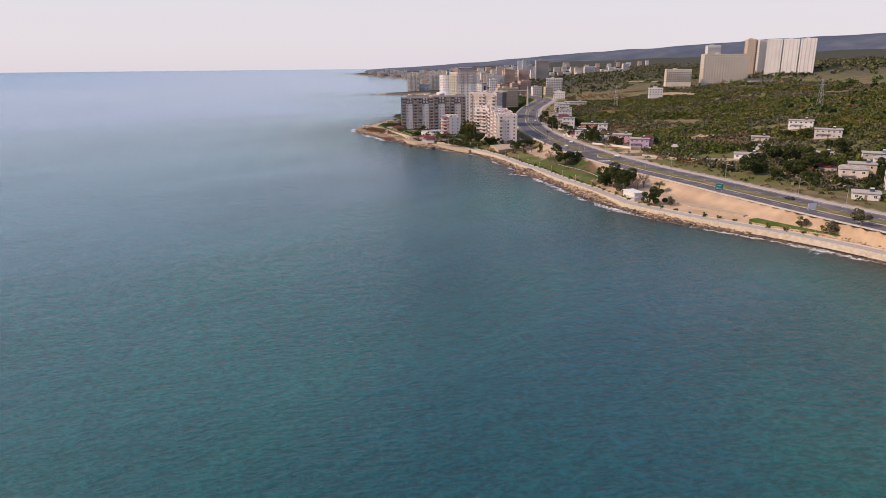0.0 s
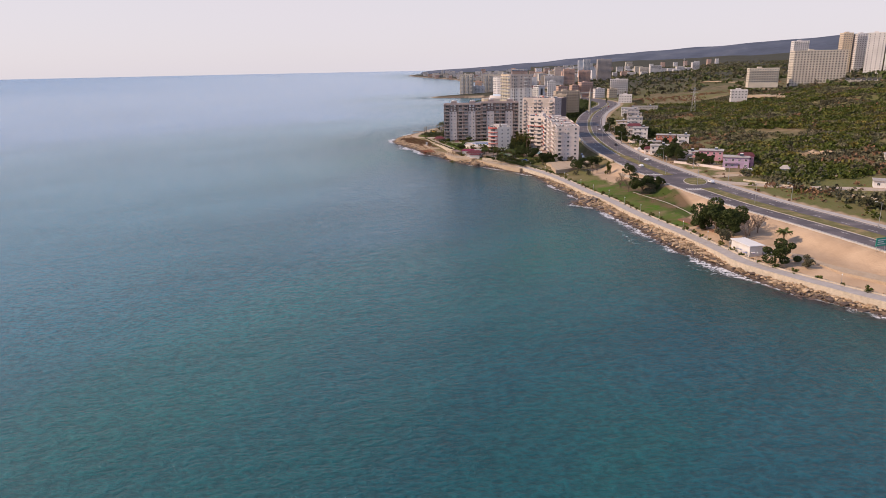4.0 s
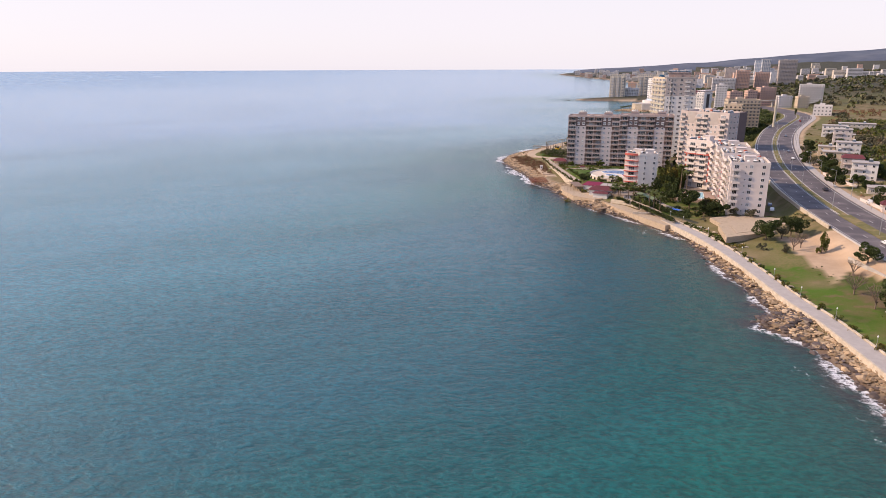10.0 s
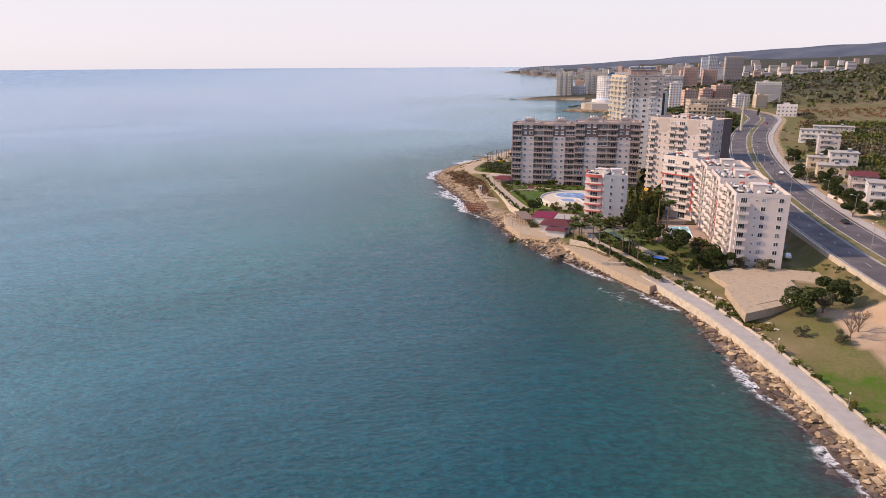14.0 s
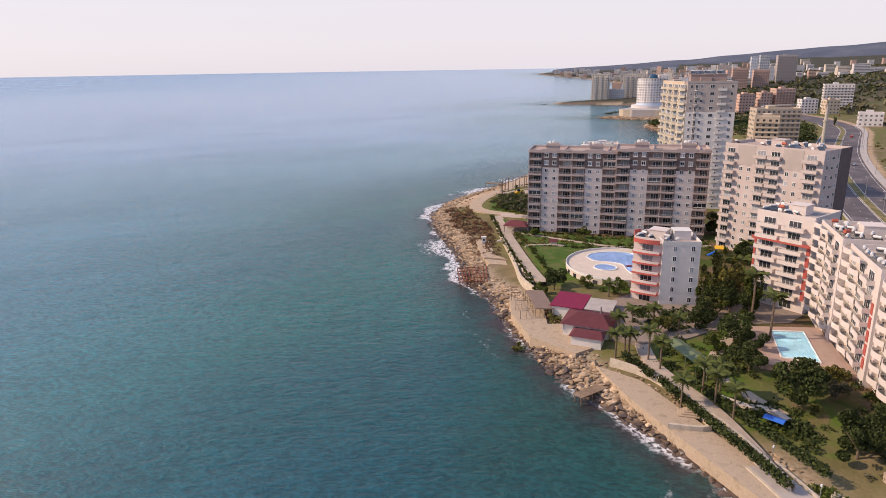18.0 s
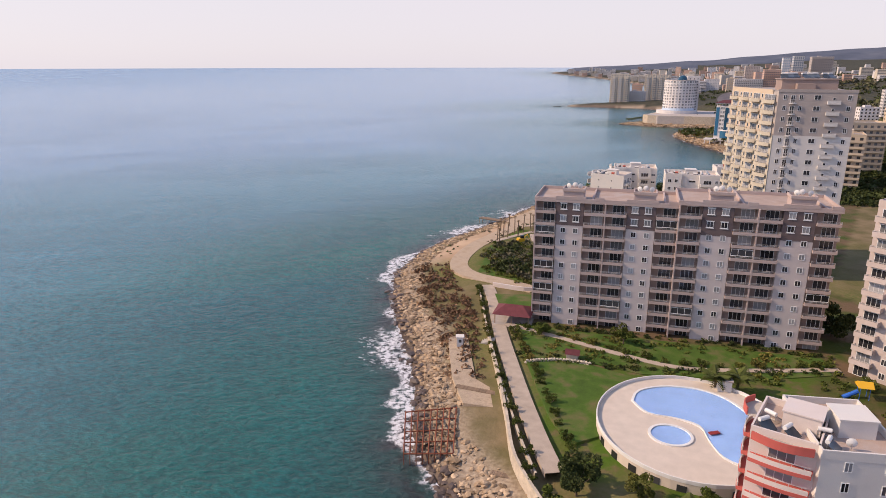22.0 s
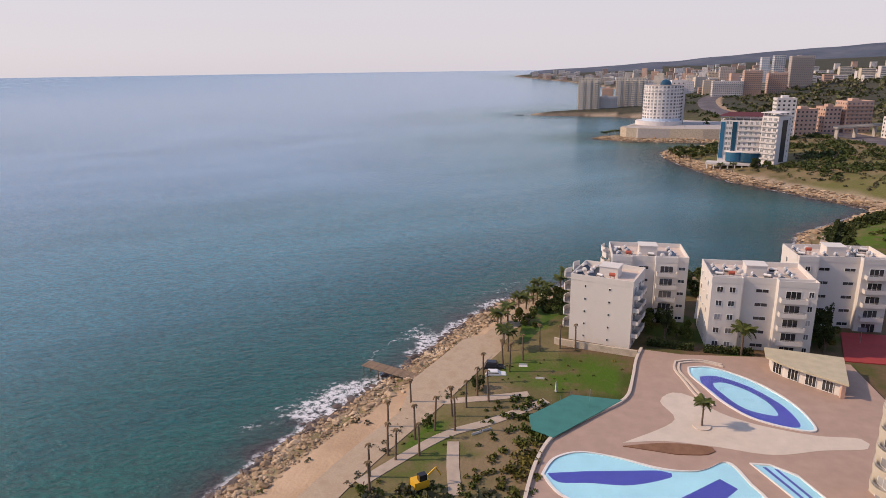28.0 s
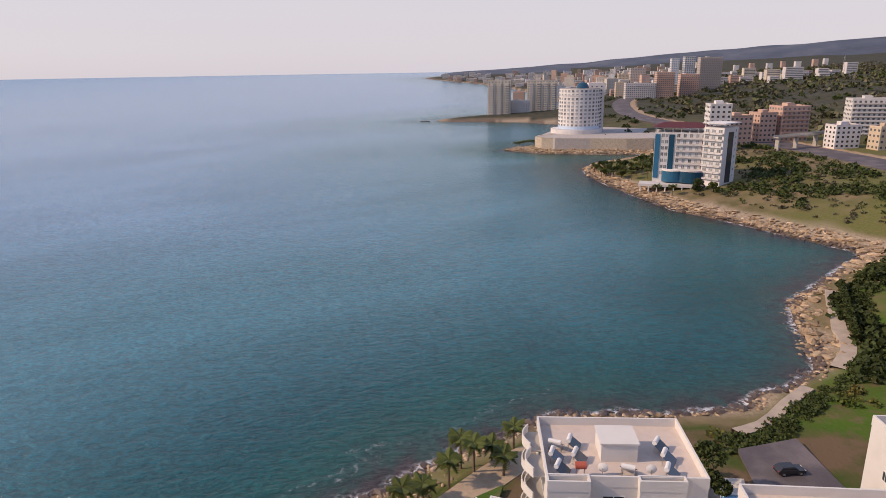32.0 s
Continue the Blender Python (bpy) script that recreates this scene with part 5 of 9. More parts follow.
slab_on("terrace", [(-8, 1238), (6, 1226), (60, 1222), (90, 1225), (110, 1300), (40, 1330), (10, 1300)], 10.8, M_PAVE, "paved terrace under the round hotel", thick=11)


def blue_hotel():
    """Two wings of white balconies, blue glass strips and a curved glass lobby, red tiled crown."""
    x, y, z0 = 46.0, 1054.0, 6.5
    ob = thing("blue_glass_hotel", "white hotel with blue glass strips, curved lobby and red roof", "hotel", pose(x, y, z0, 0, 0, -14))
    W, D, n, fh = 25.0, 16.0, 8, 3.15
    body = bmesh.new()
    box(body, 0, W, 0, D, -4, n * fh)
    part("wall", body, M_FARWHITE, ob)
    for s, w in ((1.4, 2.4), (8.2, 2.6)):
        strip_ = bmesh.new()
        box(strip_, s - w / 2, s + w / 2, -0.35, 0, 2.0, n * fh - 1)
        part("glass_strip", strip_, M_BLUEGLASS, ob, "upright blue glass strip")
    for f in range(1, n):
        for s in (4.0, 5.8, 11.4, 14.4, 17.4, 20.4, 23.2):
            window(ob, pose(s, 0, f * fh + 0.6), 1.6, 1.9, 0.1, 1, M_CURTAIN)
            if s > 10:
                balcony(ob, pose(s, 0, f * fh), 2.6, 0.9, M_FARWHITE, solid=0.2, high=0.9)
    crown = bmesh.new()
    box(crown, -1.0, W + 1, -1.0, D + 1, n * fh + 2.0, n * fh + 2.4)
    for k in range(7):
        tube(crown, (0.5 + k * 4, 0.2, n * fh), (0.5 + k * 4, 0.2, n * fh + 2.0), 0.3, 0.3, 6)
    part("roof_terrace", crown, M_FARWHITE, ob)
    tiles = bmesh.new()
    v = [tiles.verts.new(p) for p in ((-1.4, -1.4, n * fh + 2.4), (W + 1.4, -1.4, n * fh + 2.4), (W + 1.4, D + 1.4, n * fh + 2.4), (-1.4, D + 1.4, n * fh + 2.4), (4, D / 2, n * fh + 4.6), (W - 4, D / 2, n * fh + 4.6))]
    for f in ((0, 1, 5, 4), (1, 2, 5), (2, 3, 4, 5), (3, 0, 4)):
        tiles.faces.new([v[i] for i in f])
    part("tiled_roof", tiles, M_TILE, ob, "red tiled hipped roof")
    # curved glass lobby in front
    for cx, r, h0 in ((10.0, 5.5, 6.0), (19.0, 7.2, 6.2)):
        ring = [(cx + r * math.cos(math.pi + k * math.pi / 14), r * math.sin(math.pi + k * math.pi / 14) * 0.8) for k in range(15)]
        part("glass_lobby", prism(bmesh.new(), ring, 0.5, h0), M_BLUEGLASS, ob, "curved blue glass lobby")
        part("lobby_roof", prism(bmesh.new(), [(p * 1.0, q * 1.05) for p, q in ring], h0, h0 + 0.6), M_FARWHITE, ob)
    deck = bmesh.new()
    box(deck, -6, W + 4, -9, 0, -1.2, 0.0)
    part("entrance_deck", deck, M_FARWHITE, ob)
    for k in range(9):
        part("column", shared(("column",), lambda bm: tube(bm, (0, 0, -4), (0, 0, -1.2), 0.35, 0.35, 8), M_FARWHITE), parent=ob, at=pose(-5 + k * 4, -8.5, 0))
    # the wing nearer the road, turned, with its dark glass end
    wing = pose(W - 2.0, -3.0, 0, 0, 0, -32)
    WW, WD = 10.5, 13.0
    part("wall", box(bmesh.new(), 0, WW, 0, WD, -4, 9 * fh), M_FARWHITE, ob, at=wing)
    g2 = bmesh.new()
    box(g2, WW, WW + 0.25, 4.2, 8.6, 1.5, 8.3 * fh)
    part("glass_strip", g2, M_GLASS, ob, "dark glass strip down the wing's end", at=wing)
    for f in range(1, 9):
        for s in (1.8, 5.2, 8.6):
            window(ob, wing @ pose(s, 0, f * fh + 0.6), 2.2, 1.7, 0.1, 1, M_CURTAIN)
            balcony(ob, wing @ pose(s, 0, f * fh), 3.1, 0.9, M_FARWHITE, solid=0.5, high=0.9)
        window(ob, wing @ on_face("right", 11.0, f * fh + 0.7, WW, WD), 1.2, 1.4, 0.1, 1, M_CURTAIN)
    cap = box(bmesh.new(), -0.8, WW + 0.8, -0.8, WD + 0.8, 9 * fh + 1.8, 9 * fh + 2.2)
    for k in range(4):
        tube(cap, (0.4, 0.5 + k * 4, 9 * fh), (0.4, 0.5 + k * 4, 9 * fh + 1.8), 0.3, 0.3, 6)
    part("roof_terrace", cap, M_FARWHITE, ob, at=wing)
    return ob


blue_hotel()

# headland towers and the town behind
def bays(ob, W, top, count):
    """Stacked cream balcony bays standing out from a far tower's front."""
    for k in range(count):
        u = (k + 0.5) * W / count
        bay = box(bmesh.new(), u - 2.2, u + 2.2, -1.6, 0.0, 0, top)
        part("bay", bay, M_FARCREAM, ob)
        gaps = bmesh.new()
        for f in range(int(top / 2.95)):
            box(gaps, u - 1.9, u + 1.9, -1.66, -1.5, f * 2.95 + 1.2, f * 2.95 + 2.7)
        part("bay_glazing", gaps, M_CURTAIN, ob)


bays(far_block("cream fifteen-storey tower on the headland", -46, 1578, 30, 20, 48, M_FARCREAM, z0=4.0, w=1.5, gap=3.8, h=1.5), 30, 41, 3)
bays(far_block("cream tower block on the headland beside a second one", 11, 1620, 40, 20, 47, M_FARCREAM, z0=5.0, w=1.5, gap=3.8, h=1.5), 40, 39, 4)
far_block("low white seaside house between the headland towers", -20, 1592, 29, 16, 22, M_FARWHITE, z0=4.5, slabs=True)
far_block("pink terraced house behind the headland", -20, 1655, 17, 14, 31, M_FARPINK)
far_block("long white apartment block in the town", 167, 1764, 46, 16, 38, M_FARWHITE, slabs=True)
far_block("narrow white apartment block in the town", 149, 1838, 18, 14, 38, M_BEIGE)
far_block("brown brick-coloured tower with balconies", 204, 1767, 27, 18, 54, M_FARPINK, slabs=True)
far_block("tan balconied tower in the town", 245, 1788, 28, 18, 50, M_FARPINK, slabs=True)
far_block("tan residential tower in the town", 271, 1960, 18, 16, 51, M_BEIGE)
far_block("grey unfinished tower in the town", 209, 2031, 28, 18, 59, M_GREYWALL)
far_block("small white block of flats in the town", 169, 2088, 19, 14, 37, M_FARWHITE)
far_block("cream block of flats in the town", 207, 2183, 24, 16, 47, M_BEIGE)
far_block("pale high-rise with bluish glass", 259, 1850, 17, 16, 77, M_FARWHITE, w=2.6, h=2.2, gap=3.0, pane=M_PALEGLASS, head=False)
far_block("slim pale glass-fronted high-rise", 253, 1925, 13, 14, 75, M_FARWHITE, w=2.4, h=2.0, gap=3.0, pane=M_PALEGLASS, head=False)
far_block("greyish high-rise with balconies", 322, 1956, 38, 20, 77, M_GREYWALL, slabs=True)
far_block("salmon apartment block by the footbridge", 124, 1165, 16, 14, 31, M_FARPINK, rot=12)
far_block("salmon apartment block near the footbridge", 145, 1176, 12, 14, 32, M_FARPINK, rot=12)
far_block("peach apartment block with white balconies", 164, 1180, 20, 16, 36, M_FARPINK, rot=12, slabs=True)
far_block("white stepped house on the hill", 103, 1140, 13, 12, 40, M_FARWHITE)
far_block("white house with a wide roof", 178, 1136, 16, 11, 27, M_FARWHITE, rot=10, roof=M_TILE)
far_block("white villa beside the cutting", 196, 1124, 13, 10, 27, M_BEIGE, rot=10, roof=M_TILE)
far_block("beige apartment block above the road", 97, 872, 28, 16, 34, M_BEIGE, rot=6, slabs=True)
far_block("sand-coloured apartment house by the road", 84, 838, 14, 15, 31, M_BEIGE, rot=-10, slabs=True)
far_block("cream flats on the slope", 216, 1185, 28, 15, 40, M_FARWHITE, rot=-8, slabs=True)
far_block("white house with a red roof edge", 187, 986, 17, 10, 24, M_FARWHITE, rot=-12, roof=M_TILE)
far_block("tall beige slab on the hill", 434, 986, 64, 20, 76, M_FARCREAM, rot=-8, z0=30, w=1.7, h=1.6, gap=3.6, pane=M_GLASS)
far_block("white high-rise behind the beige slab", 521, 1240, 23, 20, 95, M_FARWHITE, rot=-10, slabs=True)
far_block("cream high-rise on the hill", 538, 1130, 13, 18, 102, M_BEIGE, rot=-10)
far_block("white high-rise with balconies on the hill", 552, 1118, 13, 18, 100, M_FARWHITE, rot=-10, slabs=True)
for k in range(3):
    far_block("white-grey high-rise slab with shaded reveals", 542 + k * 21, 1062 - k * 11, 22, 22, 99, M_FARWHITE, rot=-30, gap=5.5, w=1.0)
far_block("unfinished concrete building with open storeys", 467, 905, 72, 22, 40, M_CONC, rot=-26, fh=5.0, w=4.4, h=3.2, gap=5.2, head=False, roof=M_CONC)
far_block("cream four-storey flats on the hill", 363, 982, 36, 16, 55, M_FARCREAM, rot=-10, z0=37, slabs=True)
far_block("white country house among olive trees", 286, 850, 17, 11, 33, M_FARWHITE, rot=-12, z0=24)
r2 = random.Random(11)
for k in range(34):
    yy = 1950 + k * 42 + r2.uniform(-20, 20)
    xx = 120 + (k % 5) * 60 + r2.uniform(-30, 30) - (yy - 1950) * 0.1
    far_block("distant plastered block of flats in the town", xx, yy, r2.uniform(14, 30), 14, ground_at(xx, yy) + r2.uniform(12, 34), (M_FARWHITE, M_FARCREAM, M_FARPINK, M_FARWHITE, M_FARWHITE)[k % 5], rot=r2.uniform(-20, 20), head=False)
for k in range(7):
    xx, yy = 700 + k * 45 + r2.uniform(-8, 8), 3000 + r2.uniform(-40, 40) - k * 6
    far_block("distant white block on the hillside", xx, yy, r2.uniform(12, 20), 14, ground_at(xx, yy) + r2.uniform(14, 24), (M_FARWHITE, M_FARPINK)[k % 2], head=False)

# the low town along the far shore: too far to tell house from house
r3 = random.Random(5)
town = bmesh.new()
for k in range(330):
    yy = r3.uniform(1900, 3950)
    cx = float(np.interp(yy, [1900, 2100, 2500, 2900, 3300, 3650, 3980], [60, 60, 20, -60, -180, -330, -440]))
    xx = cx + 25 + r3.random() ** 1.6 * (520 if yy < 3300 else 900)
    zz, w_, h_ = ground_at(xx, yy), r3.uniform(6, 15), r3.choice((7, 10, 10, 13, 16, 22))
    box(town, xx - w_, xx + w_, yy, yy + 14, zz - 5, zz + h_, r3.choice((0, 0, 0, 1, 2)))
    for f in range(int(h_ / 3)):
        box(town, xx - w_ + 1, xx + w_ - 1, yy - 0.15, yy, zz + 1.0 + 3 * f, zz + 2.2 + 3 * f, 3)
town_me = mesh_of("far_town", town, M_FARWHITE, M_FARCREAM, M_FARPINK, M_CURTAIN)
tagged(new("far_town", town_me), "pale low houses of a far seaside town", "town", kind="stuff")


# ---- roads, paths and terraces ----
ROADZ = road_z(np.array([p[1] for p in ROAD_LINE]))
road = strip("road", ROAD_LINE, 24.0, 0.05, M_ASPHALT, "worn dual carriageway asphalt along the shore", thick=0.4, zs=ROADZ)
RL = [Vector(p) for p in spline(ROAD, 4)]


def road_sub(y0, y1):
    pts = [p for p in RL if y0 <= p.y <= y1]
    return pts, road_z(np.array([p.y for p in pts]))


for y0, y1, w, lab in ((100, 386, 6.0, "wide grassy median with kerbs"), (419, 1000, 2.6, "narrow median with yellowing shrubs")):
    pts, zs = road_sub(y0, y1)
    strip("median_kerb", pts, w + 0.4, 0.20, M_KERB, "pale kerb round the median", zs=zs, thick=0.3)
    strip("median", pts, w, 0.26, M_DRYGRASS, lab, zs=zs, thick=0.3)
pts, zs = road_sub(419, 500)
strip("median", pts, 4.6, 0.24, M_DRYGRASS, "dry grass widening of the median", zs=zs, thick=0.3)
isl = [(105 + 5.2 * math.cos(k * math.tau / 28) + 1.8 * math.sin(k * math.tau / 28), 402 + 10.0 * math.sin(k * math.tau / 28)) for k in range(28)]
slab_on("roundabout_kerb", [((x - 105) * 1.08 + 105, (y - 402) * 1.05 + 402) for x, y in isl], 8.2, M_KERB, "kerb of the oval traffic island")
slab_on("roundabout", isl, 8.28, M_DRYGRASS, "oval traffic island with dry grass")
pts, zs = road_sub(100, 1000)
strip("pavement", pts, 3.4, 0.2, M_PAVE, "pale pavement beside the carriageway", zs=zs, side=-13.9, thick=0.6)
strip("kerb", pts, 0.5, 0.28, M_KERB, "kerb along the seaward road edge", zs=zs, side=12.2, thick=0.5)
strip("retaining_wall", [p for p in pts if p.y > 470 and p.y < 640], 0.7, 1.0, M_STONE, "pale retaining wall beside the road", zs=road_z(np.array([p.y for p in pts if p.y > 470 and p.y < 640])), side=13.2, thick=7.5)
for side in (-5.6, 5.6):
    q = [p for p in pts if p.y < 960]
    for i in range(2, len(q) - 3, 3):
        if 383 < q[i].y < 421:
            continue
        a, b = q[i], q[i + 1]
        d = (b - a).normalized()
        nv = Vector((-d.y, d.x)) * side
        m = Matrix.Translation((a.x + nv.x, a.y + nv.y, float(road_z(a.y)) + 0.052)) @ pose(0, 0, 0, 0, 0, math.degrees(math.atan2(d.y, d.x)))
        part("lane_mark", shared(("lane_mark",), lambda bm: box(bm, 0, 3.6, -0.09, 0.09, 0, 0.012), M_LINE), parent=road, at=m)
for side in (-10.9, 10.9, -1.9, 1.9):
    q = [p for p in pts if (419 if abs(side) < 3 else 100) < p.y < 980]
    strip("edge_line", q, 0.18, 0.066, M_LINE, zs=road_z(np.array([p.y for p in q])), side=side, thick=0.01, parent=road)
# crossing lines at the junction
for k in range(9):
    for yy in (424, 381):
        part("lane_mark", shared(("zebra",), lambda bm: box(bm, 0, 0.5, -2.0, 2.0, 0, 0.012), M_LINE), parent=road, at=pose(np.interp(yy, [381, 424], [105.4, 97]) - 10 + k * 1.0, yy, 8.055, 0, 0, 12))
# side road at the junction, running inland
strip("side_road", spline([(112, 402), (128, 392), (150, 380), (185, 366), (230, 350)], 3), 8.0, 0.18, M_PATH, "dusty side road leading inland", thick=0.5)
strip("side_road", spline([(118, 415), (128, 418), (150, 417), (175, 408)], 3), 6.0, 0.16, M_DIRT, "dusty parallel lane by the houses", thick=0.5)

for lab, line, wide in (("pale dirt track across the hillside", [(202, 851), (230, 845), (268, 862), (288, 842), (300, 810)], 5.0), ("sandy lane between the pasture and the trees", [(355, 815), (337, 845), (372, 960), (400, 1085), (404, 1186), (370, 1270)], 6.0)):
    strip("dirt_track", spline(line, 6), wide, 0.25, M_DIRT, lab, thick=1.2)
slab_on("building_site", [(300, 872), (330, 836), (372, 850), (360, 890)], ground_at(335, 862) + 0.6, M_DIRT, "levelled sandy plot on the hill", thick=3.0)
PROM = [(190, 105), (165, 159), (145, 199), (132, 220), (117, 239), (101, 259), (86.5, 281), (83, 295), (80, 308), (76, 324), (71, 340), (67, 355), (63.5, 371), (59.5, 388), (54.5, 403), (50.5, 419), (44.5, 442), (36, 467), (28, 484), (23.5, 493)]
PL = spline(PROM, 3)
promenade = strip("promenade", PL, 4.4, 0.12, M_PAVE, "pale paved seaside promenade", thick=1.8, zs=np.full(len(PL), 2.75))
strip("promenade_wall", PL, 0.45, 0.45, M_STONE, "low stone wall along the promenade", thick=1.2, zs=np.full(len(PL), 2.75), side=-2.6)
strip("promenade_edge", PL, 0.5, 0.2, M_STONE, "stone edging of the promenade towards the rocks", thick=2.2, zs=np.full(len(PL), 2.75), side=2.5)

slab_on("lawn", [(122, 246), (136, 227), (150, 208), (158, 212), (150, 232), (134, 250)], 3.7, M_GRASS, "grass strip beside the shore road", thick=1.2)
wl_ = spline([(70, 414), (73, 398), (77.5, 384), (83, 370), (86, 355), (87, 346)], 3)
strip("lawn_wall", wl_[6:], 0.35, 0.0, M_CONC, "low concrete wall between lawn and sand", zs=np.full(len(wl_) - 6, 4.35), thick=2.2)
slab_on("dirt_yard", [(80, 340), (86, 322), (93, 300), (103, 302), (98, 330), (92, 344)], 3.72, M_SOIL, "bare reddish earth under the trees", thick=1.2)
slab_on("sandy_lot", [(97, 300), (108, 268), (122, 251), (132, 254), (127, 276), (115, 300)], 4.0, M_DIRT, "pale sandy car park", thick=1.6)
slab_on("concrete_pad", [(43, 459), (61, 473), (60.5, 489), (42, 479)], 5.3, M_TERRACE, "empty concrete pad with low walls", thick=2.2)
slab_on("concrete_floor", [(47, 466), (59, 475), (58.5, 485), (46, 477.5)], 5.42, M_TERRACE, "worn screed on the concrete pad", thick=0.2)
slab_on("dirt_yard", [(44, 480), (62, 490), (74, 486), (72, 499), (50, 500), (40, 492)], 4.95, M_TERRACE, "levelled earth beside the white flats", thick=1.6)

# garden of the first houses
slab_on("lawn", [(-34, 616), (-24, 588), (-19, 579), (-13.5, 584), (-14.5, 598), (-9, 606), (-22, 611)], 4.64, M_GRASS, "bright garden lawn by the pool", thick=1.0)
slab_on("lawn", [(-37, 627), (-32, 613.5), (-8, 608), (14, 612), (28, 618), (28, 626), (-20, 626)], 4.66, M_GRASS, "planted green strip before the long block", thick=1.0)
slab_on("lawn", [(-46, 646), (-41, 632), (-35, 634), (-35, 648)], 4.62, M_GRASS, "small lawn beside the long block", thick=1.0)
strip("garden_path", spline([(-39, 626), (-25, 621), (-12, 616), (0, 613), (14, 616), (30, 621)], 3), 1.6, 0.0, M_PATH, "pale garden path with bushes", zs=np.full(len(spline([(-39, 626), (-25, 621), (-12, 616), (0, 613), (14, 616), (30, 621)], 3)), 4.76), thick=0.4)
sp = spline([(-20.5, 571), (-24, 579), (-29, 592), (-34, 606), (-39.5, 622), (-45, 640), (-49.5, 653)], 3)
strip("garden_path", sp, 3.2, 0.0, M_PATH, "grey paved path between garden and shore", zs=np.linspace(4.45, 4.45, len(sp)), thick=0.8)
strip("garden_wall", sp, 0.35, 0.25, M_STONE, "low white edging of the garden path", zs=np.linspace(4.45, 4.45, len(sp)), thick=1.2, side=3.0)
sp = spline([(-36, 652), (-47, 657), (-57, 661.5), (-63, 671), (-64, 687), (-60.5, 705), (-54, 727), (-50, 743), (-47, 760), (-42, 778), (-33, 792), (-22, 806), (-8, 812)], 4)
strip("dirt_track", sp, 5.6, 0.12, M_DIRT, "pale sandy track round the point", thick=1.2)
slab_on("dirt_apron", [(-58, 716), (-47, 736), (-43, 748), (-46, 764), (-54, 757), (-60, 735)], 3.45, M_DIRT, "sandy turning place by the shore", thick=1.2)
strip("garden_wall", spline([(-48, 652.5), (-39, 650.5), (-35.5, 651)], 3), 0.4, 1.2, M_PINKWHITE, "pale garden wall by the track", thick=1.8)
slab_on("lawn", [(-55, 664), (-38, 655), (-35, 655), (-34, 690), (-50, 697), (-58, 694)], 4.3, M_GRASS, "overgrown green plot by the track", thick=1.4)
slab_on("lawn", [(-56, 700), (-50, 704), (-41, 711), (-41, 716), (-47, 714), (-54, 722), (-57.5, 712)], 3.7, M_GRASS, "patchy lawn with bare palms", thick=1.4)
slab_on("lawn", [(-40, 716), (-34, 727), (-31, 716), (-33, 700), (-42, 700)], 3.7, M_GRASS, "shrubby garden by the pool terrace", thick=1.4)
slab_on("lawn", [(-45, 735), (-35, 735), (-20, 735), (-17, 752), (-30, 757), (-40, 752), (-44, 746)], 3.8, M_GRASS, "wide lawn before the white houses", thick=1.4)
slab_on("lawn", [(-41, 756), (-32, 762), (-29, 780), (-26, 796), (-36, 788), (-42, 772)], 4.0, M_GRASS, "lawn on the seaward side of the white house", thick=1.4)
for pth in ([(-58, 699), (-49, 714), (-41, 721), (-32.5, 730)], [(-46.5, 713), (-45, 706), (-43, 699)], [(-57, 727), (-48, 727.5), (-36, 732)]):
    q = spline(pth, 2.5)
    strip("garden_path", q, 2.0, 0.10, M_PATH, "grey path through the palm lawn", thick=0.5)

slab_on("forecourt", [(-1, 560), (-5, 550), (-1, 536), (6, 533), (16, 538), (27, 549), (40, 553), (46, 562), (44, 570), (30, 571), (20, 574), (10, 574)], 4.62, M_FORECOURT, "brownish paved forecourt of the small house", thick=1.2)
strip("garden_path", spline([(30, 549), (24, 538), (20, 526), (24, 516), (30, 508)], 3), 2.4, 0.12, M_PATH, "tan path winding below the palms", thick=0.6)

# pool terraces
def oval(cx, cy, rx, ry, n=40, turn=0.0, a0=0.0, a1=math.tau):
    c, s = math.cos(turn), math.sin(turn)
    out = []
    for k in range(n):
        a = a0 + (a1 - a0) * k / n
        x, y = rx * math.cos(a), ry * math.sin(a)
        out.append((cx + c * x - s * y, cy + s * x + c * y))
    return out


def grown(pts, by):
    cx, cy = sum(p[0] for p in pts) / len(pts), sum(p[1] for p in pts) / len(pts)
    return [(cx + (x - cx) * (1 + by / max(1e-3, math.hypot(x - cx, y - cy))), cy + (y - cy) * (1 + by / max(1e-3, math.hypot(x - cx, y - cy)))) for x, y in pts]


def loop_band(outer, inner, z0, z1):
    bm = bmesh.new()
    n = len(outer)
    vs = [[bm.verts.new((*p, z)) for p in q] for q in (outer, inner) for z in (z0, z1)]
    ol, oh, il, ih = vs
    for k in range(n):
        j = (k + 1) % n
        for f in ((ol[k], ol[j], oh[j], oh[k]), (oh[k], oh[j], ih[j], ih[k]), (ih[k], ih[j], il[j], il[k]), (il[k], il[j], ol[j], ol[k])):
            bm.faces.new(f)
    return bm


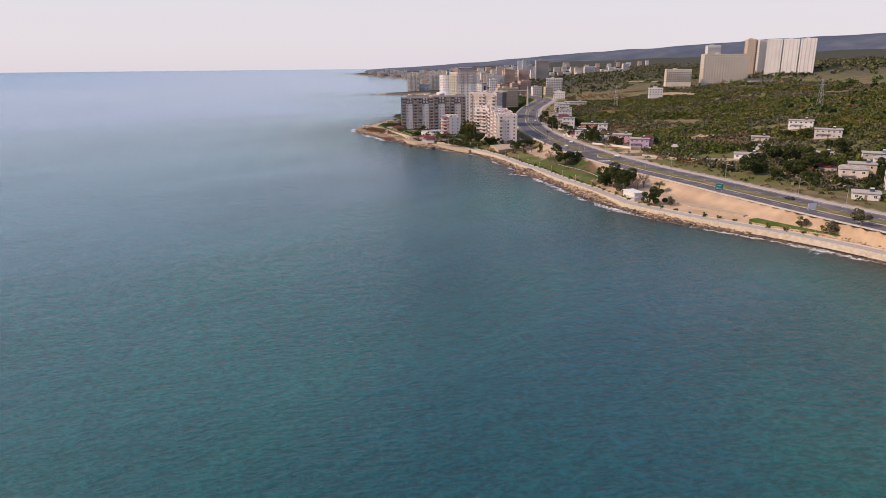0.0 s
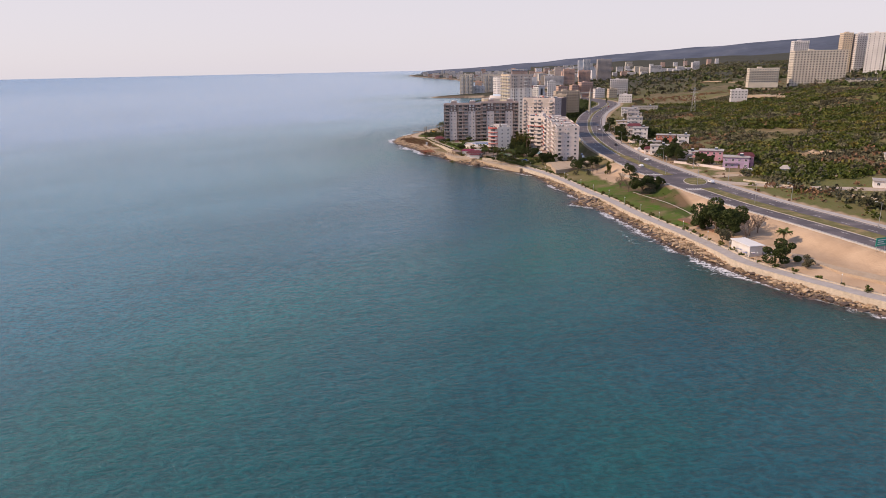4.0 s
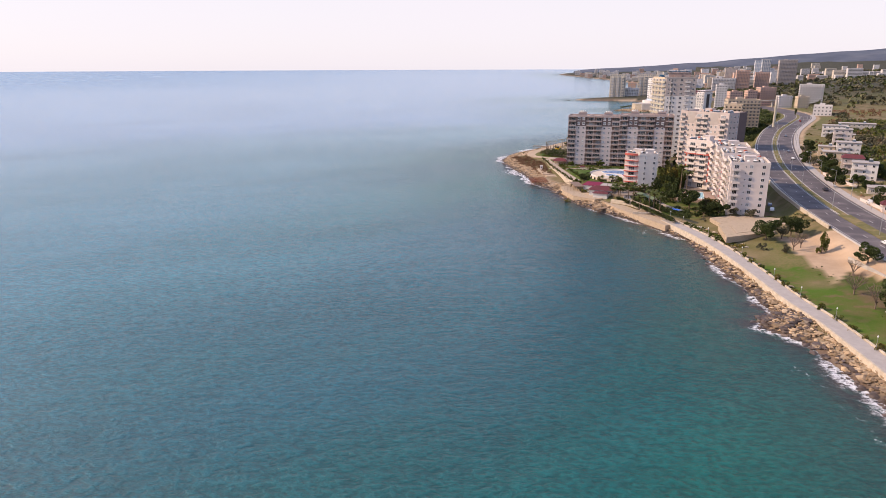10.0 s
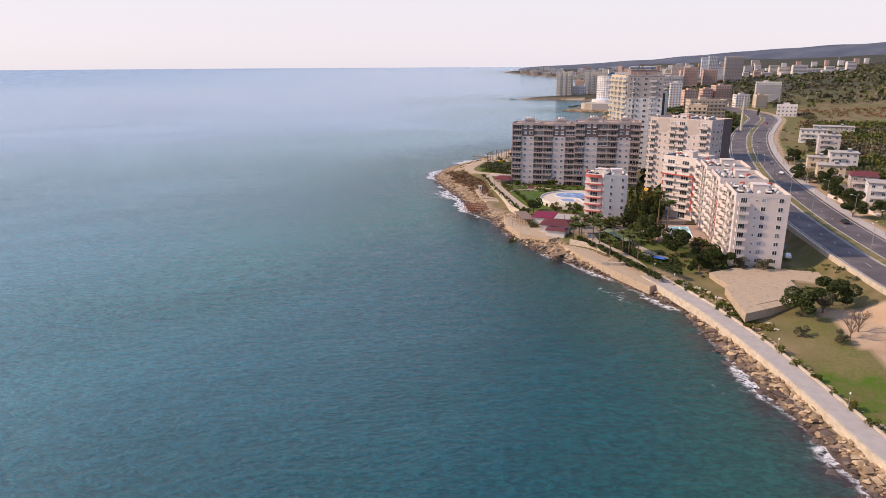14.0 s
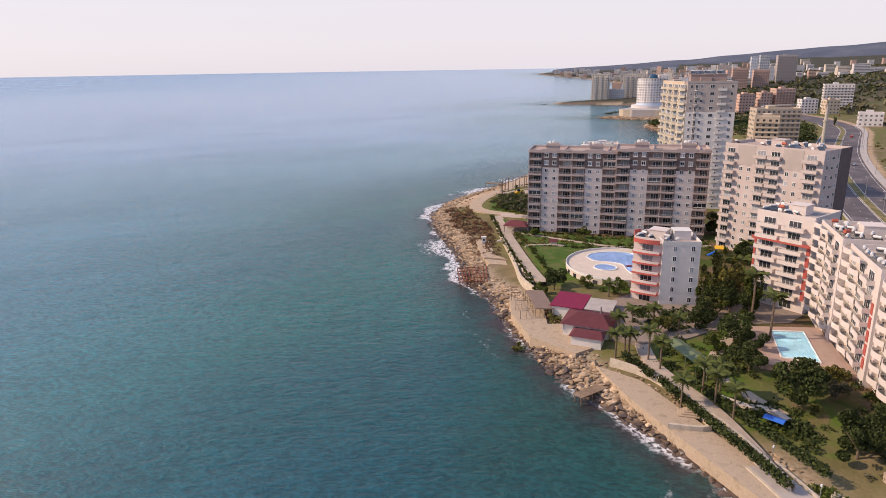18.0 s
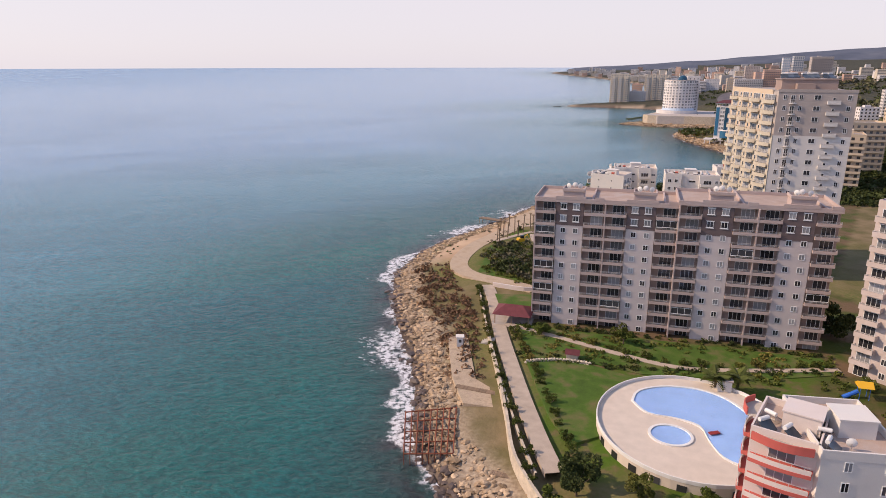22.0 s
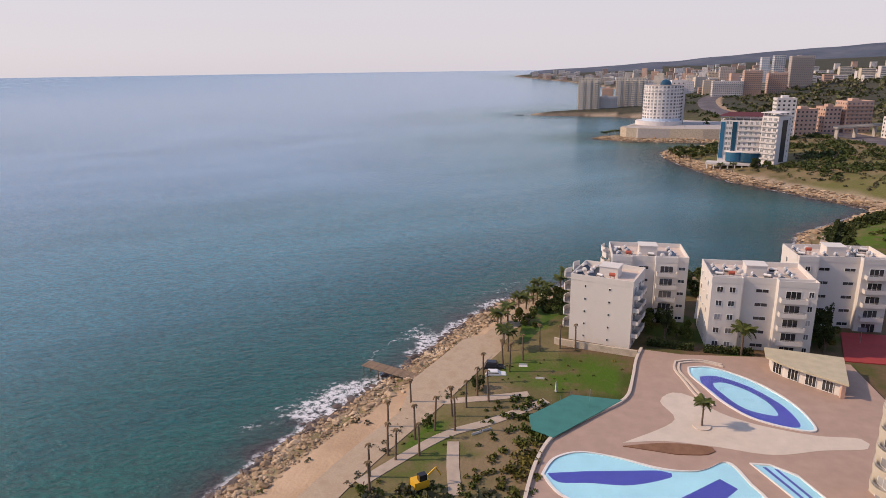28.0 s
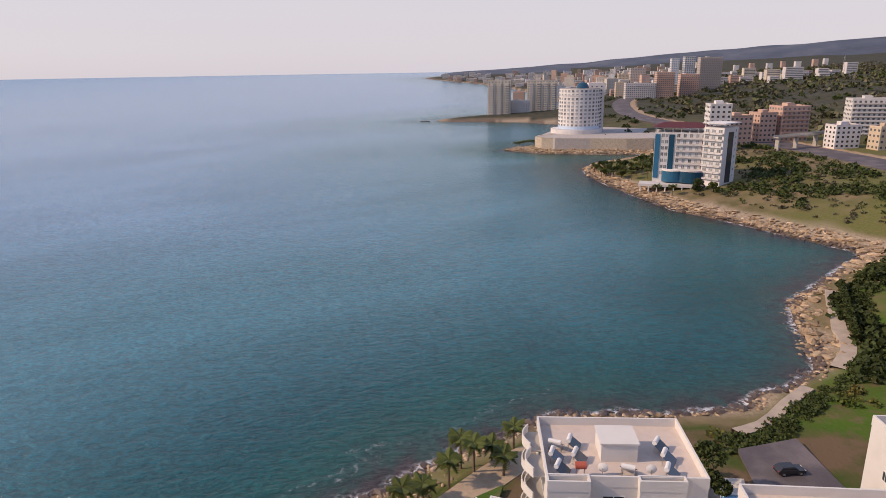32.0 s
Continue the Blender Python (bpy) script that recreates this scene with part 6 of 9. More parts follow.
def pool(label, pts, z, tiles=None, bands=(), coping=M_CANVAS):
    """A pool of still water in a raised coping, over its tiled floor."""
    ob = thing("swimming_pool", label, "swimming pool")
    if sum(a[0] * b[1] - b[0] * a[1] for a, b in zip(pts, pts[1:] + pts[:1])) < 0:
        pts = pts[::-1]
    part("coping", loop_band(grown(pts, 0.45), pts, z - 0.3, z + 0.22), coping, ob)
    part("tiled_floor", prism(bmesh.new(), grown(pts, 0.02), z - 0.2, z + 0.03), tiles or M_BLUETILE, ob)
    for k, (b, m) in enumerate(bands):
        if sum(p[0] * q[1] - q[0] * p[1] for p, q in zip(b, b[1:] + b[:1])) < 0:
            b = b[::-1]
        part("tile_pattern", prism(bmesh.new(), b, z + 0.03, z + 0.036 + 0.004 * k), m, ob, "mosaic figure on the pool floor")
    wat = part("pool_water", prism(bmesh.new(), grown(pts, 0.01), z + 0.10, z + 0.16), M_POOLWATER, ob)
    wat.visible_shadow = False
    return ob


M_LILACTILE = mat("periwinkle_pool_tiles", (0.26, 0.36, 0.62), 0.3, var=0.10, scale=0.4)
deck1 = oval(0.0, 588.5, 15.6, 17.0, 48)
slab_on("pool_terrace", deck1, 5.9, M_CREAMDECK, "raised cream oval pool terrace", thick=3.0)
part("terrace_rail", loop_band(grown(deck1, 0.05), grown(deck1, -0.12), 5.9, 6.5), M_CANVAS, None)
tagged(bpy.data.objects["terrace_rail"], "low white balustrade round the oval terrace", kind="structure")
kid = [(-9.5, 594), (-8.5, 598), (-4, 601), (2, 601.5), (6.5, 599), (9.5, 594), (11, 588), (10.5, 582), (7.5, 578.5), (4, 580), (2.2, 584.5), (1.2, 588.5), (-2.5, 590), (-7, 590.5)]
kid = [tuple(p) for p in spline(kid + kid[:1], 1.2)][:-1]
pool("blue kidney-shaped pool on the raised terrace", kid, 5.9, M_LILACTILE)
pool("small round paddling pool beside the large one", oval(-3.6, 584.2, 3.1, 2.9, 28), 5.9, M_LILACTILE)
slab_on("pool_terrace", [(28, 546), (29, 526), (46, 525), (45, 549)], 5.6, M_DECK, "tiled terrace round the straight pool", thick=2.2)
pool("pale straight-sided swimming pool before the white flats", [(34.2, 544), (41.0, 545), (40.5, 529), (33.6, 530)], 5.6)

deck3 = [(-33, 690), (-32.6, 706), (-31.5, 713), (-29.6, 717.8), (-18.2, 732.4), (-15.6, 749.6), (-14.2, 756), (-6, 755), (9, 757), (27, 757), (28, 742), (27, 690), (10, 688)]
slab_on("pool_terrace", deck3, 5.1, M_DECK, "wide rosy tiled pool terrace", thick=2.6)
slab_on("terrace_path", [tuple(p) for p in spline([(-19, 717.5), (-12, 719.5), (-4, 719.5), (4, 719), (12, 722), (19, 724), (19, 727), (12, 726.5), (4, 728), (-2, 731), (-6, 736), (-9.5, 737), (-12, 733), (-10, 727), (-15, 721)], 1.5)][:-1], 5.13, M_CREAMDECK, "cream curving path across the terrace", thick=0.2)
slab_on("planting_bed", [tuple(p) for p in spline([(-19, 716.4), (-12, 718.8), (-5, 719), (-6, 716.8), (-12, 715.6)], 1.5)][:-1], 5.25, M_SOIL, "bare brown planting bed", thick=0.3)
eye = [tuple(p) for p in spline([(-5.2, 748.3), (-1.5, 749.4), (3, 747.2), (7.2, 743.2), (10.8, 737.5), (12.4, 732), (12.2, 728), (8, 728.2), (3, 730.4), (-0.6, 735), (-3.2, 740.5), (-5.2, 745), (-5.2, 748.3)], 1.0)][:-1]
mx, my = 3.6, 738.8


def pulled(pts, f, cx=mx, cy=my, dx=0.0, dy=0.0):
    return [(cx + dx + (x - cx) * f, cy + dy + (y - cy) * f) for x, y in pts]


pool("almond-shaped pool with an ultramarine eye on its floor", eye, 5.1, None, ((pulled(eye, 0.80, dx=-0.2, dy=-1.5), M_NAVYTILE), (pulled(eye, 0.52, dx=-0.5, dy=-1.2), M_BLUETILE)))
kidB = [tuple(p) for p in spline([(-30.8, 706), (-29.4, 710.4), (-25.6, 713), (-20, 712.7), (-13.5, 711), (-8, 711.8), (-3.6, 715), (-1.2, 710), (0.2, 706), (-3, 700), (-11, 701), (-19, 700.5), (-27, 701.2), (-30.8, 706)], 1.0)][:-1]
pool("free-form pool with ultramarine waves on its floor", kidB, 5.1, None,
     (([tuple(p) for p in spline([(-30.4, 706.5), (-28.5, 704.6), (-24, 705.4), (-18, 706.2), (-12, 709.6), (-13.5, 710.8), (-19, 709.6), (-25, 708.2)], 1.0)][:-1], M_NAVYTILE),
      ([(-14, 702), (-8, 702), (-3.0, 708.6), (-5.2, 710.6)], M_NAVYTILE)))
pool("wedge-shaped lane pool beside the free-form one", [(0.2, 715.4), (3.0, 715.6), (6.2, 713.5), (8.6, 708.5), (9.0, 703), (7.0, 703)], 5.1, None,
     (([(1.6, 715.2), (2.2, 715.2), (8.0, 704), (7.5, 704)], M_NAVYTILE), ([(3.2, 715.1), (3.8, 714.9), (8.6, 705.5), (8.3, 705)], M_NAVYTILE)))
kerb_line = spline([(-33, 697), (-32.6, 706), (-31.5, 713), (-29.6, 717.8), (-24, 725), (-18.2, 732.4), (-16.6, 741), (-15.6, 749.6), (-14.2, 756)], 2)
strip("terrace_kerb", kerb_line, 0.55, 0.0, M_CREAMDECK, "pale raised edge of the pool terrace", zs=np.full(len(kerb_line), 5.55), thick=0.7)
for lab, off_ in (("stepped pale rim round the almond pool", 2.6), ("low outer step round the almond pool", 3.6)):
    rim_line = grown(eye, off_)[-14:] + grown(eye, off_)[:9]
    strip("terrace_step", [Vector(p_) for p_ in rim_line], 0.4, 0.0, M_CREAMDECK, lab, zs=np.full(len(rim_line), 5.36), thick=0.4)
slab_on("sports_court", [(26.7, 759.5), (38, 759.5), (46, 776), (31, 776)], 4.75, M_COURT, "red sports court with white lines", thick=0.5)
slab_on("car_park", [(10.5, 792), (24, 796), (22, 812), (11.5, 808)], 4.45, M_ASPHALT, "small asphalt car park behind the white houses", thick=0.6)
sp = spline([(14, 816), (19.5, 819.5), (25, 826), (34, 836)], 3)
strip("shore_path", sp, 2.4, 0.25, M_PATH, "tan paved shore path", thick=1.2)
sp = spline([(44, 845.5), (49.5, 853), (52, 859), (53.5, 866), (56.5, 874), (60, 884), (64.5, 895)], 3)
strip("shore_path", sp, 3.2, 0.25, M_PATH, "tan paved path between hedge and rocks", thick=1.2)

# shore terraces of the first garden
slab_on("stone_terrace", [(-28.5, 561), (-26, 549), (-19, 534.6), (-8, 527.8), (-4.6, 531.6), (-11, 545), (-16, 543.5), (-19, 557)], 2.9, M_TERRACE, "worn tan stone terrace above the rocks", thick=2.6)
slab_on("stone_terrace", [(-3.4, 523), (5.6, 518.4), (16.5, 503), (27, 487), (23, 482.5), (13, 496.5), (3, 511)], 2.75, M_TERRACE, "long worn stone terrace above the rocks", thick=2.4)
strip("terrace_wall", spline([(10, 501), (17, 502), (15.5, 508)], 2), 0.5, 0.9, M_STONE, "low stone wall on the shore terrace", thick=1.6, zs=np.full(len(spline([(10, 501), (17, 502), (15.5, 508)], 2)), 2.75))
slab_on("stone_terrace", [(-47.5, 622), (-40, 600), (-34.5, 596), (-33, 590), (-40, 590), (-45, 600), (-51, 618)], 2.9, M_TERRACE, "broken concrete bathing terrace", thick=2.4)
strip("terrace_wall", spline([(-20.5, 562), (-27, 573), (-31, 586), (-36, 602), (-41, 617)], 3), 0.5, 1.0, M_STONE, "pale stone wall above the shore", thick=3.0, zs=np.full(len(spline([(-20.5, 562), (-27, 573), (-31, 586), (-36, 602), (-41, 617)], 3)), 4.0))

# paved walk, stone walls and steps behind the shore terrace
sp = spline([(24.5, 492.5), (21.5, 500), (18, 507), (10.5, 519), (7.5, 526), (5.5, 537), (3, 548), (6, 558)], 3)
strip("garden_path", sp, 3.0, 0.0, M_PATH, "paved walk behind the shore hedge", zs=np.minimum(4.25, 3.0 + 0.18 * np.arange(len(sp))), thick=1.4)
sp = spline([(26.8, 486.9), (21.8, 498.2), (15.6, 508.6), (7.8, 519.3), (-0.5, 524.5)], 3)
strip("terrace_wall", sp, 0.5, 0.0, M_STONE, "rough stone wall behind the shore terrace", zs=np.full(len(sp), 4.2), thick=3.0)
sp = spline([(19.5, 512), (24.2, 509.4), (27.6, 509.3), (30, 506)], 2)
strip("garden_path", sp, 1.4, 0.0, M_CREAMDECK, "narrow cream path across the lawn", zs=np.full(len(sp), 4.42), thick=0.5)
stairs = thing("terrace_steps", "rough stone steps on the shore terrace", "steps")
for k in range(5):
    part("step", box(bmesh.new(), 12.0 + 0.5 * k, 15.6 - 0.2 * k, 505.4 + 0.45 * k, 508.0, 2.75 + 0.24 * k, 2.99 + 0.24 * k), M_TERRACE, stairs)

slab_on("pool_terrace", [(-0.6, 778.5), (5.6, 778.5), (9.6, 799.5), (3.0, 799.5)], 4.75, M_CREAMDECK, "cream terrace of the small house pool", thick=1.2)
pool("narrow blue pool between the white houses", [(1.9, 780.6), (4.0, 780.6), (7.8, 795.2), (5.0, 795.2)], 4.75)


# ---- plants and rocks ----
def quads_mesh(name, centers, size, seed, mats, flat=0.0, droop=0.0):
    """Leaf clumps: small bent quads turned every way round the given centres."""
    g = np.random.default_rng(seed)
    n = len(centers)
    a, b = g.normal(size=(n, 3)), g.normal(size=(n, 3))
    a[:, 2] *= 1 - flat
    a /= np.linalg.norm(a, axis=1, keepdims=True)
    b -= a * (a * b).sum(1, keepdims=True)
    b /= np.linalg.norm(b, axis=1, keepdims=True) + 1e-9
    s = (np.asarray(size) * g.uniform(0.6, 1.3, n))[:, None]
    c = np.asarray(centers)
    co = np.stack([c - a * s - b * s * 0.55, c + a * s * 0.9 - b * s * 0.7, c + a * s + b * s * 0.6, c - a * s * 0.8 + b * s * 0.75], 1).reshape(-1, 3)
    me = bpy.data.meshes.new(name)
    me.vertices.add(4 * n)
    me.vertices.foreach_set("co", co.astype(np.float32).ravel())
    me.loops.add(4 * n)
    me.loops.foreach_set("vertex_index", np.arange(4 * n, dtype=np.int32))
    me.polygons.add(n)
    me.polygons.foreach_set("loop_start", np.arange(0, 4 * n, 4, dtype=np.int32))
    me.update(calc_edges=True)
    for m in mats:
        me.materials.append(m)
    return me


def crown_points(g, n, rx, rz, lobes=11):
    """Points near the skin of several overlapping lobes, with gaps between."""
    cent = g.normal(size=(lobes, 3)) * (0.46 * rx, 0.46 * rx, 0.40 * rz)
    rad = g.uniform(0.25, 0.55, lobes)
    k = g.integers(0, lobes, n)
    d = g.normal(size=(n, 3))
    d /= np.linalg.norm(d, axis=1, keepdims=True)
    r = rad[k] * g.uniform(0.55, 1.0, n) ** 0.5
    return cent[k] + d * r[:, None] * (rx, rx, rz)


TREES = {}


def tree_meshes(kind, seed, rx, rz, trunk, n, leaf, mat_leaf):
    if (kind, seed) not in TREES:
        g = np.random.default_rng(seed + 100)
        pts = crown_points(g, n, rx, rz)
        pts[:, 2] += trunk + rz * 0.75
        crown = quads_mesh("crown", pts, leaf, seed, (mat_leaf,))
        bm = bmesh.new()
        tube(bm, (0, 0, -0.3), (0.1, 0, trunk), 0.24, 0.16, 7)
        for k in range(5):
            a = k * 1.26 + seed
            tube(bm, (0.1, 0, trunk - 0.3), (math.cos(a) * rx * 0.55, math.sin(a) * rx * 0.55, trunk + rz * 0.8), 0.12, 0.04, 5)
        TREES[kind, seed] = mesh_of("trunk", bm, M_BARK), crown
    return TREES[kind, seed]


def tree(label, x, y, kind="round", size=1.0, seed=0, z=None, name="tree"):
    spec = {"round": (2.6, 2.2, 1.4, 2600, 0.16, M_LEAF), "dark": (3.4, 2.6, 1.6, 4200, 0.17, M_LEAFDK), "bush": (1.4, 1.1, 0.15, 900, 0.12, M_LEAF),
            "olive": (2.2, 1.8, 1.2, 2200, 0.13, M_OLIVE), "tall": (1.6, 3.8, 1.4, 2600, 0.15, M_LEAF), "cypress": (0.8, 3.2, 0.6, 700, 0.18, M_LEAFDK)}[kind]
    tr, cr = tree_meshes(kind, seed % 4, *spec)
    zz = ground_at(x, y) if z is None else z
    ob = thing(name, label, "bush" if kind == "bush" else "tree", pose(x, y, zz, 0, 0, (x * 37 + y * 11) % 360) @ Matrix.Diagonal((size, size, size, 1)))
    part("trunk", tr, parent=ob)
    part("crown", cr, parent=ob)
    return ob


def bare_tree(label, x, y, size=1.0):
    def make(bm):
        g = random.Random(5)
        tube(bm, (0, 0, -0.3), (0, 0, 1.3), 0.2, 0.15, 6)
        for k in range(9):
            a, r = k * 0.7, g.uniform(1.2, 2.2)
            p = (math.cos(a) * r * 0.5, math.sin(a) * r * 0.5, 2.2 + g.uniform(0, 0.8))
            tube(bm, (0, 0, 1.1), p, 0.1, 0.06, 4, caps=False)
            for j in range(5):
                b = a + g.uniform(-0.9, 0.9)
                q = (p[0] + math.cos(b) * g.uniform(0.5, 1.1), p[1] + math.sin(b) * g.uniform(0.5, 1.1), p[2] + g.uniform(0.4, 1.4))
                tube(bm, p, q, 0.055, 0.025, 3, caps=False)
                for i in range(4):
                    tube(bm, q, (q[0] + g.uniform(-0.6, 0.6), q[1] + g.uniform(-0.6, 0.6), q[2] + g.uniform(0.1, 0.8)), 0.03, 0.012, 3, caps=False)
        return bm
    ob = thing("bare_tree", label, "tree", pose(x, y, ground_at(x, y), 0, 0, (x * 31) % 360) @ Matrix.Diagonal((size, size, size, 1)))
    part("branchwork", shared(("branchwork",), make, M_TWIG), parent=ob)
    return ob


def leafy_frond(bm, bend, long):
    """Midrib with separate narrow leaflets on both sides."""
    n = 11
    pts = [Vector((long * (k / n) * (1 - 0.15 * k / n), 0, long * (0.42 * k / n - bend * (k / n) ** 2))) for k in range(n + 1)]
    for k in range(n):
        tube(bm, pts[k], pts[k + 1], 0.035, 0.025, 3, caps=False)
        if k < 2:
            continue
        lw = long * 0.30 * math.sin(math.pi * (0.15 + 0.8 * k / n))
        for s in (-1, 1):
            tip = pts[k] + Vector((lw * 0.55, s * lw, -lw * 0.35))
            w = Vector((0.17, 0, 0))
            bm.faces.new([bm.verts.new(p) for p in (pts[k] - w, pts[k] + w, tip + w * 0.3, tip - w * 0.3)])
    return bm


def palm(label, x, y, high=5.0, size=1.0, seed=0, z=None, sparse=False, lean=0.0, far=False):
    zz = ground_at(x, y) if z is None else z
    ob = thing("palm_tree", label, "palm", pose(x, y, zz, lean, 0, (x * 53 + y * 29) % 360) @ Matrix.Diagonal((size, size, size, 1)))
    hk = round(high * 2) / 2

    def trunk(bm):
        for k in range(6):
            tube(bm, (0, 0, hk * k / 6 - 0.2), (0, 0, hk * (k + 1) / 6 - 0.2), 0.24 - 0.012 * k, 0.20 - 0.012 * k, 7, caps=False)
        return bm
    part("trunk", shared(("trunk", hk), trunk, M_BARK), parent=ob)
    if sparse:
        rings = ((1.15, 5),)
    else:
        rings = ((0.2, 6), (0.55, 8), (0.95, 7))
    def joined(bm):
        for bend, m in rings:
            fm = shared(("frond", 1.5 if sparse else bend, "s" if sparse else "l"), lambda b_: leafy_frond(b_, 1.5 if sparse else bend, 0.62 if sparse else 2.5), M_PALMDRY if sparse else M_PALM)
            for k in range(m):
                n0 = len(bm.verts)
                bm.from_mesh(fm)
                bm.verts.ensure_lookup_table()
                bmesh.ops.transform(bm, matrix=pose(0, 0, hk - 0.1, 0, -12 + 9 * (k % 3), 360 * k / m + 170 * bend), verts=bm.verts[n0:])
        return bm
    if sparse or far:
        part("crown", shared(("crown", hk, sparse), joined, M_PALMDRY if sparse else M_PALM), parent=ob)
        rings = ()
    for bend, m in rings:
        for k in range(m):
            bd = bend if not sparse else 0.5
            me = shared(("frond", bd, "s" if sparse else "l"), lambda bm: leafy_frond(bm, bd, 1.3 if sparse else 2.5), M_PALM)
            part("frond", me, parent=ob, at=pose(0, 0, hk - 0.1, 0, -12 + 9 * (k % 3), 360 * k / m + 17 * bend * 10 + seed * 20))
    if not sparse:
        sk = shared(("skirt",), lambda bm: tube(bm, (0, 0, -1.0), (0, 0, 0.1), 0.30, 0.5, 9), M_PALMDRY)
        part("dry_skirt", sk, parent=ob, at=pose(0, 0, hk - 0.15))
    return ob


def scatter(name, label, material, spots, radius, per, leaf, seed, squash=0.75):
    """Uncountable shrubs as one object: each spot gets a lobed heap of leaf clumps."""
    g = np.random.default_rng(seed)
    x, y = spots[:, 0], spots[:, 1]
    z = height(x, y)
    r = radius * g.uniform(0.55, 1.35, len(x))
    k = np.repeat(np.arange(len(x)), per)
    d = g.normal(size=(len(k), 3))
    d /= np.linalg.norm(d, axis=1, keepdims=True)
    d[:, 2] = np.abs(d[:, 2])
    rad = r[k] * g.uniform(0.5, 1.0, len(k))
    lump = 1 + 0.25 * np.sin(d[:, 0] * 4 + k) * np.cos(d[:, 1] * 4 - k)
    c = np.stack([x[k], y[k], z[k] + 0.15 * r[k]], 1) + d * (rad * lump)[:, None] * (1, 1, squash)
    ob = new(name, quads_mesh(name, c, leaf * r[k] / radius, seed, (material,)))
    return tagged(ob, label, kind="stuff")


def spread(seed, n, x0, x1, y0, y1, keep):
    g = np.random.default_rng(seed)
    p = np.stack([g.uniform(x0, x1, n), g.uniform(y0, y1, n)], 1)
    return p[keep(p[:, 0], p[:, 1])]


HOUSES = [(112, 500, 12), (120, 478, 11), (134, 470, 15), (138, 442, 16), (119, 580, 14), (133, 556, 16), (124, 652, 14), (153, 780, 16), (262, 465, 14), (256, 421, 16), (180, 372, 14), (221, 441, 10)]


def clear_of(x, y):
    ok = np.ones(np.shape(x), bool)
    for hx, hy, r in HOUSES:
        ok &= np.hypot(x - hx, y - hy) > r * 0.8
    return ok


def east_of_road(x, y, lo=24, hi=1e9):
    d, along = line_dist(x, y, ROAD_LINE)
    rx = np.interp(along, ROAD_ALONG, [p[0] for p in ROAD_LINE])
    return (x > rx) & (d > lo) & (d < hi)


FIELD = [(195, 905), (270, 930), (345, 1010), (350, 1130), (230, 1100)]
scatter("olive_scrub", "grey-green olive scrub covering the hillside", M_OLIVE,
        spread(1, 15000, 120, 470, 180, 1000, lambda x, y: east_of_road(x, y, 34) & clear_of(x, y) & ~inside(x, y, FIELD) & (wobble(x, y, 35) > -0.45)), 2.4, 26, 0.55, 1)
scatter("green_scrub", "dark green bushes and citrus trees on the hillside", M_LEAF,
        spread(2, 11500, 120, 430, 330, 900, lambda x, y: east_of_road(x, y, 40) & clear_of(x, y) & ~inside(x, y, FIELD) & (wobble(x, y, 60, 1) > -0.25)), 2.9, 32, 0.55, 2)
scatter("dry_scrub", "brownish winter scrub between the trees", M_SCRUB,
        spread(3, 5200, 120, 480, 180, 1100, lambda x, y: east_of_road(x, y, 26) & clear_of(x, y) & (wobble(x, y, 45, 2) > 0.15)), 2.3, 20, 0.5, 3)
scatter("far_scrub", "dark scrub and trees on the far slopes", M_OLIVE,
        spread(4, 7500, 140, 1500, 950, 2900, lambda x, y: east_of_road(x, y, 45) & ~inside(x, y, FIELD) & (wobble(x, y, 120, 1) > -0.6)), 5.0, 11, 1.7, 4)
scatter("far_scrub", "dark trees over the right-hand slopes", M_LEAFDK,
        spread(5, 3600, 300, 1700, 400, 2400, lambda x, y: east_of_road(x, y, 200) & (wobble(x, y, 90, 3) > -0.3)), 5.0, 11, 1.7, 5)
scatter("verge_scrub", "dry weeds and low bushes beside the road", M_SCRUB,
        spread(6, 700, 90, 190, 180, 700, lambda x, y: east_of_road(x, y, 17, 34) & clear_of(x, y)), 0.8, 14, 0.26, 6)
scatter("verge_scrub", "green bushes behind the roadside", M_LEAF,
        spread(7, 520, 90, 190, 180, 900, lambda x, y: east_of_road(x, y, 20, 40) & clear_of(x, y)), 1.5, 22, 0.36, 7)
scatter("headland_scrub", "dark rounded bushes on the stony headland", M_LEAFDK,
        spread(8, 1500, 50, 165, 925, 1160, lambda x, y: (shore(x, y) > 24) & ~east_of_road(x, y, 0) & (line_dist(x, y, ROAD_LINE)[0] > 18) & (np.hypot(x - 62, y - 1062) > 34) & (wobble(x, y, 22) > -0.25)), 2.3, 26, 0.55, 8)
scatter("headland_scrub", "green low growth on the stony headland", M_OLIVE,
        spread(9, 900, 50, 165, 925, 1160, lambda x, y: (shore(x, y) > 17) & ~east_of_road(x, y, 0) & (line_dist(x, y, ROAD_LINE)[0] > 16) & (np.hypot(x - 62, y - 1062) > 30)), 1.3, 18, 0.4, 9)
scatter("garden_thicket", "dense dark green garden growth", M_LEAFDK,
        spread(10, 1500, 40, 130, 800, 935, lambda x, y: (shore(x, y) > 9) & (line_dist(x, y, ROAD_LINE)[0] > 16) & (np.hypot(x - 30, y - 786) > 22) & ~inside(x, y, [(30, 815), (58, 852), (66, 885), (88, 900), (100, 880), (60, 812)])), 2.6, 40, 0.5, 10)
HEDGE_LINE = [(10, 810), (18, 814), (25, 821), (33, 830), (42, 838.5), (50, 846), (57, 855), (60, 866), (63.5, 876), (68, 888)]
scatter("garden_thicket", "thick dark hedge along the shore path", M_LEAFDK,
        spread(41, 5200, 4, 76, 800, 895, lambda x, y: (line_dist(x, y, HEDGE_LINE)[0] < 2.4) & (shore(x, y) > 6)), 1.0, 40, 0.2, 41)
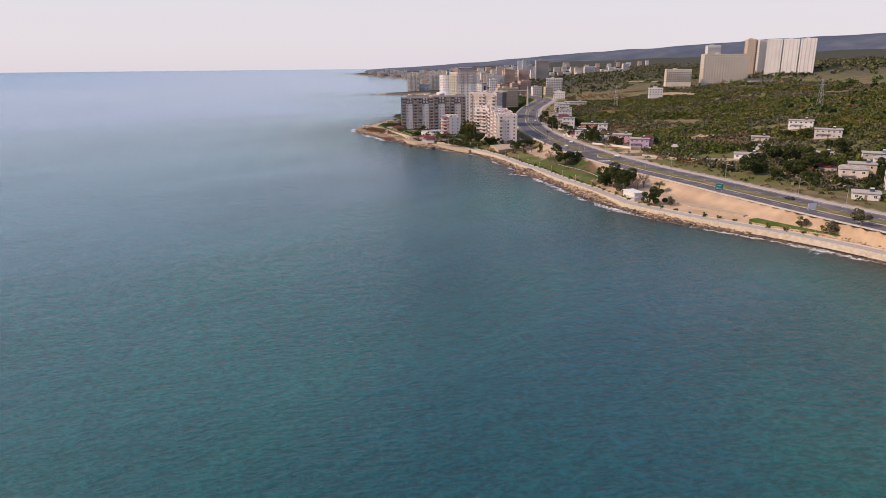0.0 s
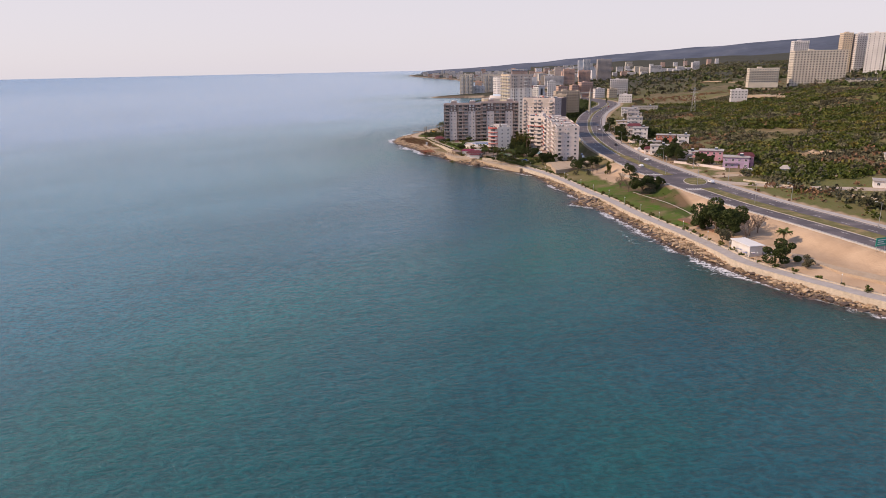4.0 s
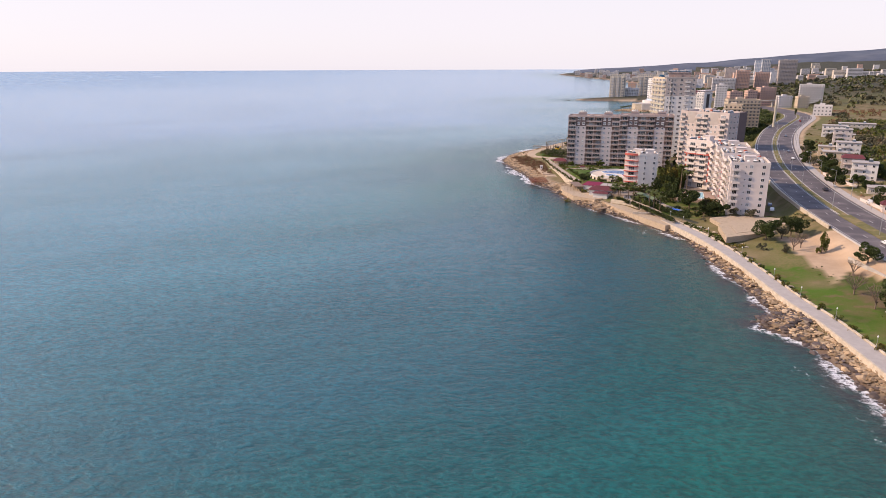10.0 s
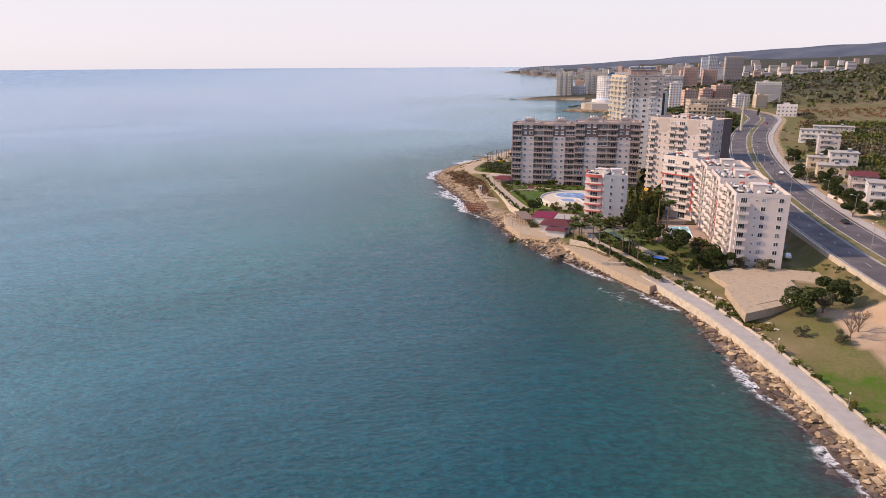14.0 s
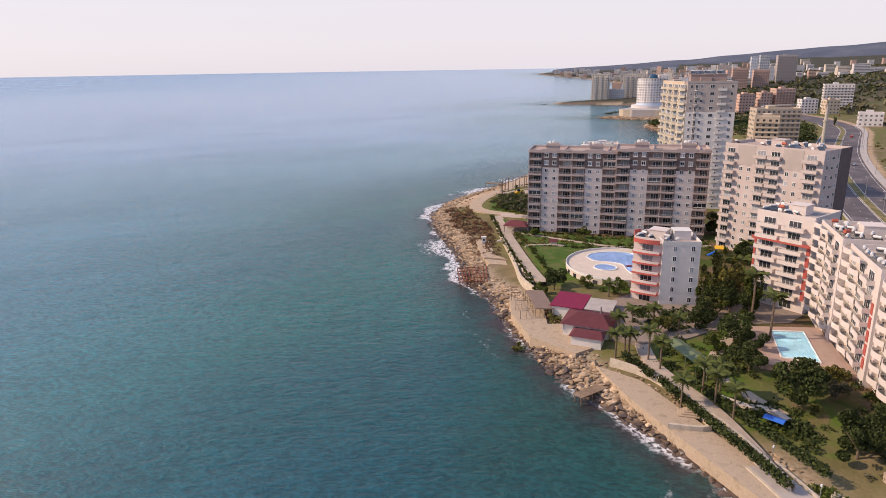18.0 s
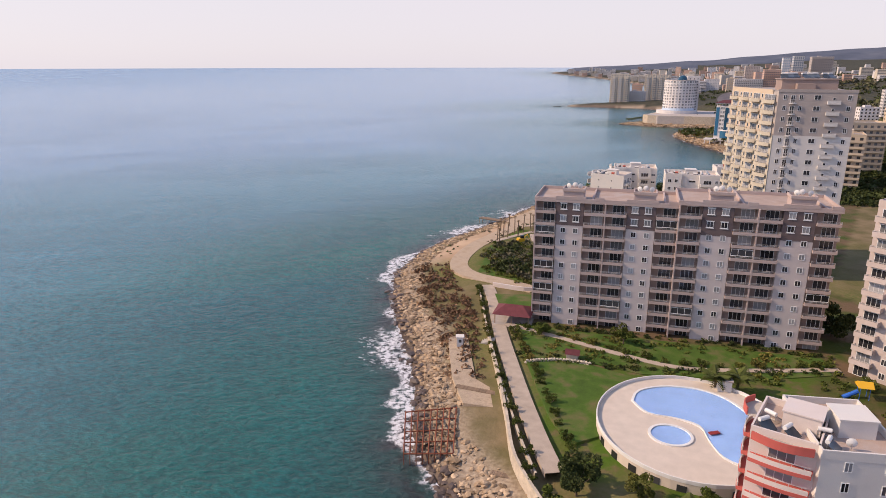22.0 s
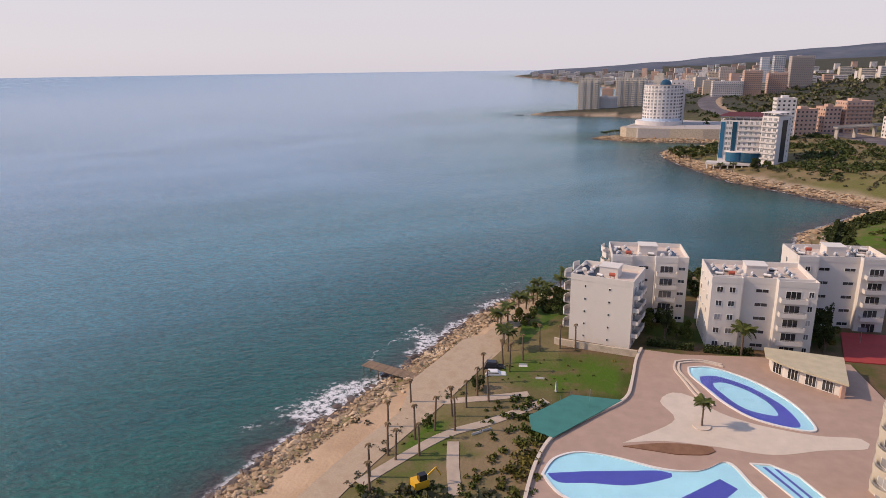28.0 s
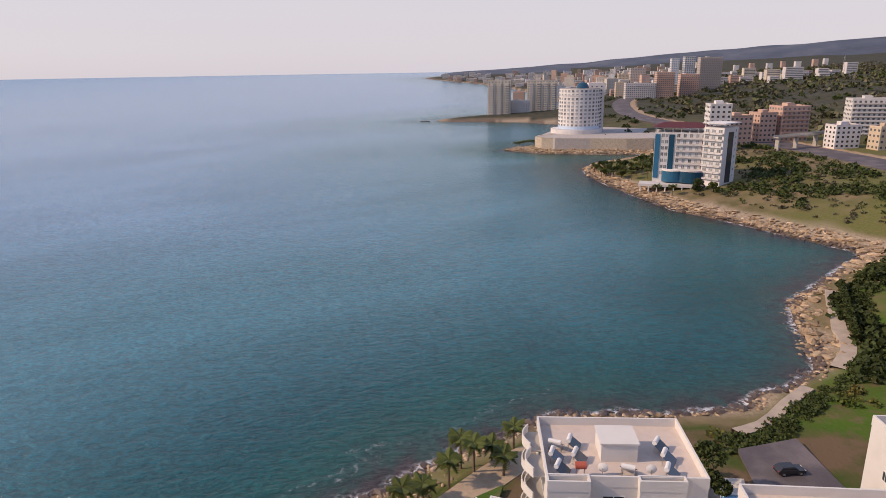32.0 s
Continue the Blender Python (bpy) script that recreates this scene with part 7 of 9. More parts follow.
scatter("garden_thicket", "rounded shrubs on the bay garden's lawn", M_LEAF,
        spread(42, 900, 8, 110, 806, 900, lambda x, y: (line_dist(x, y, HEDGE_LINE)[0] > 2.4) & (line_dist(x, y, HEDGE_LINE)[0] < 26) & (shore(x, y) > 8) & ~inside(x, y, [(10.5, 792), (24, 796), (22, 812), (11.5, 808)]) & (wobble(x, y, 9, 2) > 0.25)), 1.4, 36, 0.26, 42)
scatter("shore_scrub", "reddish-brown dry brush above the rocks", M_SCRUB,
        spread(11, 1150, -80, -35, 600, 672, lambda x, y: (shore(x, y) > 7) & (shore(x, y) < 22) & (line_dist(x, y, [(-24, 579), (-34, 606), (-45, 640), (-57, 662), (-64, 687)])[0] > 5.5)), 1.1, 26, 0.24, 11)
scatter("shore_scrub", "low dry plants beside the sandy track", M_OLIVE,
        spread(12, 160, -80, -40, 660, 800, lambda x, y: (shore(x, y) > 8) & (shore(x, y) < 14)), 0.6, 16, 0.18, 12)
scatter("plot_bushes", "rounded green bushes on the overgrown plot", M_OLIVE,
        spread(13, 130, -58, -35, 658, 700, lambda x, y: line_dist(x, y, [(-47, 657), (-57, 661.5), (-63, 671), (-64, 687), (-60.5, 705)])[0] > 6), 1.5, 40, 0.3, 13)
scatter("plot_bushes", "fresh green undergrowth on the overgrown plot", M_LEAF,
        spread(43, 420, -58, -35, 656, 700, lambda x, y: (line_dist(x, y, [(-47, 657), (-57, 661.5), (-63, 671), (-64, 687), (-60.5, 705)])[0] > 4.5) & (wobble(x, y, 6, 1) > -0.4)), 0.8, 40, 0.17, 43)
scatter("plot_bushes", "large dark evergreen bushes on the overgrown plot", M_LEAFDK,
        spread(44, 40, -52, -36, 658, 692, lambda x, y: line_dist(x, y, [(-47, 657), (-57, 661.5), (-63, 671), (-64, 687)])[0] > 6.5), 2.0, 90, 0.26, 44)
scatter("plot_bushes", "low dry and green plants along the lawn's fence", M_OLIVE,
        spread(45, 260, -62, -40, 696, 735, lambda x, y: (line_dist(x, y, [(-60, 699), (-57, 712), (-57.5, 724), (-50, 731), (-44, 734)])[0] < 1.6)), 0.6, 30, 0.14, 45)
scatter("plot_bushes", "dark shrubs by the pool terrace garden", M_LEAF,
        spread(14, 90, -43, -32, 699, 730, lambda x, y: shore(x, y) > 12), 0.9, 34, 0.22, 14)
scatter("garden_shrubs", "mixed shrubs in the first garden", M_LEAFDK,
        spread(15, 620, 4, 48, 496, 556, lambda x, y: (shore(x, y) > 16) & ~inside(x, y, [(26, 548), (27, 524), (48, 523), (62, 500), (64, 560)]) & (wobble(x, y, 8) > -0.1)), 1.3, 46, 0.22, 15)
scatter("garden_shrubs", "light green shrubs among the garden paths", M_LEAF,
        spread(35, 330, -6, 66, 496, 610, lambda x, y: (shore(x, y) > 15) & ~inside(x, y, [(26, 550), (27, 524), (46, 523), (66, 496), (66, 560), (46, 580), (30, 556)]) & (np.hypot(x, y - 588) > 19) & (np.hypot(x + 6, y - 541) > 15) & (wobble(x, y, 7, 3) > 0.1)), 1.0, 44, 0.2, 35)
PAD_EDGE = [(31, 487), (36, 480), (41, 470), (42.5, 460), (48, 458)]
scatter("slope_bushes", "green bushes on the slope below the concrete pad", M_LEAF,
        spread(46, 900, 26, 50, 452, 498, lambda x, y: (line_dist(x, y, PAD_EDGE)[0] < 2.6) & (shore(x, y) > 9)), 0.75, 34, 0.16, 46)
scatter("slope_bushes", "rough growth round the levelled earth", M_OLIVE,
        spread(47, 500, 30, 80, 476, 506, lambda x, y: line_dist(x, y, [(40, 493), (50, 501), (72, 500), (75, 486)])[0] < 1.8), 0.7, 34, 0.16, 47)
scatter("town_trees", "dark trees lining the road in the far town", M_LEAFDK,
        spread(36, 520, 40, 320, 1230, 1900, lambda x, y: (shore(x, y) > 16) & (line_dist(x, y, ROAD_LINE)[0] > 15) & (wobble(x, y, 40, 2) > -0.2)), 3.6, 30, 0.8, 36)
scatter("garden_shrubs", "shrubs and flowers before the long block", M_LEAF,
        spread(16, 420, -36, 30, 608, 628, lambda x, y: (line_dist(x, y, [(-39, 626), (-25, 621), (-12, 616), (0, 613), (14, 616), (30, 621)])[0] > 1.3) & (np.hypot(x, y - 588.5) > 19) & (wobble(x, y, 6, 5) > -0.2)), 0.75, 34, 0.17, 16)
scatter("garden_shrubs", "low hedge rows and flower bushes before the long block", M_LEAFDK,
        spread(48, 900, -38, 30, 606, 629, lambda x, y: ((line_dist(x, y, [(-36, 627.5), (28, 628)])[0] < 1.2) | (line_dist(x, y, [(-33, 612), (-14, 609.5), (10, 613.5), (27, 619)])[0] < 0.9)) & (np.hypot(x, y - 588.5) > 19)), 0.7, 40, 0.15, 48)
scatter("grass_tufts", "tufts of rough grass and weeds on the lawns", M_LEAF,
        spread(17, 3600, -60, 95, 340, 760, lambda x, y: inside(x, y, [(70, 399), (83, 350), (92, 356), (87, 396), (70, 432), (61, 436)]) | inside(x, y, [(-34, 616), (-24, 588), (-14, 584), (-9, 606)]) | inside(x, y, [(-45, 735), (-20, 735), (-17, 752), (-40, 752)]) | inside(x, y, [(-56, 700), (-41, 711), (-54, 722)])), 0.35, 7, 0.16, 17, 0.4)

# single trees
for k, (x, y, kind, s) in enumerate(((56.5, 464, "dark", 1.25), (66, 472, "dark", 1.2), (71, 449, "tall", 0.95), (60, 448, "olive", 0.7), (79.5, 432, "dark", 0.95), (77.5, 393, "dark", 1.45), (83, 397, "dark", 1.1), (80, 390, "olive", 1.2), (86, 394, "dark", 0.7), (62, 466, "olive", 1.1), (54, 452, "olive", 0.6))):
    tree("broad dark evergreen tree above the promenade lawn", x, y, kind, s, k)
for k, (x, y, kind, s) in enumerate(((87.5, 318, "dark", 1.9), (92.5, 318, "dark", 1.6), (84.5, 324, "dark", 1.0), (91.5, 312, "dark", 1.4), (86, 306, "olive", 1.2), (96, 281, "dark", 1.3), (101, 276, "olive", 0.9), (140, 222, "olive", 1.1), (147, 216, "olive", 1.2), (152, 225, "olive", 1.0), (135, 232, "olive", 0.9))):
    tree("spreading dark green tree beside the shore road", x, y, kind, s, k + 1)
for x, y, s in ((97, 311, 1.5), (101, 314, 1.4), (94, 306, 1.3), (85, 326, 1.1), (72, 397, 1.3), (70, 408, 1.2), (66, 455, 1.1), (63, 451, 1.0), (74, 425, 1.0), (83, 404, 1.0)):
    bare_tree("leafless pale shrub tree above the promenade", x, y, s)
for k, (x, y, kind, s) in enumerate(((22, 561, "tall", 1.3), (27, 556, "dark", 1.25), (31, 553, "tall", 1.5), (25, 566, "tall", 1.6), (30, 567, "tall", 1.4), (27, 562, "tall", 1.5), (24, 553, "round", 1.1), (20, 548, "dark", 1.0), (25.7, 539, "dark", 1.1), (26.4, 524, "dark", 0.9), (28.9, 533, "dark", 0.8), (40.5, 524, "bush", 1.3), (43, 524.5, "bush", 1.2),
                                     (33.2, 513, "dark", 1.35), (32.6, 519.7, "round", 0.8), (21.7, 532.7, "round", 0.9), (40, 516, "olive", 0.9), (44, 500, "dark", 1.0), (38, 497, "dark", 1.1), (50, 499, "olive", 0.9), (56, 498.5, "olive", 0.9), (-17, 568, "dark", 0.95),
                                     (-21, 563, "round", 0.8), (-8, 569, "round", 0.7), (1, 566, "round", 0.8), (10, 540, "round", 0.8), (36, 600, "dark", 1.1), (33, 640, "dark", 1.2), (-30, 622, "round", 0.65), (-12, 622, "round", 0.8), (62, 610, "dark", 1.5), (66, 640, "dark", 1.6), (72, 700, "dark", 1.6), (78, 730, "tall", 1.6))):
    tree("evergreen garden tree between the houses", x, y, kind, s, k)
for k, (x, y, s) in enumerate(((-13, 768, 1.0), (-11, 772, 0.9), (-6, 766, 1.1), (22, 770, 1.3), (25, 767, 1.2), (24, 776, 1.2), (-40, 768, 1.2), (-36, 778, 1.3), (-33, 786, 1.2), (-46, 732, 0.55), (-52, 718, 0.5), (2, 796, 1.6), (-6, 798, 1.5), (-4, 830, 0.1))):
    if s > 0.2:
        tree("dark rounded tree beside the white houses", x, y, "dark" if k % 2 else "round", s * 0.8, k)
for x, y in ((-8.5, 764.5), (24, 763.5), (27, 774), (163, 990)):
    tree("slim dark cypress by the houses", x, y, "cypress", 1.25, 1)
# clipped bushes along the paths and the promenade
CLIP = [p for k, p in enumerate(spline([(-23, 568), (-26.5, 579), (-31.5, 592), (-36.5, 606), (-42, 622), (-47.5, 640), (-51, 650)], 4.2))]
for k, p in enumerate(CLIP):
    tree("small clipped bush beside the garden path", p.x - 0.6, p.y, "bush", 0.55 + 0.1 * (k % 3), k, 4.3, name="clipped_bush")
for k, p in enumerate(spline([(-18, 575), (-22, 585), (-27, 599), (-32, 612), (-36.5, 624), (-26, 622.8), (-12, 617.6), (0, 614.8), (14, 617.8), (28, 622)], 3.6)):
    tree("round clipped bush along the garden path", p.x + 0.5, p.y - 0.3, "bush", 0.55 + 0.14 * (k % 3), k, 4.45, name="clipped_bush")
for k, p in enumerate(spline([(p[0] + 2.6, p[1] + 1.0) for p in PROM[3:-1]], 6.5)):
    tree("small bush along the promenade wall", p.x, p.y, "bush", 0.45 + 0.12 * (k % 4), k, 2.9, name="roadside_bush")
for x, y in ((33, 614), (39, 608), (-22, 533), (-14.4, 546.5)):
    tree("rounded hedge bush on the terrace", x, y, "bush", 1.1, int(x) % 4)
# hedges
for lab, a, b, zz in (("clipped hedge above the shore terrace", (9.0, 516.6), (26, 486), 3.6), ("dense hedge beside the paved walk", (2.0, 527), (8, 518), 3.4), ("clipped hedge inside the paved walk", (14.5, 516.5), (32, 489), 4.3), ("clipped hedge before the white house", (-1, 758.8), (9, 759), 4.4), ("clipped hedge by the pool court", (-13, 760), (-3, 759), 4.4), ("hedge along the shore path", (52, 856), (66, 894), 4.6)):
    a, b = Vector(a), Vector(b)
    n = int((b - a).length * 85)
    g = np.random.default_rng(n)
    t = g.uniform(0, 1, n)
    d = (b - a).normalized()
    off = g.uniform(-0.7, 0.7, n)
    c = np.stack([a.x + (b.x - a.x) * t - d.y * off, a.y + (b.y - a.y) * t + d.x * off, zz + 0.2 + g.uniform(0.0, 1.5, n)], 1)
    hob = new("hedge", quads_mesh("hedge", c, 0.2, n, (M_LEAFDK,)))
    tagged(hob, lab, "hedge")

# palms
for k, (x, y, h) in enumerate(((0.5, 528, 6.0), (3.3, 529, 5.5), (2.4, 531, 5.0), (7.2, 525.5, 8.0), (9.4, 521.5, 7.5), (12.6, 508.5, 7.0), (16.6, 512.5, 8.0), (18.4, 508.8, 8.0), (21.0, 505, 7.5), (19.6, 512.6, 7.5), (0.8, 540, 4.5), (-2, 563, 4.0), (9, 548, 3.5), (14.2, 542, 4.0), (4, 545, 4.0))):
    palm("bushy fan palm on the shore garden", x, y, h, 1.0, k)
for x, y, h in ((31.2, 551, 10.0), (33.2, 540, 9.0), (37, 606, 3.0), (40, 612, 3.5), (5, 604, 3.0), (9, 605, 3.0), (34, 585, 5.0)):
    palm("tall feathery date palm in the garden", x, y, h, 1.25, int(x))
for k, (x, y) in enumerate(((-47.7, 768.4), (-45.5, 770.5), (-43.4, 775.3), (-42, 780), (-40.6, 784), (-39.9, 788), (-37.6, 792), (-34.3, 797), (-30.7, 800.4), (-28, 804), (-24.5, 808), (-46, 762), (-44.5, 757), (-42.8, 752), (-33, 803), (-26, 800), (-38, 783))):
    palm("shore palm before the white houses", x, y, 4.0 + (k % 3), 1.0, k, far=True)
palm("single palm before the white house", 6.5, 758.5, 5.0, 1.25, 3)
palm("slender young palm in a round bed on the terrace", -5.8, 725.5, 6.0, 0.8, 2, 5.1)
slab_on("palm_bed", oval(-5.8, 725.5, 1.5, 1.5, 20), 5.32, M_CREAMDECK, "round stone bed of the terrace palm", thick=0.3)
for k, (x, y) in enumerate(((-54.4, 706), (-56.2, 707.5), (-53.1, 712.8), (-57.6, 725.6), (-48.6, 721.3), (-43, 727.7), (-46.7, 724.8), (-45.5, 729.4), (-45.4, 735.2), (-42.9, 744.8), (-38.9, 747), (-35.8, 752), (-31.6, 754.4), (-28.2, 754.2), (-50.5, 716), (-59, 716), (-51, 708), (-47, 716.5), (-55.5, 697), (-57, 701), (-41, 741))):
    palm("bare palm trunk with a small dry tuft", x, y, 6.0 + (k % 3) * 0.5, 0.95, k, None, True, (k % 5) * 1.6 - 3)
for k, (x, y) in enumerate(((26, 1098), (30, 1090), (34, 1084), (40, 1079), (30, 1106), (38, 1094), (44, 1088), (48, 1076), (52, 1034), (46, 1040), (24, 1115), (34, 1112))):
    palm("palm in the hotel's shore garden", x, y, 4.5, 1.1, k, far=True)
for k, (x, y) in enumerate(((28, 1102), (33, 1098), (38, 1104), (43, 1096), (36, 1088), (30, 1118), (25, 1122), (64, 1036), (70, 1030), (40, 1110), (47, 1101))):
    tree("dark garden tree before the hotel", x, y, "dark" if k % 2 else "round", 1.0, k)
for k in range(8):
    palm("small palm on the headland terrace", -24 + k * 3.0, 1246 + 6 * math.sin(k), 3.5, 1.2, k, far=True)

# rocks of the shore
def rock_mesh(seed):
    g = np.random.default_rng(seed)
    bm = bmesh.new()
    bmesh.ops.create_icosphere(bm, subdivisions=1, radius=1.0)
    for v in bm.verts:
        v.co = Vector((v.co.x * 1.15, v.co.y * 0.8, v.co.z * 0.45)) * float(g.uniform(0.55, 1.3))
    return bm


def rock_field(name, label, material, spots, lo, hi, seed, sink=0.25):
    g = np.random.default_rng(seed)
    bases = []
    for k in range(6):
        b = rock_mesh(seed * 10 + k)
        b.verts.ensure_lookup_table()
        bases.append((np.array([v.co for v in b.verts]), np.array([[v.index for v in f.verts] for f in b.faces])))
        b.free()
    vs, fs, n0 = [], [], 0
    zz = np.maximum(height(spots[:, 0], spots[:, 1]), -0.5)
    for (x, y), z in zip(spots, zz):
        v, f = bases[int(g.integers(6))]
        s, a = float(g.uniform(lo, hi)) * (1.6 if g.random() < 0.12 else 1.0), float(g.uniform(0, 6.28))
        c, sn = math.cos(a), math.sin(a)
        w = np.stack([v[:, 0] * c - v[:, 1] * sn, v[:, 0] * sn + v[:, 1] * c, v[:, 2]], 1) * s + (x, y, z + s * sink)
        vs.append(w)
        fs.append(f + n0)
        n0 += len(v)
    me = bpy.data.meshes.new(name)
    me.from_pydata(np.concatenate(vs).tolist(), [], np.concatenate(fs).tolist())
    me.materials.append(material)
    return tagged(new(name, me), label, kind="stuff")


def along_shore(seed, n, y0, y1, lo, hi):
    """Spots in a band beside the water's edge."""
    g = np.random.default_rng(seed)
    cl = np.array([tuple(p) for p in spline(COAST[4:72], 3)])
    cl = cl[(cl[:, 1] > y0) & (cl[:, 1] < y1)]
    p = cl[g.integers(0, len(cl), n * 4)] + g.uniform(-hi - 3, hi + 3, (n * 4, 2))
    s = shore(p[:, 0], p[:, 1])
    p = p[(s > lo) & (s < hi)]
    return p[:n]


rock_field("shore_rocks", "pale boulders piled along the shore", M_ROCK, along_shore(21, 2300, 150, 560, 0.6, 7.5), 0.35, 0.85, 3)
rock_field("shore_rocks", "pale rubble heaped against the promenade", M_ROCK, along_shore(28, 6500, 150, 560, 1.5, 11.0), 0.16, 0.42, 13, 0.45)
rock_field("shore_rocks", "broken pale stones along the point", M_ROCK, along_shore(27, 2600, 540, 800, 0.4, 8.0), 0.2, 0.75, 9, 0.1)
rock_field("shore_rocks", "brown rock shelf below the shore path", M_ROCK, spread(52, 420, 40, 66, 852, 902, lambda x, y: (shore(x, y) > -3) & (shore(x, y) < 6)), 0.35, 1.3, 16, 0.05)
rock_field("shore_rocks", "low stones along the quiet bay", M_ROCK, along_shore(53, 500, 800, 930, 0.2, 3.5), 0.2, 0.6, 17, 0.05)
rock_field("shore_rocks", "pale stone rubble on the point", M_ROCK, along_shore(22, 4600, 590, 800, 1.5, 8.5), 0.09, 0.26, 4)
rock_field("wet_rocks", "dark wet rocks at the waterline", M_WETROCK, along_shore(23, 4200, 150, 1130, -2.6, 2.0), 0.3, 0.95, 5, 0.1)
rock_field("shore_rocks", "pale limestone ledges of the headland", M_ROCK, along_shore(24, 2600, 915, 1250, 0.6, 10.0), 0.4, 1.3, 6, 0.1)
rock_field("shore_rocks", "pale stones on the slope below the pad", M_STONE, spread(54, 260, 28, 50, 452, 496, lambda x, y: (line_dist(x, y, PAD_EDGE)[0] < 3.2) & (shore(x, y) > 9)), 0.25, 0.7, 18, 0.3)
rock_field("shore_rocks", "broken stone along the shore terraces", M_ROCK, spread(55, 900, -32, 30, 482, 566, lambda x, y: (shore(x, y) > -0.5) & (shore(x, y) < 5)), 0.4, 1.1, 19, 0.35)
rock_field("wet_rocks", "small reef of rocks beside the short spit", M_WETROCK, spread(25, 160, 42, 56, 384, 398, lambda x, y: shore(x, y) > -2.5), 0.4, 1.0, 7)
bank = thing("rock_bank", "bank of single pale boulders on the point's shore", "rocks")
RK = [shared(("rock", k), lambda bm: (bm.free(), rock_mesh(60 + k))[1], M_ROCK) for k in range(5)]
for k, (x, y) in enumerate(along_shore(26, 180, 560, 770, 0.8, 9.0)):
    s = 0.4 + 0.4 * ((k * 0.37) % 1)
    part("rock", RK[k % 5], parent=bank, at=pose(float(x), float(y), max(ground_at(x, y), -0.3) + s * 0.25, 0, 0, k * 47 % 360) @ Matrix.Diagonal((s, s, s, 1)))


# ---- smaller buildings and loose things ----
def gable(bm, x0, x1, y0, y1, z0, z1, over=0.4, hip=0.0):
    """A pitched roof whose ridge runs along x."""
    v = [bm.verts.new(p) for p in ((x0 - over, y0 - over, z0), (x1 + over, y0 - over, z0), (x1 + over, y1 + over, z0), (x0 - over, y1 + over, z0), (x0 - over + hip, (y0 + y1) / 2, z1), (x1 + over - hip, (y0 + y1) / 2, z1))]
    for f in ((0, 1, 5, 4), (1, 2, 5), (2, 3, 4, 5), (3, 0, 4), (3, 2, 1, 0)):
        bm.faces.new([v[i] for i in f])
    return bm


def tiled_roof(name, x0, x1, y0, y1, z0, z1, material, parent, over=0.4, hip=0.0, label="", at=None):
    """A pitched roof with its battens of tiles as separate courses."""
    ob = part(name, gable(bmesh.new(), x0, x1, y0, y1, z0, z1, over, hip), material, parent, label, at)
    return ob


def restaurant():
    ob = thing("restaurant", "low seaside restaurant with dark red roofs and white walls", "restaurant", pose(-6.0, 541.5, 3.4, 0, 0, -8))
    part("wall", box(bmesh.new(), -5.2, 5.4, -4.4, 5.0, -1.2, 2.4), M_WHITE, ob)
    tiled_roof("roof", -5.2, 5.4, -4.4, 5.0, 2.4, 3.9, M_TILE, ob, 0.7, 3.0, "dark red hipped roof")
    part("annex_wall", box(bmesh.new(), -2.2, 4.6, -9.4, -4.4, -1.2, 1.7), M_WHITE, ob)
    tiled_roof("annex_roof", -2.2, 4.6, -9.4, -4.4, 1.7, 2.4, M_TILE, ob, 0.5, 1.0, "dark red lower roof")
    part("wall", box(bmesh.new(), -10.4, -3.0, 5.6, 16.0, -1.2, 2.6), M_WHITE, ob)
    mr = bmesh.new()
    box(mr, -11.0, -2.6, 5.2, 16.4, 2.6, 2.8)
    part("awning_roof", mr, M_MAGENTA, ob, "bright crimson flat awning roof")
    part("wall", box(bmesh.new(), -2.0, 4.0, 6.0, 14.0, -1.2, 2.6), M_WHITE, ob)
    part("sheet_roof", box(bmesh.new(), -2.4, 4.4, 5.6, 14.4, 2.6, 2.75), M_PAVE, ob, "pale sheet roof")
    part("vent_pipe", tube(bmesh.new(), (2.4, 2.0, 3.4), (2.4, 2.0, 5.2), 0.2, 0.2, 8), M_STEEL, ob)
    for s in (-4.0, -1.8, 0.4, 2.6):
        window(ob, pose(-5.2, s, 0.7, 0, 0, -90), 1.6, 1.4, 0.09, 1)
    return ob


M_MAGENTA = mat("crimson_awning", (0.21, 0.012, 0.05), 0.7, var=0.12, scale=0.8)
restaurant()


def pergola(label, pts, z, roof_mat, posts=3, name="pergola"):
    """A light roof on posts over a four-cornered ground."""
    ob = thing(name, label, "pergola")
    p = [Vector((*q, z)) for q in pts]
    bm = bmesh.new()
    prism(bm, [tuple(q) for q in pts] if sum(a[0] * b[1] - b[0] * a[1] for a, b in zip(pts, pts[1:] + pts[:1])) > 0 else [tuple(q) for q in pts[::-1]], z, z + 0.08)
    part("canopy", bm, roof_mat, ob)
    for i in range(4):
        a, b = p[i], p[(i + 1) % 4]
        part("beam", tube(bmesh.new(), a - Vector((0, 0, 0.08)), b - Vector((0, 0, 0.08)), 0.08, 0.08, 5), M_WOOD, ob)
        for k in range(posts):
            q = a.lerp(b, k / posts)
            g = ground_at(q.x, q.y)
            part("post", tube(bmesh.new(), (q.x, q.y, g - 0.2), (q.x, q.y, z), 0.07, 0.07, 6), M_WOOD, ob)
    return ob


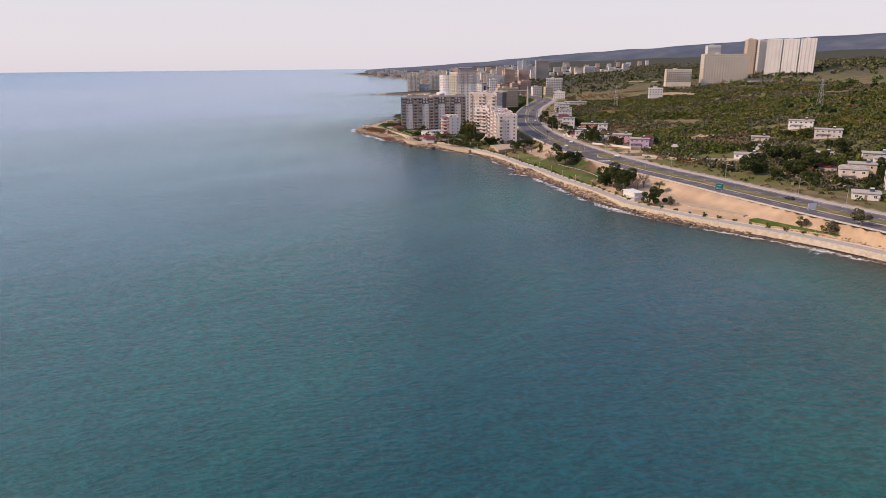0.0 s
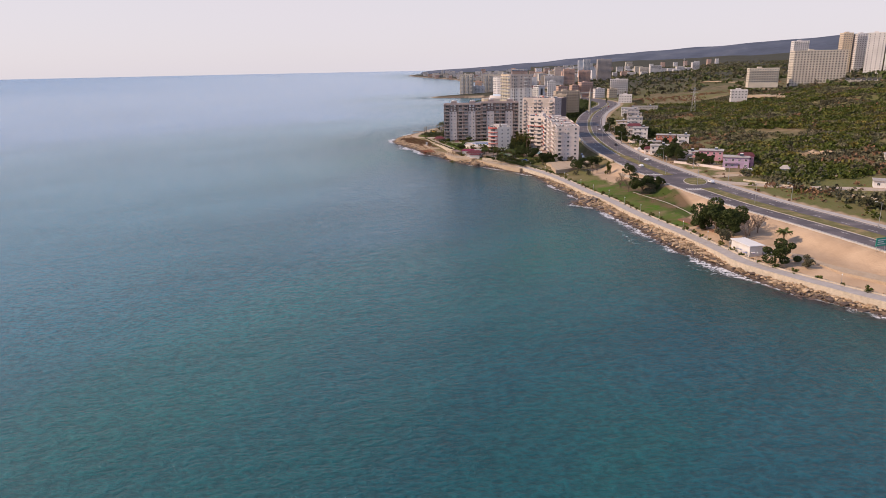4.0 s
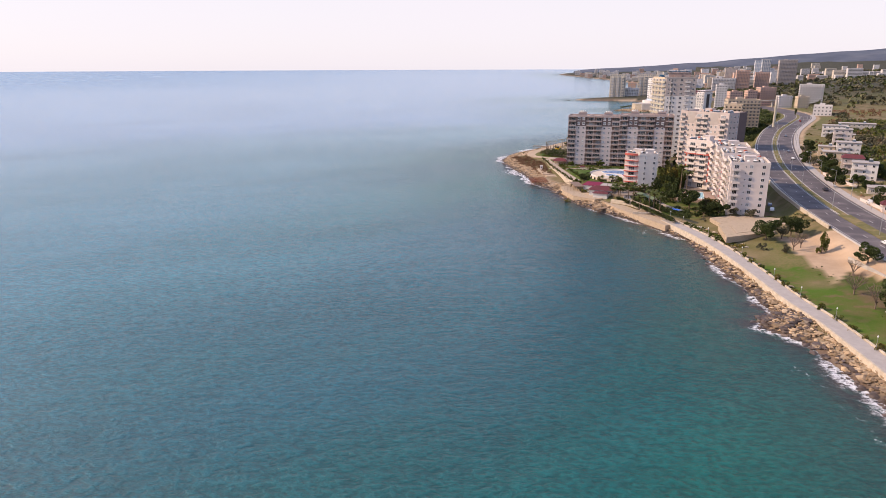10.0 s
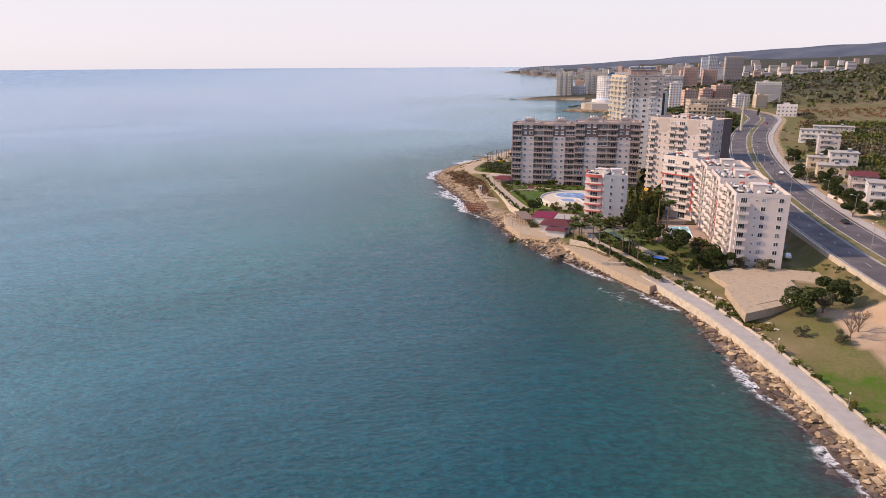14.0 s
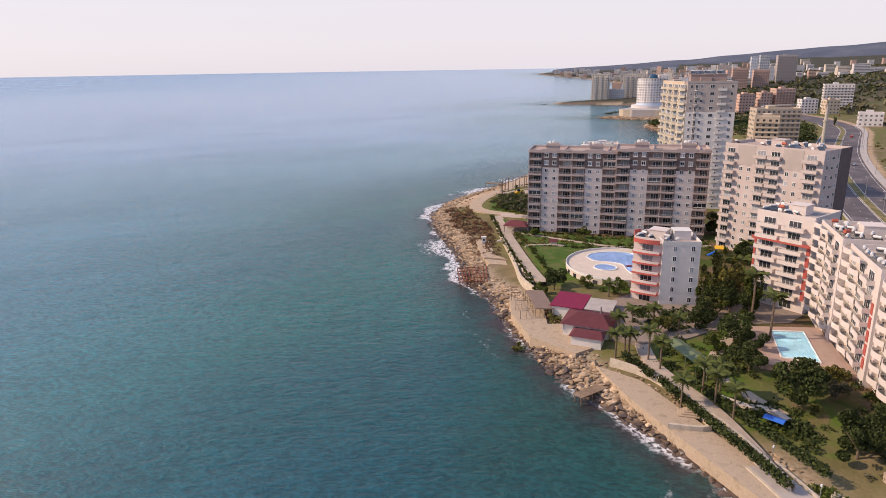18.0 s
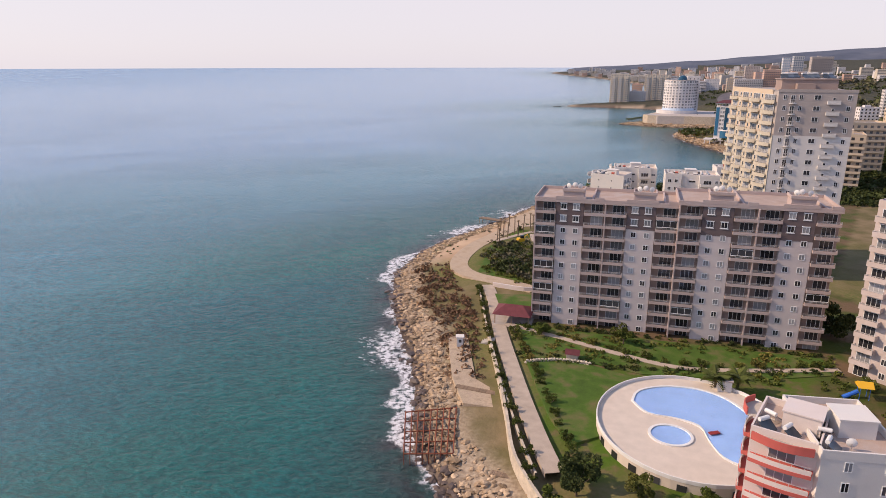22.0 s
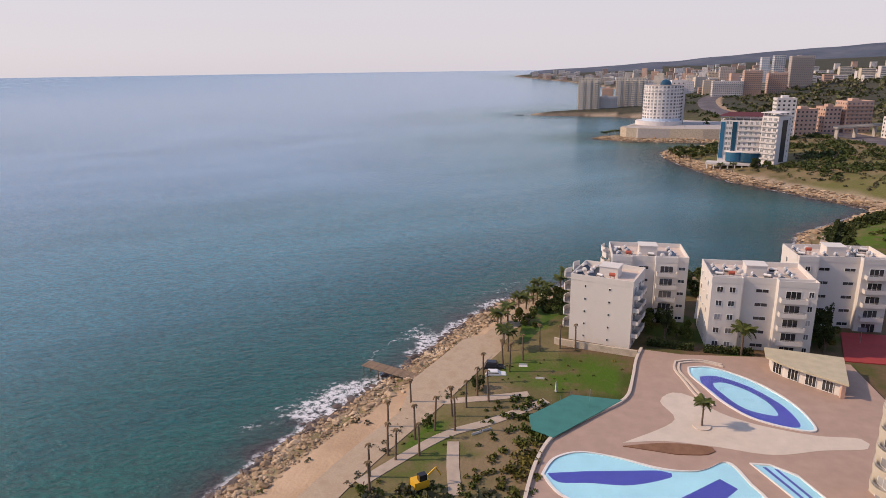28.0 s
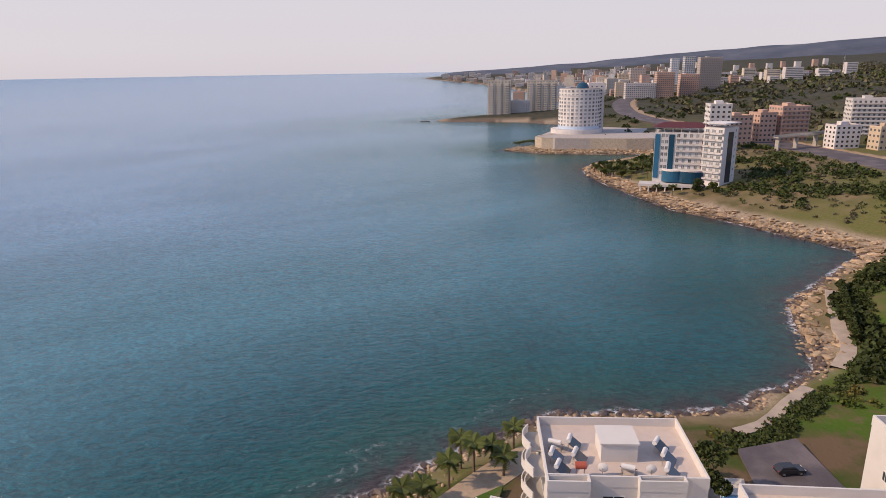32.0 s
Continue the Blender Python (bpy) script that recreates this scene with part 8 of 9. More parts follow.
pergola("brown canvas pergola on the shore terrace", [(-24, 560), (-19.5, 561.5), (-15, 548), (-19.5, 547)], 5.3, M_PERGOLA, 4)
frame_ob = thing("pole_frame", "bare pole frame of a summer terrace", "frame")
for a, b in (((-27.5, 558), (-23, 545)), ((-24.5, 559.5), (-20, 546.5)), ((-27.5, 558), (-24.5, 559.5)), ((-25.3, 552), (-22.3, 553)), ((-23, 545), (-20, 546.5))):
    part("rail", tube(bmesh.new(), (*a, 5.1), (*b, 5.1), 0.06, 0.06, 5), M_WOOD, frame_ob)
    for q in (a, b):
        part("post", tube(bmesh.new(), (*q, 2.7), (*q, 5.1), 0.06, 0.06, 5), M_WOOD, frame_ob)
    m_ = ((a[0] + b[0]) / 2, (a[1] + b[1]) / 2)
    part("post", tube(bmesh.new(), (*m_, 2.7), (*m_, 5.1), 0.06, 0.06, 5), M_WOOD, frame_ob)

# hip-roofed pavilion beside the long block
pav = thing("garden_pavilion", "open pavilion with a brown-red hipped roof", "pavilion", pose(-37.8, 629.5, 4.4))
tiled_roof("roof", -4.2, 4.2, -3.4, 3.4, 2.4, 4.0, M_TILE, pav, 0.4, 2.6)
for x in (-4, 0, 4):
    for y in (-3.2, 3.2):
        part("post", tube(bmesh.new(), (x, y, -0.6), (x, y, 2.4), 0.12, 0.12, 6), M_WOOD, pav)
part("floor", box(bmesh.new(), -4.6, 4.6, -3.8, 3.8, -0.5, 0.06), M_PAVE, pav)
part("back_wall", box(bmesh.new(), -4.0, 4.0, 3.0, 3.2, 0.0, 2.3), M_BEIGE, pav)


def jetty(label, a, b, wide, z):
    """A plank landing stage on piles, plank by plank."""
    a, b = Vector(a), Vector(b)
    d = b - a
    ob = thing("jetty", label, "jetty", pose(a.x, a.y, z, 0, 0, math.degrees(math.atan2(d.y, d.x))))
    n = int(d.length / 0.32)
    for k in range(n):
        part("plank", shared(("plank", wide), lambda bm: box(bm, 0, 0.28, -wide / 2, wide / 2, 0, 0.07), M_WOOD), parent=ob, at=pose(k * 0.32, 0.05 * math.sin(k * 2.1), 0, 0, 0, 0.6 * math.sin(k)))
    for s in (-1, 1):
        part("beam", box(bmesh.new(), 0, d.length, s * wide * 0.38 - 0.1, s * wide * 0.38 + 0.1, -0.25, -0.004), M_WOOD, ob)
        for k in range(4):
            part("pile", shared(("pile",), lambda bm: tube(bm, (0, 0, -3.5), (0, 0, -0.25), 0.12, 0.12, 6), M_WOOD), parent=ob, at=pose(0.3 + k * d.length / 4.2, s * wide * 0.38, 0))
    return ob


jetty("small weathered plank jetty among the rocks", (-6.4, 510.6), (2.0, 520.3), 2.4, 1.75)
jetty("plank jetty on the point's far side", (-73.0, 742.4), (-57.0, 737.0), 3.0, 2.3)
jetty("short plank walkway to the water", (-30.5, 571.5), (-24.5, 571.0), 1.2, 2.2)
jetty("narrow plank walkway over the rocks", (-43.0, 596), (-34.6, 595.2), 1.4, 2.95)
rust = thing("bathing_frame", "rusted steel frame of an old bathing platform", "frame")
for k in range(9):
    t = k / 8
    a, b = (-49.6 + 8.6 * t, 585.0 + 4.2 * t), (-45.4 + 7.8 * t, 572.4 + 2.4 * t)
    part("beam", tube(bmesh.new(), (*a, 2.3), (*b, 2.3), 0.12, 0.12, 5), M_RUST, rust)
    for q in (0.0, 0.35, 0.7, 1.0):
        x_, y_ = a[0] + (b[0] - a[0]) * q, a[1] + (b[1] - a[1]) * q
        part("leg", tube(bmesh.new(), (x_, y_, -1.8), (x_, y_, 2.3), 0.08, 0.08, 5), M_RUST, rust)
for q in (0.0, 0.25, 0.5, 0.75, 1.0):
    a, b = (-49.6 + 4.2 * q, 585.0 - 12.6 * q), (-41.0 + 3.4 * q, 589.2 - 14.4 * q)
    part("girder", tube(bmesh.new(), (*a, 2.14), (*b, 2.14), 0.13, 0.13, 5), M_RUST, rust)
kiosk = thing("guard_booth", "small white booth above the shore", "booth", pose(-47.2, 614.5, 3.0, 0, 0, 15))
part("wall", box(bmesh.new(), -0.75, 0.75, -0.7, 0.7, 0, 2.2), M_WHITE, kiosk)
part("roof", box(bmesh.new(), -0.95, 0.95, -0.9, 0.9, 2.2, 2.35), M_WHITE, kiosk)
window(kiosk, pose(0, -0.7, 0.9), 0.8, 0.9, 0.07, 0)
st_path = thing("shore_steps", "concrete steps down from the path", "steps")
for k in range(9):
    part("step", shared(("step",), lambda bm: box(bm, -0.2, 0.2, -1.2, 1.2, -0.5, 0.0), M_CONC), parent=st_path, at=pose(-40.0 - k * 0.4, 617.0 + k * 0.12, 4.3 - k * 0.16))

# rock wall in the garden
gw = thing("garden_stone_wall", "dry-stone wall across the garden lawn", "wall")
for k in range(44):
    t = k % 22 / 22
    part("stone", shared(("stone",), lambda bm: (bm.free(), rock_mesh(90))[1], M_STONE), parent=gw, at=pose(-31 + 13 * t + (k // 22) * 0.3, 607 + 1.5 * math.sin(t * 3) + t * 2, 4.5 + (k // 22) * 0.55, 0, 0, k * 67 % 360) @ Matrix.Diagonal((0.45, 0.4, 0.6, 1)))
shed = thing("garden_shed", "small shed with a dark pitched roof on the lawn", "shed", pose(-22.0, 611.5, 4.4))
part("wall", box(bmesh.new(), -1.2, 1.2, -1, 1, -0.3, 1.5), M_STONE, shed)
tiled_roof("roof", -1.2, 1.2, -1, 1, 1.5, 2.3, M_TILE, shed, 0.3)
ph = thing("pool_kiosk", "white pump kiosk on the pool terrace", "kiosk", pose(6.4, 603.2, 5.9))
part("wall", box(bmesh.new(), -1.2, 1.2, -0.9, 0.9, 0, 2.1), M_WHITE, ph)
part("roof", box(bmesh.new(), -1.4, 1.4, -1.1, 1.1, 2.1, 2.25), M_GREYWALL, ph)
arch = thing("terrace_arcade", "arched openings in the pool terrace wall", "arcade")
for k in range(9):
    a = math.radians(205 + k * 14)
    part("opening", shared(("opening",), lambda bm: box(bm, -0.7, 0.7, -0.06, 0.2, 0, 1.7), M_GLASS), parent=arch, at=pose(15.6 * math.cos(a), 588.5 + 17.0 * math.sin(a), 3.7, 0, 0, math.degrees(math.atan2(17 * math.sin(a) / 289, 15.6 * math.cos(a) / 243)) + 90))
play = thing("playground_slide", "playground with yellow roof and blue slide", "playground", pose(31, 609.8, 4.4))
part("roof", gable(bmesh.new(), -0.9, 0.9, -0.9, 0.9, 2.6, 3.5), M_PLASTYEL, play)
for x in (-0.8, 0.8):
    for y in (-0.8, 0.8):
        part("post", tube(bmesh.new(), (x, y, -0.2), (x, y, 2.6), 0.06, 0.06, 6), M_PLASTBLUE, play)
part("slide", tube(bmesh.new(), (-0.9, 0, 1.4), (-3.4, -0.6, 0.1), 0.4, 0.4, 8), M_PLASTBLUE, play)
lilo = thing("pool_float", "red inflatable on the paddling pool", "float", pose(3.2, 586.6, 6.07, 0, 0, 30))
part("body", box(bmesh.new(), -0.9, 0.9, -0.4, 0.4, 0, 0.18), M_CARRED, lilo)
tarp = thing("blue_tarpaulin", "blue tarpaulin on a garden frame", "tarpaulin", pose(27.5, 504.5, 4.4, 0, 0, -30))
part("sheet", gable(bmesh.new(), -1.6, 1.6, -0.9, 0.9, 0.6, 0.95, 0.1), M_PLASTBLUE, tarp)

# second garden: bar, pavilion, walls
bar = thing("pool_bar", "flat-roofed pool bar with glazed doors and a curved eave", "bar")
roof_pts = [(9.9, 754.9), (9.2, 750.1), (11.5, 747.2), (14.4, 744.8), (17.5, 742.6), (21.0, 740.2), (24.0, 752.7)]
part("roof", prism(bmesh.new(), roof_pts, 8.0, 8.35), M_FELTBEIGE, bar, "beige flat roof with a white rim")
part("wall", prism(bmesh.new(), [(10.9, 753.8), (10.6, 750.6), (12.4, 748.2), (15, 746), (20.4, 742.0), (22.8, 751.9)], 5.1, 8.0), M_WHITE, bar)
for k, (x, y, a) in enumerate(((11.4, 749.4, -50), (13.6, 747.0, -40), (16.2, 745.0, -36), (18.6, 743.2, -36))):
    window(bar, pose(x, y, 5.2, 0, 0, a), 2.0, 2.3, 0.1, 2)
part("brick_pier", box(bmesh.new(), 20.2, 20.9, 741.0, 741.7, 5.1, 8.0), M_FARPINK, bar)
teal = thing("teal_pavilion", "garden pavilion with a teal sheet roof level with the terrace", "pavilion")
tp = [(-34.9, 722.1), (-34.0, 717.7), (-30.2, 715.9), (-18.8, 731.2), (-27.9, 731.3)]
part("roof", prism(bmesh.new(), tp, 5.45, 5.6), M_TEALROOF, teal)
part("wall", prism(bmesh.new(), pulled(tp, 0.9, -29, 724), 2.8, 5.45), M_WHITE, teal)
for k in range(5):
    part("rail_post", tube(bmesh.new(), (-34.6 + k * 1.6, 722.6 + k * 2.1, 5.6), (-34.6 + k * 1.6, 722.6 + k * 2.1, 6.4), 0.04, 0.04, 5), M_STEEL, teal)
part("lamp_post", tube(bmesh.new(), (-24.6, 727.5, 5.6), (-24.6, 727.5, 9.0), 0.06, 0.05, 6), M_STEEL, teal)
um = thing("closed_parasol", "closed white parasol on the lawn", "parasol", pose(-31, 733.6, 3.8))
part("canopy", tube(bmesh.new(), (0, 0, 0.9), (0, 0, 3.0), 0.22, 0.05, 8), M_CANVAS, um)
part("pole", tube(bmesh.new(), (0, 0, -0.2), (0, 0, 0.9), 0.04, 0.04, 6), M_STEEL, um)
sw = strip("garden_wall", spline([(-33, 757), (-28, 755.5), (-20, 753.8), (-15.2, 753)], 2.5), 0.5, 1.5, M_STONE, "rubble wall below the white house", thick=2.4)
bench_spots = ((-41.5, 717.5, 40), (-43.0, 716.0, 40), (-38.5, 744.0, 10), (-34.5, 738.5, 0))
for x, y, a in bench_spots:
    ob = thing("garden_bench", "white garden bench on the lawn", "bench", pose(x, y, 3.85, 0, 0, a), "lawn benches")
    part("seat", shared(("seat",), lambda bm: box(bm, -0.9, 0.9, -0.25, 0.25, 0.4, 0.46), M_CANVAS), parent=ob)
    part("backrest", shared(("backrest",), lambda bm: box(bm, -0.9, 0.9, 0.22, 0.28, 0.46, 0.9), M_CANVAS), parent=ob)
    for s in (-0.8, 0.8):
        part("leg", shared(("benchleg",), lambda bm: box(bm, -0.04, 0.04, -0.22, 0.22, 0, 0.4), M_CANVAS), parent=ob, at=pose(s, 0, 0))
hoop = thing("basketball_hoop", "basketball hoop beside the red court", "hoop", pose(33, 770, 4.6))
part("pole", tube(bmesh.new(), (0, 0, 0), (0, 0, 3.6), 0.08, 0.08, 6), M_STEEL, hoop)
part("board", box(bmesh.new(), -0.9, 0.9, -0.1, -0.04, 2.9, 3.9), M_CARBLUE, hoop)
ex = thing("digger", "yellow excavator parked in the green plot", "excavator", pose(-48.5, 699.5, 4.3, 0, 0, 40))
part("body", box(bmesh.new(), -1.2, 1.2, -0.9, 0.9, 0.7, 1.9), M_PLASTYEL, ex)
part("cab", box(bmesh.new(), -0.4, 0.8, -0.8, 0.1, 1.9, 2.9), M_GLASS, ex)
part("boom", tube(bmesh.new(), (1.0, 0.3, 1.6), (2.8, 0.3, 2.8), 0.16, 0.12, 6), M_PLASTYEL, ex)
part("arm", tube(bmesh.new(), (2.8, 0.3, 2.8), (3.6, 0.3, 1.2), 0.12, 0.1, 6), M_PLASTYEL, ex)
for s in (-0.75, 0.75):
    part("track", box(bmesh.new(), -1.4, 1.4, s - 0.22, s + 0.22, 0.0, 0.7), M_RUBBER, ex)

# shore hut, sign, walls near the promenade
hut = thing("beach_hut", "low white hut with a flat roof and yard", "hut", pose(93.5, 290.5, 3.4, 0, 0, 104))
part("wall", box(bmesh.new(), 0, 10, 0, 4.6, -1, 2.6), M_WHITE, hut)
part("roof", box(bmesh.new(), -0.4, 10.4, -0.6, 5.0, 2.6, 2.85), M_CANVAS, hut)
part("yard", box(bmesh.new(), -3, 12, -6, -0.6, -1, 0.1), M_PAVE, hut)
for k in range(3):
    window(hut, pose(2 + k * 3, 0, 0.7), 1.3, 1.1)
for k in range(8):
    ob = thing("cafe_table", "white cafe table with seats on the hut's yard", "table", pose(90.0 - (k % 2) * 2.4 + k * 0.1, 289 + k * 1.7, 3.5), "tables by the hut")
    part("tabletop", shared(("tabletop",), lambda bm: box(bm, -0.6, 0.6, -0.4, 0.4, 0.7, 0.75), M_CANVAS), parent=ob)
    part("pedestal", shared(("pedestal",), lambda bm: tube(bm, (0, 0, 0), (0, 0, 0.7), 0.08, 0.06, 6), M_STEEL), parent=ob)
    for s in (-0.75, 0.75):
        part("bench_seat", shared(("cafeseat",), lambda bm: box(bm, -0.6, 0.6, -0.15, 0.15, 0.4, 0.45), M_PLASTBLUE), parent=ob, at=pose(0, s, 0))
palm("short bushy palm by the beach hut", 104, 300, 3.5, 1.2, 1)


def road_sign(label, x, y, w, h, z, face, rot=0.0):
    ob = thing("road_sign", label, "sign", pose(x, y, ground_at(x, y), 0, 0, rot))
    for s in (-w * 0.35, w * 0.35):
        part("post", tube(bmesh.new(), (s, 0.1, -0.3), (s, 0.1, z + h), 0.07, 0.07, 6), M_STEEL, ob)
    bd = part("board", box(bmesh.new(), -w / 2, w / 2, -0.05, 0.05, z, z + h), face, ob)
    for k in range(3):
        part("text_bar", box(bmesh.new(), -w * 0.36, w * (0.30 - 0.14 * (k % 2)), -0.065, -0.052, z + h * (0.2 + 0.25 * k), z + h * (0.3 + 0.25 * k)), M_FRAME, bd)
    return ob


road_sign("green road sign facing the carriageway", 123, 278, 4.6, 2.6, 1.6, M_GREENSIGN, 20)
road_sign("white notice board beside the road", 143, 240, 4.2, 2.2, 1.0, M_FRAME, 20)
road_sign("blue-green direction sign by the houses", 107.5, 481, 2.4, 1.6, 2.4, M_GREENSIGN, 0)
cw = thing("concrete_wall", "grey concrete retaining wall with an angled end", "wall")
for a, b in (((76, 438), (82, 414)), ((82, 414), (86, 410))):
    d = Vector(b) - Vector(a)
    part("wall_panel", box(bmesh.new(), 0, d.length, -0.25, 0.25, -1.0, 2.6), M_CONC, cw, at=pose(*a, 4.2, 0, 0, math.degrees(math.atan2(d.y, d.x))))
lw = strip("field_wall", spline([(128, 402), (150, 372), (172, 330), (186, 300), (200, 262)], 4), 0.5, 0.8, M_STONE, "low dry-stone wall beside the road", thick=1.4)


def street_lamp(x, y, rot, z=None):
    zz = float(road_z(y)) if z is None else z
    ob = thing("street_lamp", "grey street lamp on a tall steel pole", "street lamp", pose(x, y, zz, 0, 0, rot), "road lamps")
    part("pole", shared(("lamppole",), lambda bm: tube(bm, (0, 0, 0), (0, 0, 8.5), 0.11, 0.07, 6), M_STEEL), parent=ob)
    part("arm", shared(("lamparm",), lambda bm: tube(bm, (0, 0, 8.4), (1.8, 0, 8.9), 0.05, 0.04, 5), M_STEEL), parent=ob)
    part("lamp_head", shared(("lamphead",), lambda bm: box(bm, 1.5, 2.4, -0.14, 0.14, 8.84, 8.98), M_FRAME), parent=ob)


for p in spline(ROAD, 33):
    if 180 < p.y < 980:
        street_lamp(p.x + 13.0, p.y - 2, 180)
for p in spline(ROAD, 36):
    if 330 < p.y < 800:
        street_lamp(p.x - 0.3, p.y, 90, float(road_z(p.y)) + 0.2)
for k, p in enumerate(spline(PROM[3:], 24)):
    ob = thing("promenade_lamp", "short lamp post on the promenade", "lamp", pose(p.x + 1.5, p.y, 2.85), "promenade lamps")
    part("pole", shared(("shortpole",), lambda bm: tube(bm, (0, 0, 0), (0, 0, 3.4), 0.06, 0.05, 6), M_STEEL), parent=ob)
    part("lamp_head", shared(("globe",), lambda bm: tube(bm, (0, 0, 3.4), (0, 0, 3.75), 0.18, 0.12, 8), M_FRAME), parent=ob)


def car(label, x, y, z, rot, paint, van=False):
    """A parked car: shaped body, cabin glass, wheels with rims, lights."""
    ob = thing("van" if van else "car", label, "car", pose(x, y, z, 0, 0, rot))
    H = 1.0 if van else 0.82
    prof = [(-2.1, 0.35), (2.1, 0.35), (2.15, 0.7), (1.9, H), (1.0, H + 0.08), (0.4, H + (1.0 if van else 0.6)), (-1.5, H + (1.05 if van else 0.62)), (-2.0, H + 0.12), (-2.15, 0.75)]

    def body(bm):
        L = [bm.verts.new((px, -0.85 if pz < H + 0.2 else -0.68, pz)) for px, pz in prof]
        R = [bm.verts.new((px, 0.85 if pz < H + 0.2 else 0.68, pz)) for px, pz in prof]
        bm.faces.new(L)
        bm.faces.new(R[::-1])
        for k in range(len(prof)):
            j = (k + 1) % len(prof)
            bm.faces.new((L[j], L[k], R[k], R[j]))
        bmesh.ops.recalc_face_normals(bm, faces=bm.faces)
        return bm
    part("body", shared(("carbody", van, paint.name), body, paint), parent=ob)
    part("windscreen", shared(("screen", van), lambda bm: box(bm, -1.45, 0.62, -0.80, 0.80, H + 0.1, H + (0.7 if van else 0.42)), M_GLASS), parent=ob)
    for px in (-1.3, 1.35):
        for s in (-0.8, 0.8):
            w = part("wheel", shared(("wheel",), lambda bm: tube(bm, (0, -0.11, 0), (0, 0.11, 0), 0.33, 0.33, 12), M_RUBBER), parent=ob, at=pose(px, s, 0.33))
            part("rim", shared(("rim",), lambda bm: tube(bm, (0, -0.12, 0), (0, 0.12, 0), 0.19, 0.19, 8), M_STEEL), parent=w)
    for s in (-0.6, 0.6):
        part("headlight", shared(("headlight",), lambda bm: box(bm, 2.08, 2.16, -0.18, 0.18, 0.62, 0.76), M_FRAME), parent=ob, at=pose(0, s, 0))
        part("tail_light", shared(("taillight",), lambda bm: box(bm, -2.18, -2.1, -0.15, 0.15, 0.68, 0.84), M_CARRED), parent=ob, at=pose(0, s, 0))


def on_road(y, side):
    x = float(np.interp(y, [p[1] for p in ROAD_LINE], [p[0] for p in ROAD_LINE]))
    x2 = float(np.interp(y + 2, [p[1] for p in ROAD_LINE], [p[0] for p in ROAD_LINE]))
    return x + side, y, float(road_z(y)) + 0.06, math.degrees(math.atan2(2, x2 - x))


for lab, y, s, m in (("white saloon car on the carriageway", 452, -3.5, M_PAINTCAR), ("white car driving along the shore road", 476, 7.6, M_PAINTCAR), ("dark car on the inland carriageway", 550, 7.5, M_CARDARK), ("red car near the bend", 905, 6.5, M_CARRED),
                     ("blue-grey car on the bend", 690, 7.5, M_CARBLUE), ("white car on the upper bend", 655, 7.8, M_PAINTCAR), ("dark car on the near stretch", 262, 5.0, M_CARDARK), ("grey car far up the road", 780, 6.5, M_CARBLUE), ("white car at the junction", 398, 9.5, M_PAINTCAR)):
    car(lab, *on_road(y, s), m)
car("white minibus parked by the houses", 104.5, 523, 8.25, 85, M_PAINTCAR, True)
car("white car parked under the bare palms", -43.6, 739.5, 3.55, 10, M_PAINTCAR)
car("dark van parked beside the lawn", -44.4, 742.5, 3.55, 10, M_CARDARK, True)
car("dark car in the small car park", 17, 802, 4.47, 10, M_CARDARK)
car("white car at the parking edge of the flats", 66, 512, 5.2, 80, M_PAINTCAR)
car("blue-grey car behind the white flats", 66.5, 521, 5.4, 82, M_CARBLUE)


def village_house(label, x, y, W, D, floors, rot, wall, roof=None, tank=True):
    """A small flat-roofed or tiled house with a porch slab, windows and a door."""
    z = ground_at(x, y)
    ob = thing("village_house", label, "house", pose(x, y, z, 0, 0, rot))
    H = floors * 2.9
    part("wall", box(bmesh.new(), -W / 2, W / 2, 0, D, -2, H), wall, ob)
    if roof:
        tiled_roof("tiled_roof", -W / 2, W / 2, 0, D, H, H + 1.7, roof, ob, 0.5, 1.5)
    else:
        part("roof_slab", box(bmesh.new(), -W / 2 - 0.4, W / 2 + 0.4, -0.6, D + 0.3, H, H + 0.25), M_PAVE, ob)
    for f in range(floors):
        n = max(2, int(W / 3.2))
        for k in range(n):
            s = -W / 2 + (k + 0.5) * W / n
            if f == 0 and k == n // 2:
                part("door", shared(("door",), lambda bm: box(bm, -0.5, 0.5, -0.06, 0.04, 0, 2.05), M_WOOD), parent=ob, at=pose(s, 0, 0.05))
            else:
                window(ob, pose(s, 0, f * 2.9 + 0.95), 1.25, 1.2)
        for k in range(2):
            window(ob, pose(-W / 2, D * (0.3 + 0.4 * k), f * 2.9 + 0.95, 0, 0, -90), 1.2, 1.2)
        if f:
            balcony(ob, pose(-W * 0.2, 0, f * 2.9), W * 0.45, 1.2, wall, solid=0.5)
    if tank and not roof:
        m = pose(x, y, z + H + 0.26, 0, 0, rot)
        p = m @ Vector((W * 0.2, D * 0.5, 0))
        solar_heater(p.x, p.y, p.z, rot)


M_ROSE = mat("rose_pink_plaster", (0.60, 0.30, 0.36), 0.9, var=0.15, scale=0.5)
M_LILAC = mat("mauve_plaster", (0.46, 0.33, 0.46), 0.9, var=0.15, scale=0.5)
M_BRICKRED = mat("terracotta_plaster", (0.46, 0.17, 0.12), 0.9, var=0.18, scale=0.5)
village_house("mauve two-storey house by the junction", 138, 441, 13, 9, 2, -20, M_LILAC)
village_house("rose pink house with a red roof", 145, 446, 8, 8, 2, -20, M_ROSE, M_TILE)
village_house("white and rose house beside the road", 134, 470, 13, 9, 2, -20, M_ROSE)
village_house("low grey house with a sheet roof", 121, 476, 8, 8, 1, -18, M_HOUSE, M_ROOFGREY)
village_house("white two-storey house with a terrace roof", 112, 501, 11, 8, 2, -16, M_FARWHITE)
village_house("small house with a dark red roof", 107.5, 507, 6, 6, 1, -10, M_HOUSE, M_TILE)
